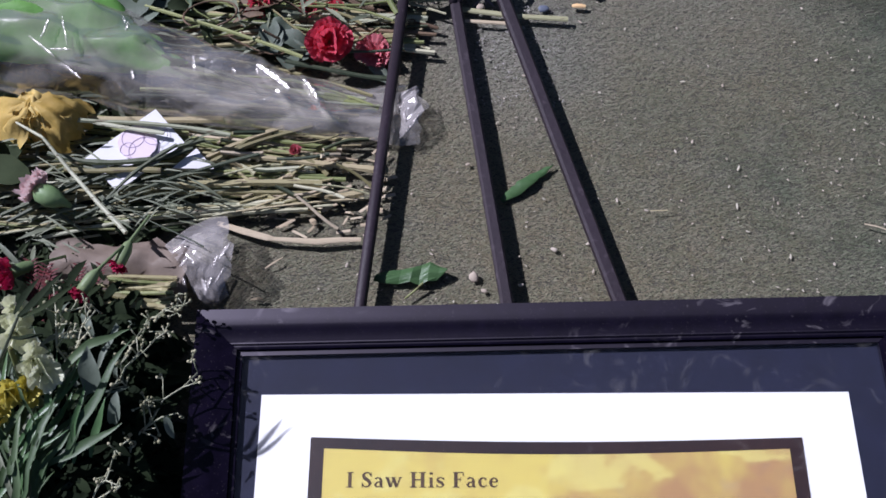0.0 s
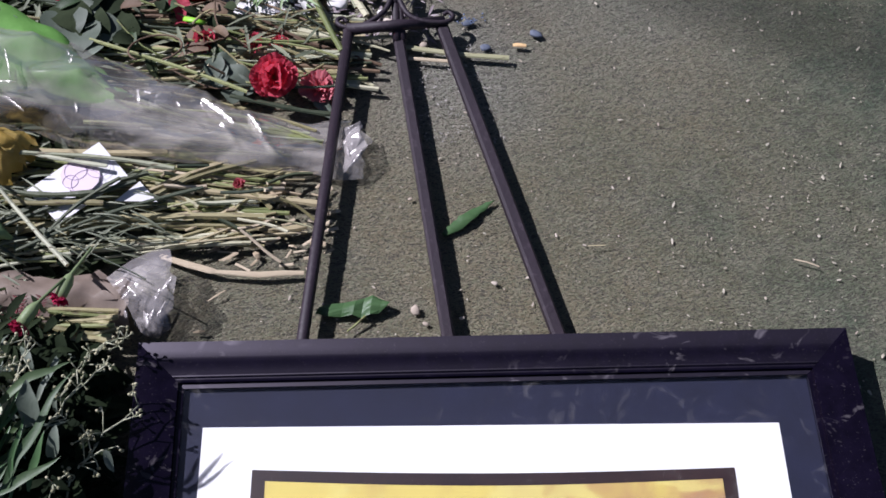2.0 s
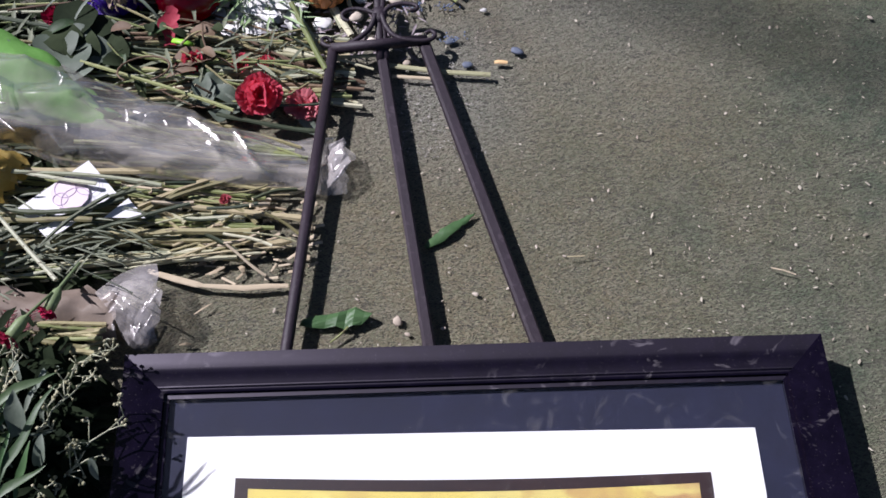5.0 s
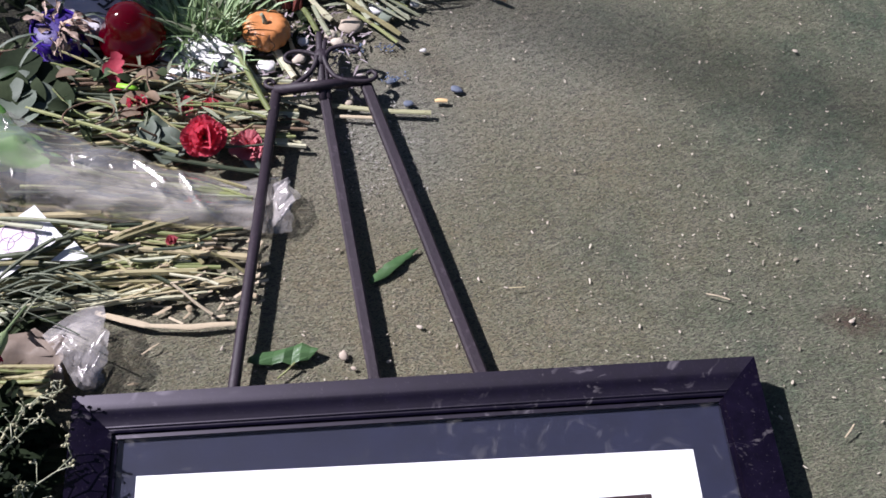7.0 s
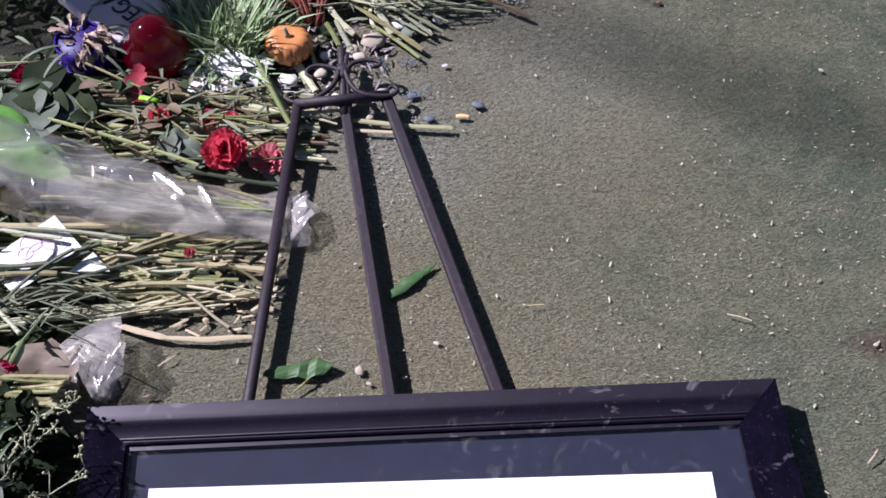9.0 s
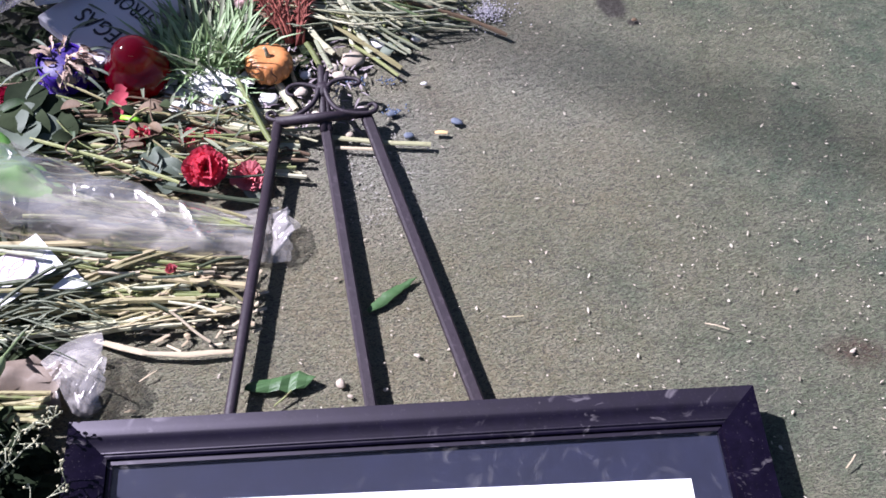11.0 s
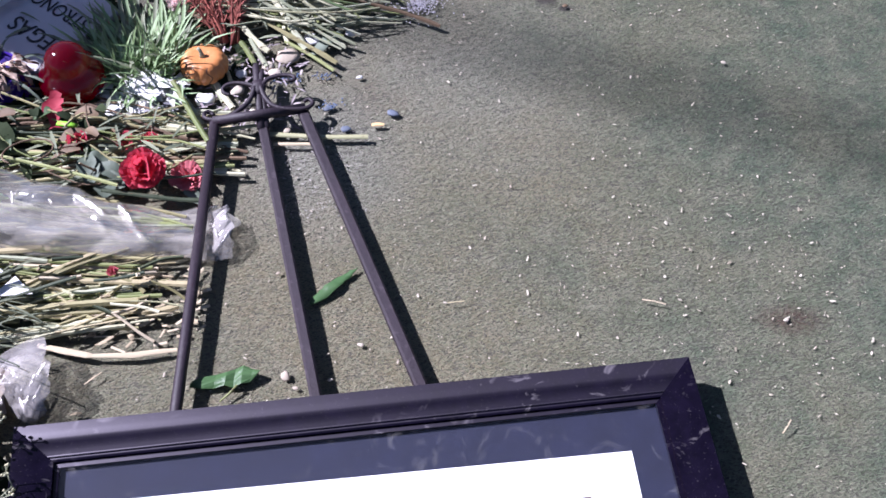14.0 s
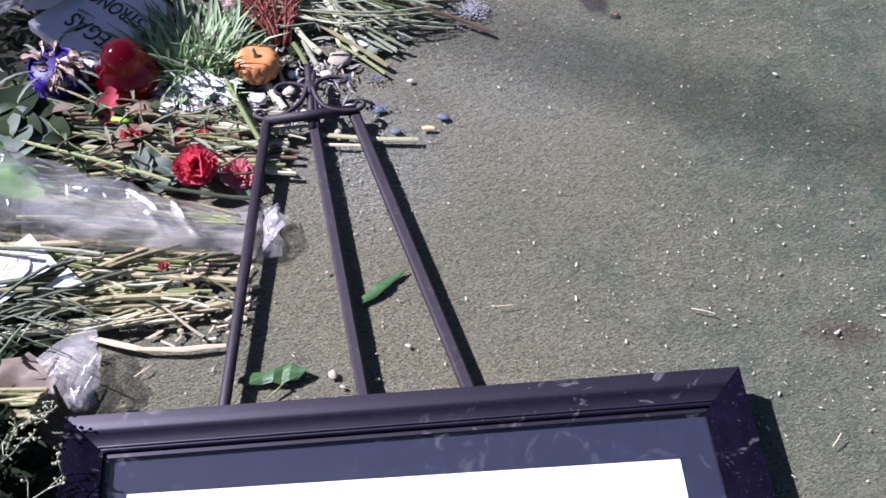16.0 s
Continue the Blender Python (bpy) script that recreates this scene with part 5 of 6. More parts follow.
part("drawn_circle", bm, PURPLE_INK, note, "violet pen outlines")
bm = bmesh.new()
bm.faces.new([bm.verts.new(C + ux * (0.022 * math.cos(k * 0.5)) + uy * (-0.006 + 0.02 * math.sin(k * 0.5)) + V(0, 0, 0.0005)) for k in range(12)])
part("pink_patch", bm, PINK_PAPER, note, "pale pink printed patch", smooth=False)
card("greeting_card", "corner of a white card showing between the stems", [V(-0.392, 0.166, 0.036), V(-0.348, 0.166, 0.034), V(-0.368, 0.189, 0.038)])


for a, b, r0, m in ((V(-0.52, 0.222, 0.052), V(-0.33, 0.197, 0.05), 0.0026, STEM[3]), (V(-0.53, 0.228, 0.05), V(-0.4, 0.2, 0.052), 0.0024, STEM[3]), (V(-0.52, 0.178, 0.05), V(-0.41, 0.168, 0.05), 0.0032, STEM[4]),
                    (V(-0.46, 0.11, 0.048), V(-0.385, 0.185, 0.052), 0.0022, STEM[4]), (V(-0.5, 0.16, 0.05), V(-0.4, 0.156, 0.048), 0.003, STEM[1]), (V(-0.48, 0.1, 0.05), V(-0.3, 0.18, 0.04), 0.0022, STEM[4])):
    stem_part(mid, a, b, r0, rng, m)
bm = bmesh.new()
for k in range(130):
    x, y = rng.uniform(-0.58, -0.36), rng.uniform(0.1, 0.2)
    a = rng.uniform(-0.7, 0.9) + rng.choice((0, math.pi))
    blade(bm, (x, y, rng.uniform(0.03, 0.05)), (math.cos(a), math.sin(a), rng.uniform(-0.1, 0.4)), rng.uniform(0.02, 0.06), rng.uniform(0.0012, 0.0028), 0.6, 0.3, 4)
solo("thin_leaves", bm, LEAF_SAGE, "thin grey-green leaves tangled among the stems", "leaves", kind="stuff")

# ---- single flowers ----
def rose(at, radius, material, label, seed, axis=V(0, 0, 1), name="rose", petals=16):
    r = random.Random(seed)
    holder = thing(name, label, "flower", at)
    fr = axis.normalized().to_track_quat("Z", "Y").to_matrix()
    for k in range(petals):
        bm = bmesh.new()
        s0 = (k + 1) / petals
        ang, open_ = k * 2.39, 0.12 + 1.05 * s0
        out, side = V(math.cos(ang), math.sin(ang), 0), V(-math.sin(ang), math.cos(ang), 0)
        rows = []
        for i in range(6):
            t = i / 5
            tilt = open_ * t + 0.25 * t * t * s0 * 2
            rad = radius * (0.12 + 0.9 * s0 * t)
            row = []
            for j in range(7):
                u = (j - 3) / 3
                w = radius * (0.25 + 0.75 * math.sin(math.pi * min(1, t * 0.7 + 0.1))) * (0.45 + 0.4 * s0)
                p = out * (rad * math.sin(tilt) + 0.05 * radius) + side * (u * w) - out * (u * u * w * 0.35)
                p += V(0, 0, radius * (1.0 * t * math.cos(tilt * 0.8)) - 0.18 * radius * s0 + r.uniform(-0.04, 0.04) * radius * t)
                row.append(bm.verts.new(fr @ p))
            rows.append(row)
        for a, b in zip(rows, rows[1:]):
            for j in range(6):
                bm.faces.new((a[j], a[j + 1], b[j + 1], b[j]))
        part("petal", bm, material, holder)
    return holder


def papery_petal(parent, base, yaw, length, width, droop, seed, material):
    """A broad wilted petal that arches out and hangs down, crumpled and curled at its rim."""
    r = random.Random(seed)
    bm = bmesh.new()
    out, side = V(math.cos(yaw), math.sin(yaw), 0), V(-math.sin(yaw), math.cos(yaw), 0)
    rows, p, tilt = [], Vector(base), 0.35
    for i in range(12):
        t = i / 11
        w = width * (0.22 + 0.78 * math.sin(min(1.0, t * 1.25) * math.pi / 2)) * (1 if t < 0.85 else 1 - (t - 0.85) * 1.2)
        row = []
        for j in range(11):
            u = (j - 5) / 5
            e = p + side * (u * w / 2) + V(0, 0, -abs(u) ** 2 * w * 0.28)
            rim = max(abs(u), t) ** 4
            k = V(e.x * 62, e.y * 62, e.z * 62 + seed)
            e += V(noise.noise(k), noise.noise(k + V(5, 0, 0)), noise.noise(k + V(0, 5, 0)) * 1.3) * (0.004 + 0.006 * rim)
            e += V(0, 0, 0.009 * tri(u * 1.1 + t * 0.6 + seed * 0.37) * t)
            row.append(bm.verts.new(e))
        rows.append(row)
        p = p + (out * math.cos(tilt) + V(0, 0, math.sin(tilt))) * (length / 11)
        tilt -= droop / 11
    for a, b in zip(rows, rows[1:]):
        for j in range(10):
            bm.faces.new((a[j], a[j + 1], b[j + 1], b[j]))
    return part("petal", bm, material, parent)


yellow = thing("yellow_rose", "wilting yellow rose with drooping papery petals on stems", "flower", (-0.538, 0.228, 0.05))
for k, (yaw, ln, wd, dr) in enumerate(((182, 0.062, 0.056, 1.5), (222, 0.066, 0.046, 2.1), (256, 0.054, 0.018, 2.6), (282, 0.058, 0.016, 2.5), (304, 0.06, 0.02, 2.4), (330, 0.07, 0.05, 1.9), (2, 0.064, 0.05, 1.6),
                                       (60, 0.026, 0.04, 1.6), (120, 0.026, 0.04, 1.6), (250, 0.024, 0.034, 0.7))):
    a = radians(yaw)
    papery_petal(yellow, (-0.004 * math.cos(a), -0.004 * math.sin(a), 0.014 + 0.003 * (k % 3)), a, ln, wd, dr, 11 + k, YELLOW)


def carnation(at, radius, material, label, seed, axis=V(0, 0, 1), calyx=True, lift=0.9):
    r = random.Random(seed)
    holder = thing("carnation", label, "flower", at)
    bm = bmesh.new()
    ruffle(bm, (0, 0, 0), radius, r, 34, lift, axis)
    part("petals", bm, material, holder)
    if calyx:
        bm = bmesh.new()
        b = axis.normalized()
        tube(bm, [b * 0.004, -b * 0.014, -b * 0.03], [radius * 0.35, radius * 0.28, 0.003], 9)
        part("calyx", bm, LEAF_LIGHT, holder, "pale green calyx")
    return holder


carnation((-0.233, 0.328, 0.034), 0.028, RED, "bright red carnation lying on flower stems", 1, V(0.2, -0.5, 0.85))
carnation((-0.184, 0.33, 0.014), 0.025, FADED_RED, "flattened faded red carnation lying on the stems", 2, V(0.1, -0.1, 0.95), False, 0.3)
pinky = carnation((-0.52, 0.13, 0.054), 0.021, PINK, "pale pink carnation lying among the stems", 3, V(-0.8, 0.55, 0.25), False)
bm = bmesh.new()
tube(bm, [V(-0.002, 0.001, 0.002), V(0.004, -0.004, 0.003), V(0.012, -0.008, 0.003), V(0.02, -0.011, 0.002), V(0.026, -0.013, 0.0), V(0.034, -0.016, -0.004)], [0.007, 0.0105, 0.0115, 0.0095, 0.005, 0.002], 12)
part("calyx", bm, GRASS, pinky, "swollen pale green calyx")
carnation((-0.266, 0.195, 0.02), 0.0075, FADED_RED, "small red carnation bud among dry stems", 4, V(0, 0, 1), False)
carnation((-0.318, 0.386, 0.022), 0.018, RED, "dark red carnation half hidden under stems", 6, V(0, -0.3, 1), False)
carnation((-0.262, 0.387, 0.018), 0.014, RED, "red carnation half hidden under stems", 7, V(0, -0.3, 1), False)
carnation((-0.232, 0.39, 0.014), 0.012, RED, "red carnation half hidden under stems", 8, V(0, -0.3, 1), False)
carnation((-0.49, 0.46, 0.02), 0.016, CRIMSON, "red carnation in the shade of the stems", 9, V(0, -0.3, 1), False)

stick("bare_twig", "long pale bare twig lying across the heap", [V(-0.55, 0.203, 0.07), V(-0.515, 0.178, 0.08), V(-0.485, 0.144, 0.068), V(-0.452, 0.107, 0.071), V(-0.419, 0.072, 0.072)], [0.0013, 0.0016, 0.002, 0.0023, 0.0024], STEM[3], "twig", 1.0)


def twig_of_leaves(name, label, material, base, way, count, leaf_len, leaf_w, seed, round_=True, stem=STEM[4], length=0.1, spread=1.0):
    r = random.Random(seed)
    holder = thing(name, label, "foliage")
    base, way = Vector(base), Vector(way).normalized()
    bm = bmesh.new()
    pts = [base + way * (length * k / 6) + V(0, 0, -0.01 * (k / 6) ** 2) for k in range(7)]
    tube(bm, pts, 0.0014, 6)
    part("twig", bm, stem, holder)
    for k in range(count):
        p = pts[1 + (k * 5) // max(1, count)]
        a = math.atan2(way.y, way.x) + (1 if k % 2 else -1) * r.uniform(0.5, 1.3) * spread
        bm = bmesh.new()
        blade(bm, p, (math.cos(a), math.sin(a), r.uniform(0.05, 0.5)), leaf_len * r.uniform(0.8, 1.15), leaf_w * r.uniform(0.85, 1.15), r.uniform(0.3, 0.8), r.uniform(0.1, 0.45), 9, round_=round_)
        for v in bm.verts:
            v.co += V(noise.noise(v.co * 55), noise.noise(v.co * 55 + V(7, 0, 0)), 1.5 * noise.noise(v.co * 55 + V(0, 9, 0))) * 0.003
        part("leaf", bm, material, holder)
    return holder


twig_of_leaves("eucalyptus_sprig", "round dull green eucalyptus leaves over the stems", LEAF_GREY, (-0.485, 0.42, 0.04), (0.6, -0.4, 0.02), 5, 0.046, 0.046, 71, length=0.07)
twig_of_leaves("leafy_sprig", "broad dark green leaves over the stems", LEAF_DARK, (-0.5, 0.43, 0.04), (0.9, -0.2, 0.02), 5, 0.05, 0.045, 72, length=0.09)
twig_of_leaves("leafy_sprig", "wilted dark green leaves beside a red carnation", LEAF_GREY, (-0.305, 0.366, 0.036), (0.45, -0.8, -0.1), 7, 0.032, 0.022, 73, length=0.06, spread=0.7)
twig_of_leaves("leafy_sprig", "dark broad leaves among the pale stems", LEAF_DARK, (-0.65, 0.145, 0.045), (0.9, 0.2, 0.1), 6, 0.055, 0.03, 74, length=0.1)
leaf_thing("dry_leaf", "curled dry brown leaf on the stems", DRY_LEAF, (-0.338, 0.38, 0.032), (-0.29, 0.388, 0.036), 0.028, 0.02, 0.9, 0.6)
leaf_thing("leaf", "dull green leaf beside the red carnation", LEAF_GREY, (-0.19, 0.322, 0.014), (-0.166, 0.285, 0.012), 0.016, 0.01, 0.5)
bm = bmesh.new()
tube(bm, [V(-0.362 + 0.03 * math.cos(a * 0.35 + 3.4), 0.346 + 0.026 * math.sin(a * 0.35 + 3.4) * (0.55 if a > 9 else 1), 0.064 + 0.01 * math.sin(a * 0.35)) for a in range(-13, 3)], 0.0012, 6)
solo("tendril", bm, DRY_LEAF, "thin dry tendril curled into a ring", "tendril")
bm = bmesh.new()
tube(bm, [V(-0.341, 0.411, 0.036), V(-0.328, 0.407, 0.038), V(-0.316, 0.404, 0.036)], [0.0035, 0.0042, 0.0035], 6, None, 0.4)
solo("tape_scrap", bm, LIME, "scrap of bright lime-green tape on stems", "scrap")


# ---- candle holders ----
holder = thing("candle_holder", "red glass candle holder with two ribbed bulges standing among flowers", "candle holder", (-0.33, 0.492, 0.0))
holder.scale = (0.95, 0.95, 0.9)
bm = bmesh.new()
lathe(bm, [(0.024, 0.004), (0.031, 0.007), (0.039, 0.015), (0.0435, 0.026), (0.0443, 0.034), (0.0432, 0.042), (0.0398, 0.0495), (0.0355, 0.055), (0.032, 0.0595), (0.0298, 0.064), (0.0288, 0.069), (0.0272, 0.0745), (0.024, 0.0805), (0.0192, 0.0855), (0.0145, 0.0885), (0.0098, 0.0905), (0.006, 0.0915), (0.002, 0.0918)], 56, ribs=14, rib_depth=0.015)
part("bowl", bm, RED_GLASS, holder)
bm = bmesh.new()
lathe(bm, [(0.022, 0.006), (0.03, 0.016), (0.03, 0.024), (0.026, 0.027), (0.005, 0.028)], 20)
part("candle", bm, plain("dark_red_wax", (0.12, 0.002, 0.008), (0.22, 0.005, 0.02), 60, 0.5), holder, "dark red wax inside")
bm = bmesh.new()
lathe(bm, [(0.028, 0.0), (0.03, 0.002), (0.024, 0.006)], 24)
part("foot", bm, RED_GLASS, holder)
bm = bmesh.new()
blade(bm, (-0.343, 0.45, 0.046), (-0.1, -1, -0.25), 0.042, 0.024, 0.4, 0.4, 10, 0.6)
for v in bm.verts:
    v.co += V(noise.noise(v.co * 110), noise.noise(v.co * 110 + V(7, 0, 0)), noise.noise(v.co * 110 + V(0, 9, 0))) * 0.007
solo("tissue_scrap", bm, RED_CLOTH, "strip of pinkish red tissue below the candle", "scrap")
holder = thing("candle_holder", "violet glass votive holder with dried flowers in it", "candle holder", (-0.421, 0.497, 0.0))
bm = bmesh.new()
lathe(bm, [(0.034, 0.002), (0.038, 0.005), (0.038, 0.013), (0.033, 0.018), (0.0315, 0.03), (0.0315, 0.048), (0.03, 0.0485), (0.0295, 0.044), (0.028, 0.024), (0.004, 0.02)], 32)
part("cup", bm, VIOLET_GLASS, holder)
bm = bmesh.new()
lathe(bm, [(0.026, 0.024), (0.0285, 0.043), (0.026, 0.0465), (0.004, 0.047)], 24)
part("wax", bm, plain("violet_wax", (0.025, 0.012, 0.12), (0.06, 0.03, 0.22), 60, 0.5), holder, "violet wax fill")
bm = bmesh.new()
for k in range(54):
    a = rng.uniform(0, 6.3) if k < 16 else rng.uniform(-1.3, 0.3)
    d = rng.uniform(0.004, 0.026)
    first = len(bm.verts)
    blade(bm, (d * math.cos(a), d * math.sin(a), 0.047), (rng.uniform(0.2, 0.9) * math.cos(a) + rng.uniform(-0.3, 0.3), rng.uniform(0.2, 0.9) * math.sin(a), 0.9), rng.uniform(0.018, 0.042), rng.uniform(0.0025, 0.007), rng.uniform(2.0, 5.0), 0.8, 9)
    bm.verts.ensure_lookup_table()
    for v in bm.verts[first:]:
        v.co += V(noise.noise(v.co * 120), noise.noise(v.co * 120 + V(7, 0, 0)), noise.noise(v.co * 120 + V(0, 9, 0))) * 0.006
part("dried_flower", bm, plain("faded_pink_petal", (0.2, 0.13, 0.1), (0.56, 0.42, 0.34), 80, 0.7), holder, "faded pink dried petals")
for k in range(7):
    bm = bmesh.new()
    a = rng.uniform(0, 6.3)
    blade(bm, (0.02 * math.cos(a), 0.02 * math.sin(a), 0.045), (math.cos(a), math.sin(a), 0.7), rng.uniform(0.05, 0.08), 0.004, 1.5, 0.3, 6)
    part("dried_leaf", bm, LEAF_GREY, holder)

# ---- pumpkin ----
pumpkin = thing("pumpkin", "small orange pumpkin with inked vine lines beside the easel", "pumpkin", (-0.164, 0.504, 0.003))
bm = bmesh.new()
rows, N, M = [], 112, 16
for i in range(1, M):
    th = math.pi * i / M
    row = []
    for k in range(N):
        a = 2 * math.pi * k / N
        rib = 1 - 0.07 * abs(math.cos(a * 7)) ** 5 * math.sin(th)
        r0 = 0.0385 * math.sin(th) ** 0.75 * rib
        z = 0.0265 - 0.0265 * math.cos(th) - 0.008 * math.exp(-((th - math.pi) / 0.5) ** 2) + 0.006 * math.exp(-(th / 0.5) ** 2)
        row.append(bm.verts.new((r0 * math.cos(a), r0 * math.sin(a) * 0.95, z)))
    rows.append(row)
for a, b in zip(rows, rows[1:]):
    for k in range(N):
        bm.faces.new((a[k], a[(k + 1) % N], b[(k + 1) % N], b[k]))
bm.faces.new(rows[0][::-1])
bm.faces.new(rows[-1])
part("body", bm, ORANGE, pumpkin)
pumpkin.scale = (0.81, 0.81, 0.81)
bm = bmesh.new()
tube(bm, [V(0, 0, 0.044), V(-0.001, 0.001, 0.05), V(-0.003, 0.004, 0.056), V(-0.006, 0.006, 0.059)], [0.0055, 0.0034, 0.0028, 0.0032], 8)
part("stalk", bm, STEM[3], pumpkin, "dry tan stalk")
bm = bmesh.new()
for a0, tw in ((-2.2, 0.3), (-1.3, -0.1), (-2.7, 0.3)):
    pts = []
    for k in range(9):
        th = 0.75 + 1.25 * k / 8
        a = a0 + tw * math.sin(k * 1.1)
        r0 = 0.0392 * math.sin(th) ** 0.75
        pts.append(V(r0 * math.cos(a), r0 * math.sin(a) * 0.95, 0.0265 + 0.0272 * math.cos(th)))
    tube(bm, pts, 0.0006, 5)
part("inked_line", bm, INK, pumpkin, "black pen lines")

# ---- long grass, plumes and petals ----
def grass_clump(name, label, centre, count, heights, spread, material, seed, lean=V(0, 0, 0), width=(0.003, 0.005), category="grass", droop=(0.2, 1.1)):
    r = random.Random(seed)
    holder = thing(name, label, category, centre)
    for k in range(count):
        bm = bmesh.new()
        a, d = r.uniform(0, 6.3), spread * math.sqrt(r.random())
        p = V(math.cos(a) * d, math.sin(a) * d * 0.8, r.uniform(0, 0.02))
        way = V(math.cos(a) * 0.5, math.sin(a) * 0.5, 0.55) + lean + V(r.uniform(-0.55, 0.55), r.uniform(-0.55, 0.55), 0)
        blade(bm, p, way, r.uniform(*heights), r.uniform(*width), r.uniform(*droop), 0.35, 6)
        for v in bm.verts:
            v.co += V(noise.noise(v.co * 60 + V(k, 0, 0)), noise.noise(v.co * 60 + V(0, k, 0)), 0) * (0.06 * v.co.z)
        part("blade", bm, material if not isinstance(material, tuple) else material[k % len(material)], holder)
    return holder


grass_clump("grass_bunch", "bunch of long fresh green grass blades", (-0.25, 0.535, 0.0), 330, (0.035, 0.098), 0.06, (GRASS, GRASS, LEAF_LIGHT, LEAF_SAGE, GRASS), 81, V(-0.3, 0.6, 0.0), (0.0028, 0.0056), "grass", (0.0, 1.4))
grass_clump("grass_bunch", "grass blades leaning against the red candle holder", (-0.287, 0.515, 0.0), 70, (0.03, 0.065), 0.03, (GRASS, LEAF_LIGHT, LEAF_SAGE), 84, V(-0.2, 0.2, 0.25), (0.0026, 0.005), "grass", (0.0, 0.9))
grass_clump("grass_bunch", "low tuft of dry green grass blades beside the pumpkin", (-0.24, 0.515, 0.0), 110, (0.02, 0.045), 0.04, LEAF_LIGHT, 82, V(0, -0.1, 0.1), (0.002, 0.004))
bm = bmesh.new()
for k in range(100):
    a, d = rng.uniform(0, 6.3), math.sqrt(rng.random())
    p = V(-0.247 + 0.054 * d * math.cos(a), 0.474 + 0.031 * d * math.sin(a), rng.uniform(0.012, 0.024))
    b = rng.uniform(0, 6.3)
    first = len(bm.verts)
    blade(bm, p, (math.cos(b), math.sin(b), rng.uniform(-0.1, 0.6)), rng.uniform(0.012, 0.03), rng.uniform(0.008, 0.02), 0.5, rng.uniform(-0.35, 0.35), 7, 0.3)
    bm.verts.ensure_lookup_table()
    for v in bm.verts[first:]:
        v.co += V(noise.noise(v.co * 170), noise.noise(v.co * 170 + V(7, 0, 0)), noise.noise(v.co * 170 + V(0, 9, 0))) * 0.004
solo("white_petals", bm, WHITE_BIT, "loose heap of crumpled white petals", "petals", kind="stuff")
grass_clump("grass_bunch", "short trampled grass blades lying over white petals", (-0.232, 0.482, 0.006), 60, (0.02, 0.045), 0.045, GRASS, 83, V(0.1, -0.3, -0.1), (0.002, 0.0036), "grass", (0.1, 0.8))
bm = bmesh.new()
for k in range(24):
    p = V(rng.uniform(-0.3, -0.2), rng.uniform(0.43, 0.455), rng.uniform(0.012, 0.025))
    b = rng.uniform(-0.5, 0.7)
    blade(bm, p, (math.cos(b), math.sin(b), rng.uniform(-0.1, 0.3)), rng.uniform(0.008, 0.022), rng.uniform(0.002, 0.005), 0.4, 0.4, 3)
solo("faded_petals", bm, plain("grey_petal", (0.07, 0.07, 0.09), (0.42, 0.4, 0.42), 90, 0.6), "faded grey and white petals below the stems", "petals", kind="stuff")


def plume(label, base, tips, seed):
    r = random.Random(seed)
    holder = thing("dried_plume", label, "dried flower")
    for tip in tips:
        base_, tip = Vector(base) + V(r.uniform(-0.006, 0.006), r.uniform(-0.004, 0.004), 0), Vector(tip)
        bm = bmesh.new()
        pts = [base_.lerp(tip, k / 8) + V(0, 0, 0.015 * math.sin(math.pi * k / 8)) for k in range(9)]
        tube(bm, pts, [0.0022 - 0.0016 * k / 8 for k in range(9)], 6)
        d = (tip - base_).normalized()
        for k in range(104):
            s = 0.15 + 0.85 * k / 104
            p = base_.lerp(tip, s) + V(0, 0, 0.015 * math.sin(math.pi * s))
            a = k * 2.4
            side = d.cross(V(0, 0, 1)) * math.cos(a) + V(0, 0, math.sin(a))
            blade(bm, p, d * r.uniform(0.3, 0.8) + side * r.uniform(0.5, 1.0), (0.013 * (1.15 - s) + 0.004) * r.uniform(0.5, 1.3), 0.0016, 0.4, 0.3, 3)
        part("spike", bm, RUST, holder)
    return holder


plume("rust-red dried plume with feathery spikes behind the pumpkin", (-0.14, 0.556, 0.012), [(-0.225, 0.66, 0.07), (-0.2, 0.68, 0.075), (-0.175, 0.69, 0.08), (-0.16, 0.7, 0.06), (-0.19, 0.66, 0.06), (-0.205, 0.64, 0.05), (-0.18, 0.64, 0.045), (-0.15, 0.66, 0.06)], 91)
plume("rust-red dried plume of thin feathery spikes on the stems", (-0.126, 0.55, 0.012), [(-0.1, 0.67, 0.07), (-0.085, 0.66, 0.06), (-0.115, 0.69, 0.08), (-0.1, 0.63, 0.045), (-0.13, 0.69, 0.07), (-0.112, 0.65, 0.05)], 92)
carnation((-0.2, 0.615, 0.03), 0.016, PINK, "pale pink bloom beside the dried plume", 12, V(0, -0.3, 1), False)
# red bloom given the darker crimson, so its shade is in the colour
carnation((-0.235, 0.68, 0.04), 0.03, CRIMSON, "red carnation behind the grass bunch, darkened to crimson for shade", 13, V(0, -0.3, 1), False)
carnation((-0.3, 0.71, 0.05), 0.03, CRIMSON, "dark crimson carnation in shade", 14, V(0, -0.3, 1), False)
carnation((-0.48, 0.66, 0.06), 0.03, CRIMSON, "crimson carnation beside the white carton", 15, V(0.3, -0.3, 1), False)
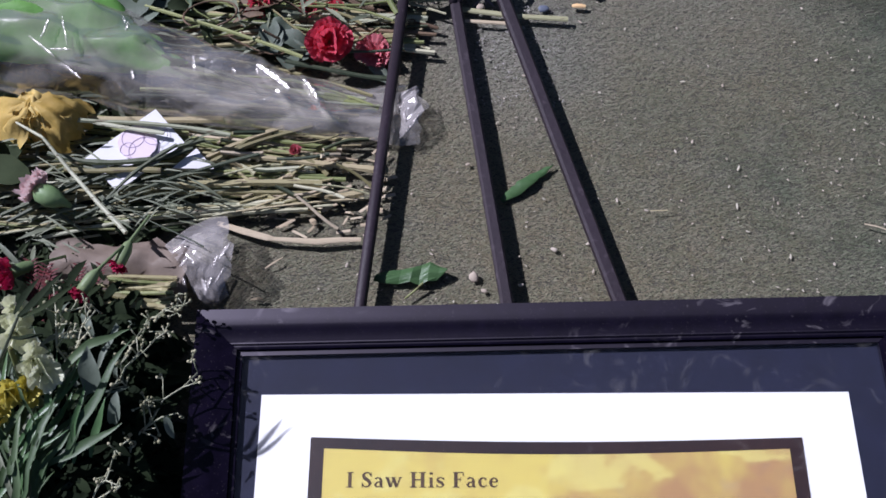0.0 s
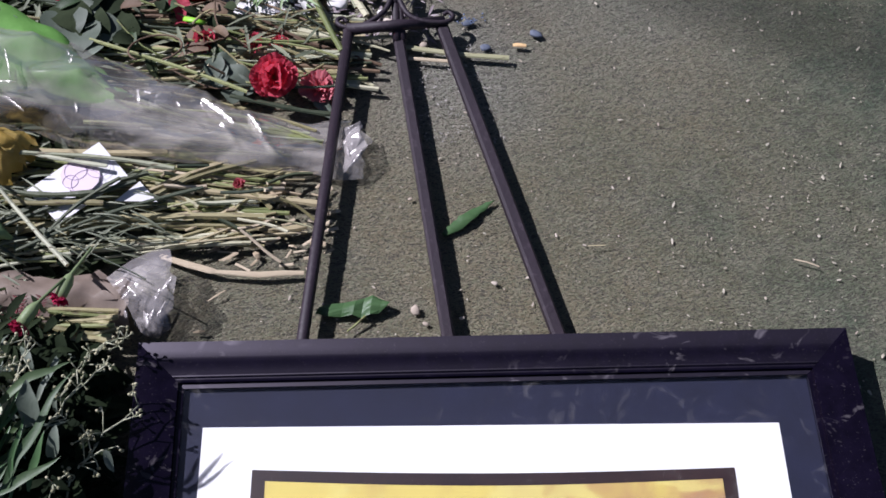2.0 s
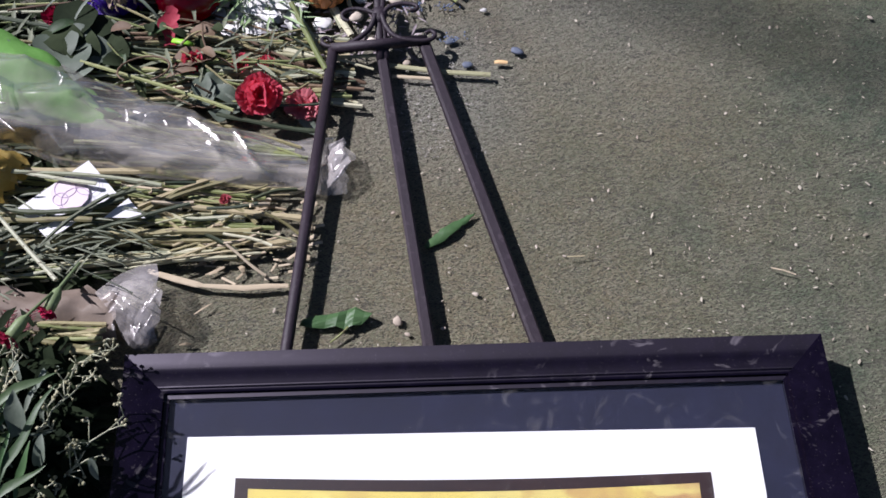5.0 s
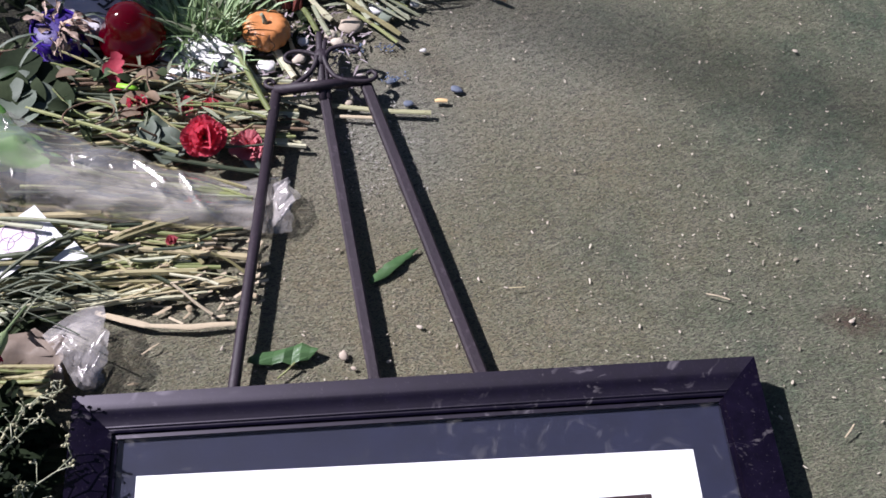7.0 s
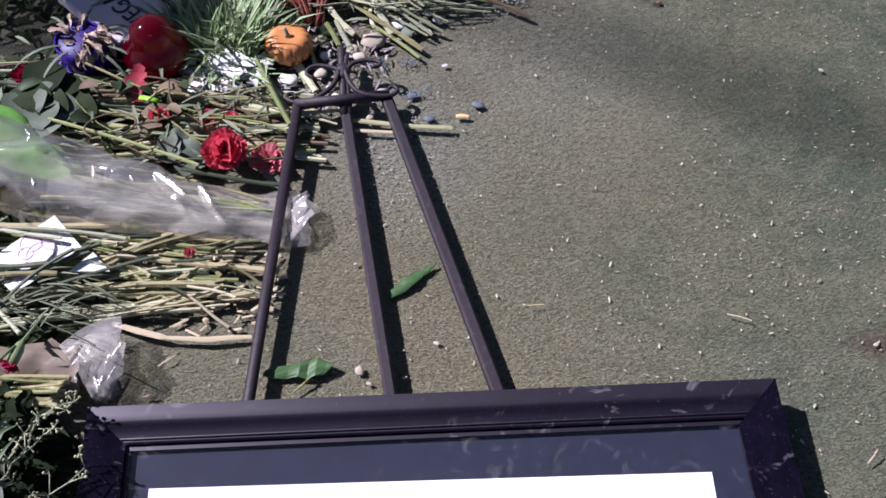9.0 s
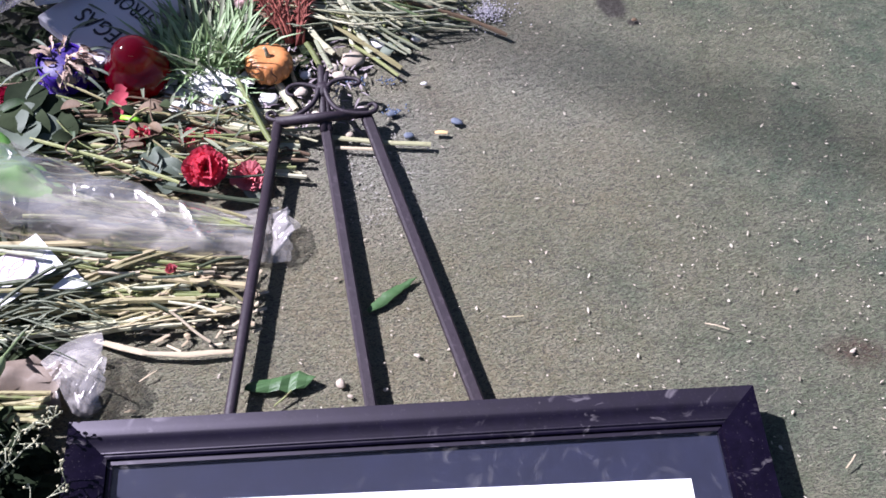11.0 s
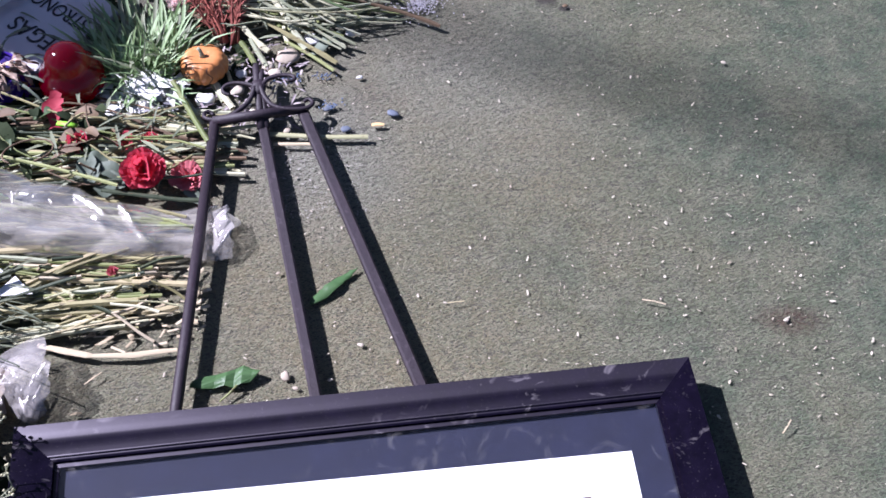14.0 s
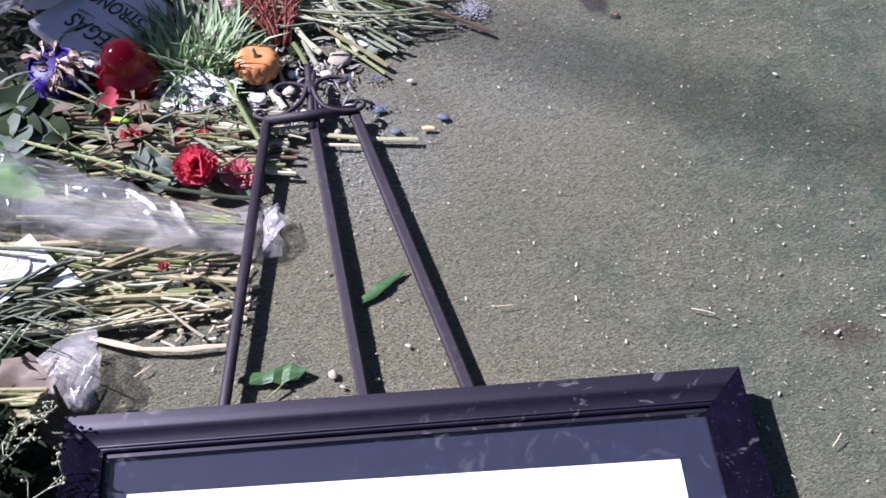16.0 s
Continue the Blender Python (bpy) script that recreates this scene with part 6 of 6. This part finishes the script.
for x, y, r0, h, lab in ((-0.165, 0.457, 0.0135, 0.0035, "round white petal on the ground"), (-0.124, 0.468, 0.009, 0.0035, "small white pebble under the easel scroll"),
                         (-0.056, 0.522, 0.016, 0.0045, "flat pinkish white stone on the turf"), (-0.023, 0.551, 0.013, 0.003, "crumpled white petal on the turf"), (0.088, 0.669, 0.0125, 0.0045, "rounded pale pink stone beside dry stems"),
                         (0.029, 0.559, 0.007, 0.004, "small white petal on the turf"), (-0.075, 0.495, 0.009, 0.0035, "pale pinkish chip beside the scroll"),
                         (-0.104, 0.428, 0.0075, 0.003, "small white stone between the scrolls"), (-0.112, 0.443, 0.006, 0.003, "small white petal between the scrolls"), (-0.062, 0.394, 0.0055, 0.003, "small white stone below the crossbar"), (-0.083, 0.508, 0.009, 0.0035, "pale pinkish chip behind the finial"), (-0.118, 0.497, 0.008, 0.003, "crumpled white petal behind the scroll")):
    bm = bmesh.new()
    pebble(bm, (x, y, 0.008 + h * 0.5), r0, r0 * 0.8, h, rng, 2, rng.uniform(-0.3, 0.3))
    solo("white_stone", bm, WHITE_BIT if "petal" in lab else STONE, lab, "stone")
bm = bmesh.new()
for k in range(420):
    a, d = rng.uniform(0, 6.3), rng.gauss(0, 0.6)
    pebble(bm, (0.128 + 0.034 * d * math.cos(a), 0.609 + 0.028 * d * math.sin(a), 0.006 + rng.uniform(0, 0.003)), 0.0013, 0.001, 0.0009, rng, 1)
solo("lavender_grains", bm, LAVENDER, "scattered heap of pale lavender grains on turf", "grains", kind="stuff")
bm = bmesh.new()
for k in range(80):
    c = rng.choice(((-0.05, 0.489), (-0.011, 0.488), (-0.008, 0.436), (-0.056, 0.484)))
    pebble(bm, (c[0] + rng.gauss(0, 0.008), c[1] + rng.gauss(0, 0.004), 0.007), 0.0014, 0.0011, 0.001, rng, 1)
solo("blue_crumbs", bm, BLUE, "blue plastic crumbs scattered by the easel top", "crumbs", kind="stuff")
bm = bmesh.new()
for k in range(190):
    p = V(rng.uniform(-0.17, -0.04), rng.uniform(0.4, 0.56), rng.uniform(0.006, 0.012))
    b = rng.uniform(0, 6.3)
    blade(bm, p, (math.cos(b), math.sin(b), rng.uniform(0, 0.4)), rng.uniform(0.006, 0.02), rng.uniform(0.0015, 0.004), 0.5, 0.4, 3)
solo("dry_petals", bm, plain("mauve_debris", (0.12, 0.09, 0.11), (0.5, 0.43, 0.44), 90, 0.7), "mauve and grey dried plant scraps", "petals", kind="stuff")

# ---- white carton with handwriting ----
carton = thing("white_carton", "white carton lying tilted with black handwriting upside down", "box")
r_ = V(-0.72, 0.66, 0.1).normalized()
n_ = V(0.22, -0.16, 0.96)
n_ = (n_ - r_ * n_.dot(r_)).normalized()
u_ = n_.cross(r_)
O = V(-0.378, 0.592, 0.034)
basis = Matrix((r_, u_, n_)).transposed().to_4x4()
place = Matrix.Translation(O) @ basis
bm = bmesh.new()
slab(bm, -0.06, 0.06, -0.085, 0.065, -0.018, 0.0)
bmesh.ops.bevel(bm, geom=bm.edges[:], offset=0.002, segments=1, affect="EDGES")
bmesh.ops.transform(bm, matrix=place, verts=bm.verts)
part("body", bm, CARTON, carton, smooth=False)
bm = bmesh.new()
lower = [bm.verts.new(p) for p in (V(-0.466, 0.594, 0.05), V(-0.436, 0.6, 0.049), V(-0.408, 0.619, 0.052), V(-0.392, 0.642, 0.052))]
upper_ = [bm.verts.new(p) for p in (V(-0.468, 0.599, 0.059), V(-0.446, 0.611, 0.06), V(-0.418, 0.632, 0.061), V(-0.394, 0.65, 0.057))]
for k in range(3):
    bm.faces.new((lower[k], lower[k + 1], upper_[k + 1], upper_[k]))
bmesh.ops.solidify(bm, geom=bm.faces[:], thickness=0.001)
part("flap", bm, PAPER, carton, "bent white flap", smooth=False)
lettering("handwriting", "VEGAS", 0.036, INK, place @ Matrix.Translation((-0.058, 0.006, 0.0008)) @ Matrix.Rotation(radians(3), 4, "Z") @ Matrix.Diagonal((0.8, 1, 1, 1)), carton, 0.0002)
lettering("handwriting", "STRONG", 0.031, INK, place @ Matrix.Translation((-0.05, -0.044, 0.0008)) @ Matrix.Rotation(radians(4), 4, "Z") @ Matrix.Diagonal((0.72, 1, 1, 1)), carton, 0.0002)

# ---- foliage beside the frame ----
def seeded_branch(label, way, seed, clusters):
    """A twig through the points of way with clusters of seed pods along its outer half."""
    r = random.Random(seed)
    holder = thing("seeded_eucalyptus", label, "foliage")
    a, b, c = (Vector(p) + V(0.003, -0.002, 0.008) for p in way)
    pts = [(a * (1 - s) + b * s) * (1 - s) + (b * (1 - s) + c * s) * s + V(r.uniform(-1, 1), r.uniform(-1, 1), r.uniform(-1, 1)) * 0.003 for s in (k / 8 for k in range(9))]
    bm = bmesh.new()
    tube(bm, pts, [0.0013 - 0.0006 * k / 8 for k in range(9)], 6)
    for k in range(clusters):
        p = pts[min(8, 3 + (k * 6) // clusters)]
        d = ((c - a).normalized() + V(r.uniform(-1.2, 1.2), r.uniform(-1.2, 1.2), r.uniform(-0.3, 0.8))).normalized()
        end = p + d * r.uniform(0.01, 0.022)
        tube(bm, [p, end], 0.0006, 5)
        pods = bmesh.new()
        for w in range(r.randint(2, 5)):
            e = end + V(r.uniform(-1, 1), r.uniform(-1, 1), r.uniform(-0.4, 1)) * 0.008
            tube(bm, [end, e], 0.0006, 4)
            s = r.uniform(0.0013, 0.0021)
            pebble(pods, e, s, s, s * 1.2, r, 1)
        tagged(part("seed_head", pods, SEED, holder, "pale green seed pods"), kind="stuff")
    part("twig", bm, STEM[3], holder)
    return holder


for k, (way, cl) in enumerate(((((-0.41, -0.186, 0.02), (-0.397, -0.116, 0.075), (-0.34, -0.072, 0.055)), 8), (((-0.47, -0.12, 0.05), (-0.445, -0.06, 0.105), (-0.43, -0.02, 0.1)), 8),
                               (((-0.435, -0.126, 0.05), (-0.406, -0.075, 0.092), (-0.376, -0.045, 0.076)), 8), (((-0.46, -0.1, 0.05), (-0.455, -0.05, 0.105), (-0.465, -0.02, 0.1)), 6),
                               (((-0.42, -0.05, 0.03), (-0.39, -0.01, 0.07), (-0.365, 0.0, 0.055)), 7), (((-0.43, -0.21, 0.05), (-0.415, -0.18, 0.08), (-0.4, -0.165, 0.075)), 4),
                               (((-0.406, -0.155, 0.03), (-0.391, -0.12, 0.07), (-0.357, -0.114, 0.066)), 5))):
    seeded_branch("seeded eucalyptus twig with pale pods beside the frame", way, 100 + k, cl)

# filler leaves, coloured almost black to stand for the shaded gap by the frame
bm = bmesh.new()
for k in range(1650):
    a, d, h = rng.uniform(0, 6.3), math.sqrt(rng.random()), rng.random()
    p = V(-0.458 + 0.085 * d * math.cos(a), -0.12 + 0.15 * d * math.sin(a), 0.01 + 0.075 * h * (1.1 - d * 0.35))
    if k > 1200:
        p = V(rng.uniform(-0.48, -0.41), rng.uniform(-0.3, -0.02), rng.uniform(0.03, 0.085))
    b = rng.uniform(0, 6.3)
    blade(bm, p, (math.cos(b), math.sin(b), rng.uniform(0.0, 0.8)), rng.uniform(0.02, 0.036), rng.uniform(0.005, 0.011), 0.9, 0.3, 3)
solo("dark_foliage", bm, SHADE_LEAF, "filler foliage coloured near black for the shade beside the picture frame", "foliage", kind="stuff")


def sprigs(label, material, count, box, seed):
    """A loose bush of small leaves, each its own."""
    r = random.Random(seed)
    holder = thing("leafy_sprig", label, "foliage")
    for k in range(count):
        p = V(r.uniform(box[0], box[1]), r.uniform(box[2], box[3]), r.uniform(box[4], box[5]))
        a = r.uniform(0.2, 2.4)
        bm = bmesh.new()
        blade(bm, p, (math.cos(a), math.sin(a), r.uniform(-0.1, 0.7)), r.uniform(0.025, 0.055), r.uniform(0.003, 0.0062), r.uniform(0.3, 1.6), 0.5, 7)
        for v in bm.verts:
            v.co += V(noise.noise(v.co * 45), noise.noise(v.co * 45 + V(7, 0, 0)), noise.noise(v.co * 45 + V(0, 9, 0))) * 0.007
        part("leaf", bm, material, holder)
    return holder


sprigs("fresh green narrow leaves beside the picture frame", LEAF_MID, 34, (-0.53, -0.43, -0.2, -0.06, 0.06, 0.1), 131)
sprigs("grey-green narrow leaves beside the picture frame", LEAF_GREY, 24, (-0.52, -0.4, -0.2, -0.02, 0.06, 0.095), 132)


def leaf_between(parent, a, b, width, material, arch=0.25):
    a, b = Vector(a), Vector(b)
    d = b - a
    bm = bmesh.new()
    blade(bm, a, d.normalized() + V(0, 0, arch), d.length * 1.04, width, arch * 2, 0.45, 9)
    for v in bm.verts:
        v.co += V(noise.noise(v.co * 40), noise.noise(v.co * 40 + V(7, 0, 0)), noise.noise(v.co * 40 + V(0, 9, 0))) * 0.005
    return part("leaf", bm, material, parent)


sprigs("tall fresh green leaves rising beside the picture frame", LEAF_MID, 12, (-0.51, -0.45, -0.2, -0.12, 0.09, 0.12), 133)
lily = thing("lily_foliage", "long narrow pale green leaves beside the frame", "foliage")
for a, b, w in (((-0.445, -0.165, 0.085), (-0.39, -0.064, 0.118), 0.013), ((-0.478, -0.19, 0.08), (-0.468, -0.125, 0.1), 0.009), ((-0.455, -0.165, 0.085), (-0.392, -0.128, 0.1), 0.010),
                ((-0.462, -0.085, 0.095), (-0.395, -0.045, 0.11), 0.012), ((-0.515, -0.105, 0.09), (-0.475, -0.158, 0.085), 0.01),
                ((-0.435, -0.16, 0.085), (-0.425, -0.1, 0.115), 0.008), ((-0.42, -0.155, 0.085), (-0.408, -0.11, 0.11), 0.008),
                ((-0.46, -0.14, 0.09), (-0.452, -0.07, 0.115), 0.009)):
    leaf_between(lily, Vector(a) + V(0.004, -0.003, 0.01), Vector(b) + V(0.004, -0.003, 0.01), w * 0.68, LILY if w > 0.0095 else LEAF)
fan = thing("lily_foliage", "fan of narrow pointed green leaves beside the frame", "foliage")
r = random.Random(77)
for k in range(26):
    a = V(-0.49 + r.uniform(-0.025, 0.03), -0.2 + r.uniform(-0.02, 0.03), 0.085 + r.uniform(-0.02, 0.01))
    b = V(r.uniform(-0.525, -0.415), r.uniform(-0.145, -0.06), r.uniform(0.095, 0.125))
    leaf_between(fan, a, b, r.uniform(0.0035, 0.0075), (LILY, LEAF, LEAF_MID, LEAF_SAGE)[k % 4], r.uniform(0.1, 0.5))
broad = thing("broad_foliage", "bluish grey broad leaves among the seeded twigs", "foliage")
for a, b, w in (((-0.425, -0.1, 0.09), (-0.428, -0.065, 0.11), 0.018), ((-0.405, -0.125, 0.08), (-0.4, -0.1, 0.1), 0.015), ((-0.36, -0.12, 0.085), (-0.352, -0.135, 0.075), 0.007)):
    leaf_between(broad, Vector(a) + V(0.007, -0.005, 0.016), Vector(b) + V(0.007, -0.005, 0.016), w, LEAF_GREY)
for k, (p, m) in enumerate((((-0.485, -0.055, 0.13), CREAM), ((-0.492, -0.035, 0.125), CREAM), ((-0.466, -0.08, 0.13), CREAM), ((-0.456, -0.093, 0.13), CREAM), ((-0.49, -0.105, 0.115), SNAP), ((-0.472, -0.103, 0.117), SNAP), ((-0.5, -0.12, 0.11), SNAP))):
    f = thing("snapdragon", ("lemon yellow" if m is SNAP else "pale cream-green") + " snapdragon bloom among leaves", "flower", p, "snapdragon blooms beside the frame")
    bm = bmesh.new()
    ruffle(bm, (0, 0, 0), 0.019 if m is CREAM else 0.016, rng, 12, 1.2, axis=V(0.5, -0.5, 0.6))
    part("petals", bm, m, f)
    bm = bmesh.new()
    tube(bm, [V(0, 0, 0.002), V(-0.01, -0.01, -0.02), V(-0.02, -0.03, -0.105)], [0.004, 0.0025, 0.0025], 7)
    part("stem", bm, STEM[0], f)
frond = thing("frond", "thin dark fern frond standing above the heap", "foliage")
bm = bmesh.new()
tube(bm, [V(-0.533, -0.112, 0.02), V(-0.503, -0.097, 0.12), V(-0.455, -0.070, 0.2)], [0.002, 0.0017, 0.0012], 6)
part("stalk", bm, STEM[4], frond)
for a, b, w in (((-0.455, -0.070, 0.2), (-0.423, -0.032, 0.206), 0.005), ((-0.453, -0.070, 0.2), (-0.408, -0.042, 0.203), 0.0045), ((-0.459, -0.068, 0.198), (-0.443, -0.037, 0.204), 0.0045), ((-0.473, -0.077, 0.17), (-0.439, -0.077, 0.18), 0.004)):
    leaf_between(frond, a, b, w, LEAF_DARK)

# ---- added out of view: a tall bouquet shading the carton, a pole shading the turf ----
# unseen bouquet, added so that its high crown throws shade on the carton
tall = thing("shade_bouquet", "unseen tall bouquet of dark red roses added to shade the carton", "bouquet", (-0.672, 0.745, 0))
r = random.Random(120)
for k in range(20):
    a, d = k * 2.4, 0.014 * math.sqrt(k)
    top = V(d * math.cos(a), d * math.sin(a), 0.4 + r.uniform(-0.03, 0.02))
    if k % 3 == 0:
        stem_part(tall, V(top.x * 0.3, top.y * 0.3, 0.004), top, 0.0022, r, STEM[0])
    bm = bmesh.new()
    ruffle(bm, top, 0.03, r, 26)
    part("rose_head", bm, CRIMSON, tall)
for k in range(240):
    bm = bmesh.new()
    a = r.uniform(0, 6.3)
    blade(bm, V(0.03 * math.cos(a), 0.03 * math.sin(a), r.uniform(0.35, 0.39)), V(math.cos(a), math.sin(a), 0.5), r.uniform(0.04, 0.06), r.uniform(0.02, 0.035), 0.9, 0.3, 5)
    part("leaf", bm, LEAF_DARK, tall)
hazy = thing("wrapped_bouquet", "bouquet in hazy lavender film lying against the white carton", "bouquet")
sleeve(hazy, "film_sleeve", FILM_C, [V(-0.62, 0.59, 0.03), V(-0.54, 0.615, 0.035), V(-0.46, 0.648, 0.04), V(-0.385, 0.69, 0.035)], [0.1, 0.1, 0.09, 0.05], [0.07, 0.07, 0.05, 0.025], 17, 0.012, 80, 120, creased=20)
stems(hazy, 8, (-0.6, -0.54, 0.58, 0.64), (-0.42, -0.38, 0.67, 0.7), (0.05, 0.075), (0.002, 0.0035), [STEM[0], STEM[3]], 52)
# unseen pole, made up to cast the soft dark band across the turf
post = thing("shadow_pole", "unseen slim grey pole added to cast a soft band on the turf", "lamp post", (-10.08, 5.33, 0))
bm = bmesh.new()
lathe(bm, [(0.16, 0.0), (0.16, 0.02), (0.07, 0.03), (0.034, 6.0), (0.021, 12.0), (0.018, 17.0)], 20)
part("pole", bm, CONCRETE, post)
bm = bmesh.new()
lathe(bm, [(0.03, 17.0), (0.14, 17.05), (0.16, 17.18), (0.05, 17.26)], 20)
part("lamp_head", bm, CONCRETE, post)
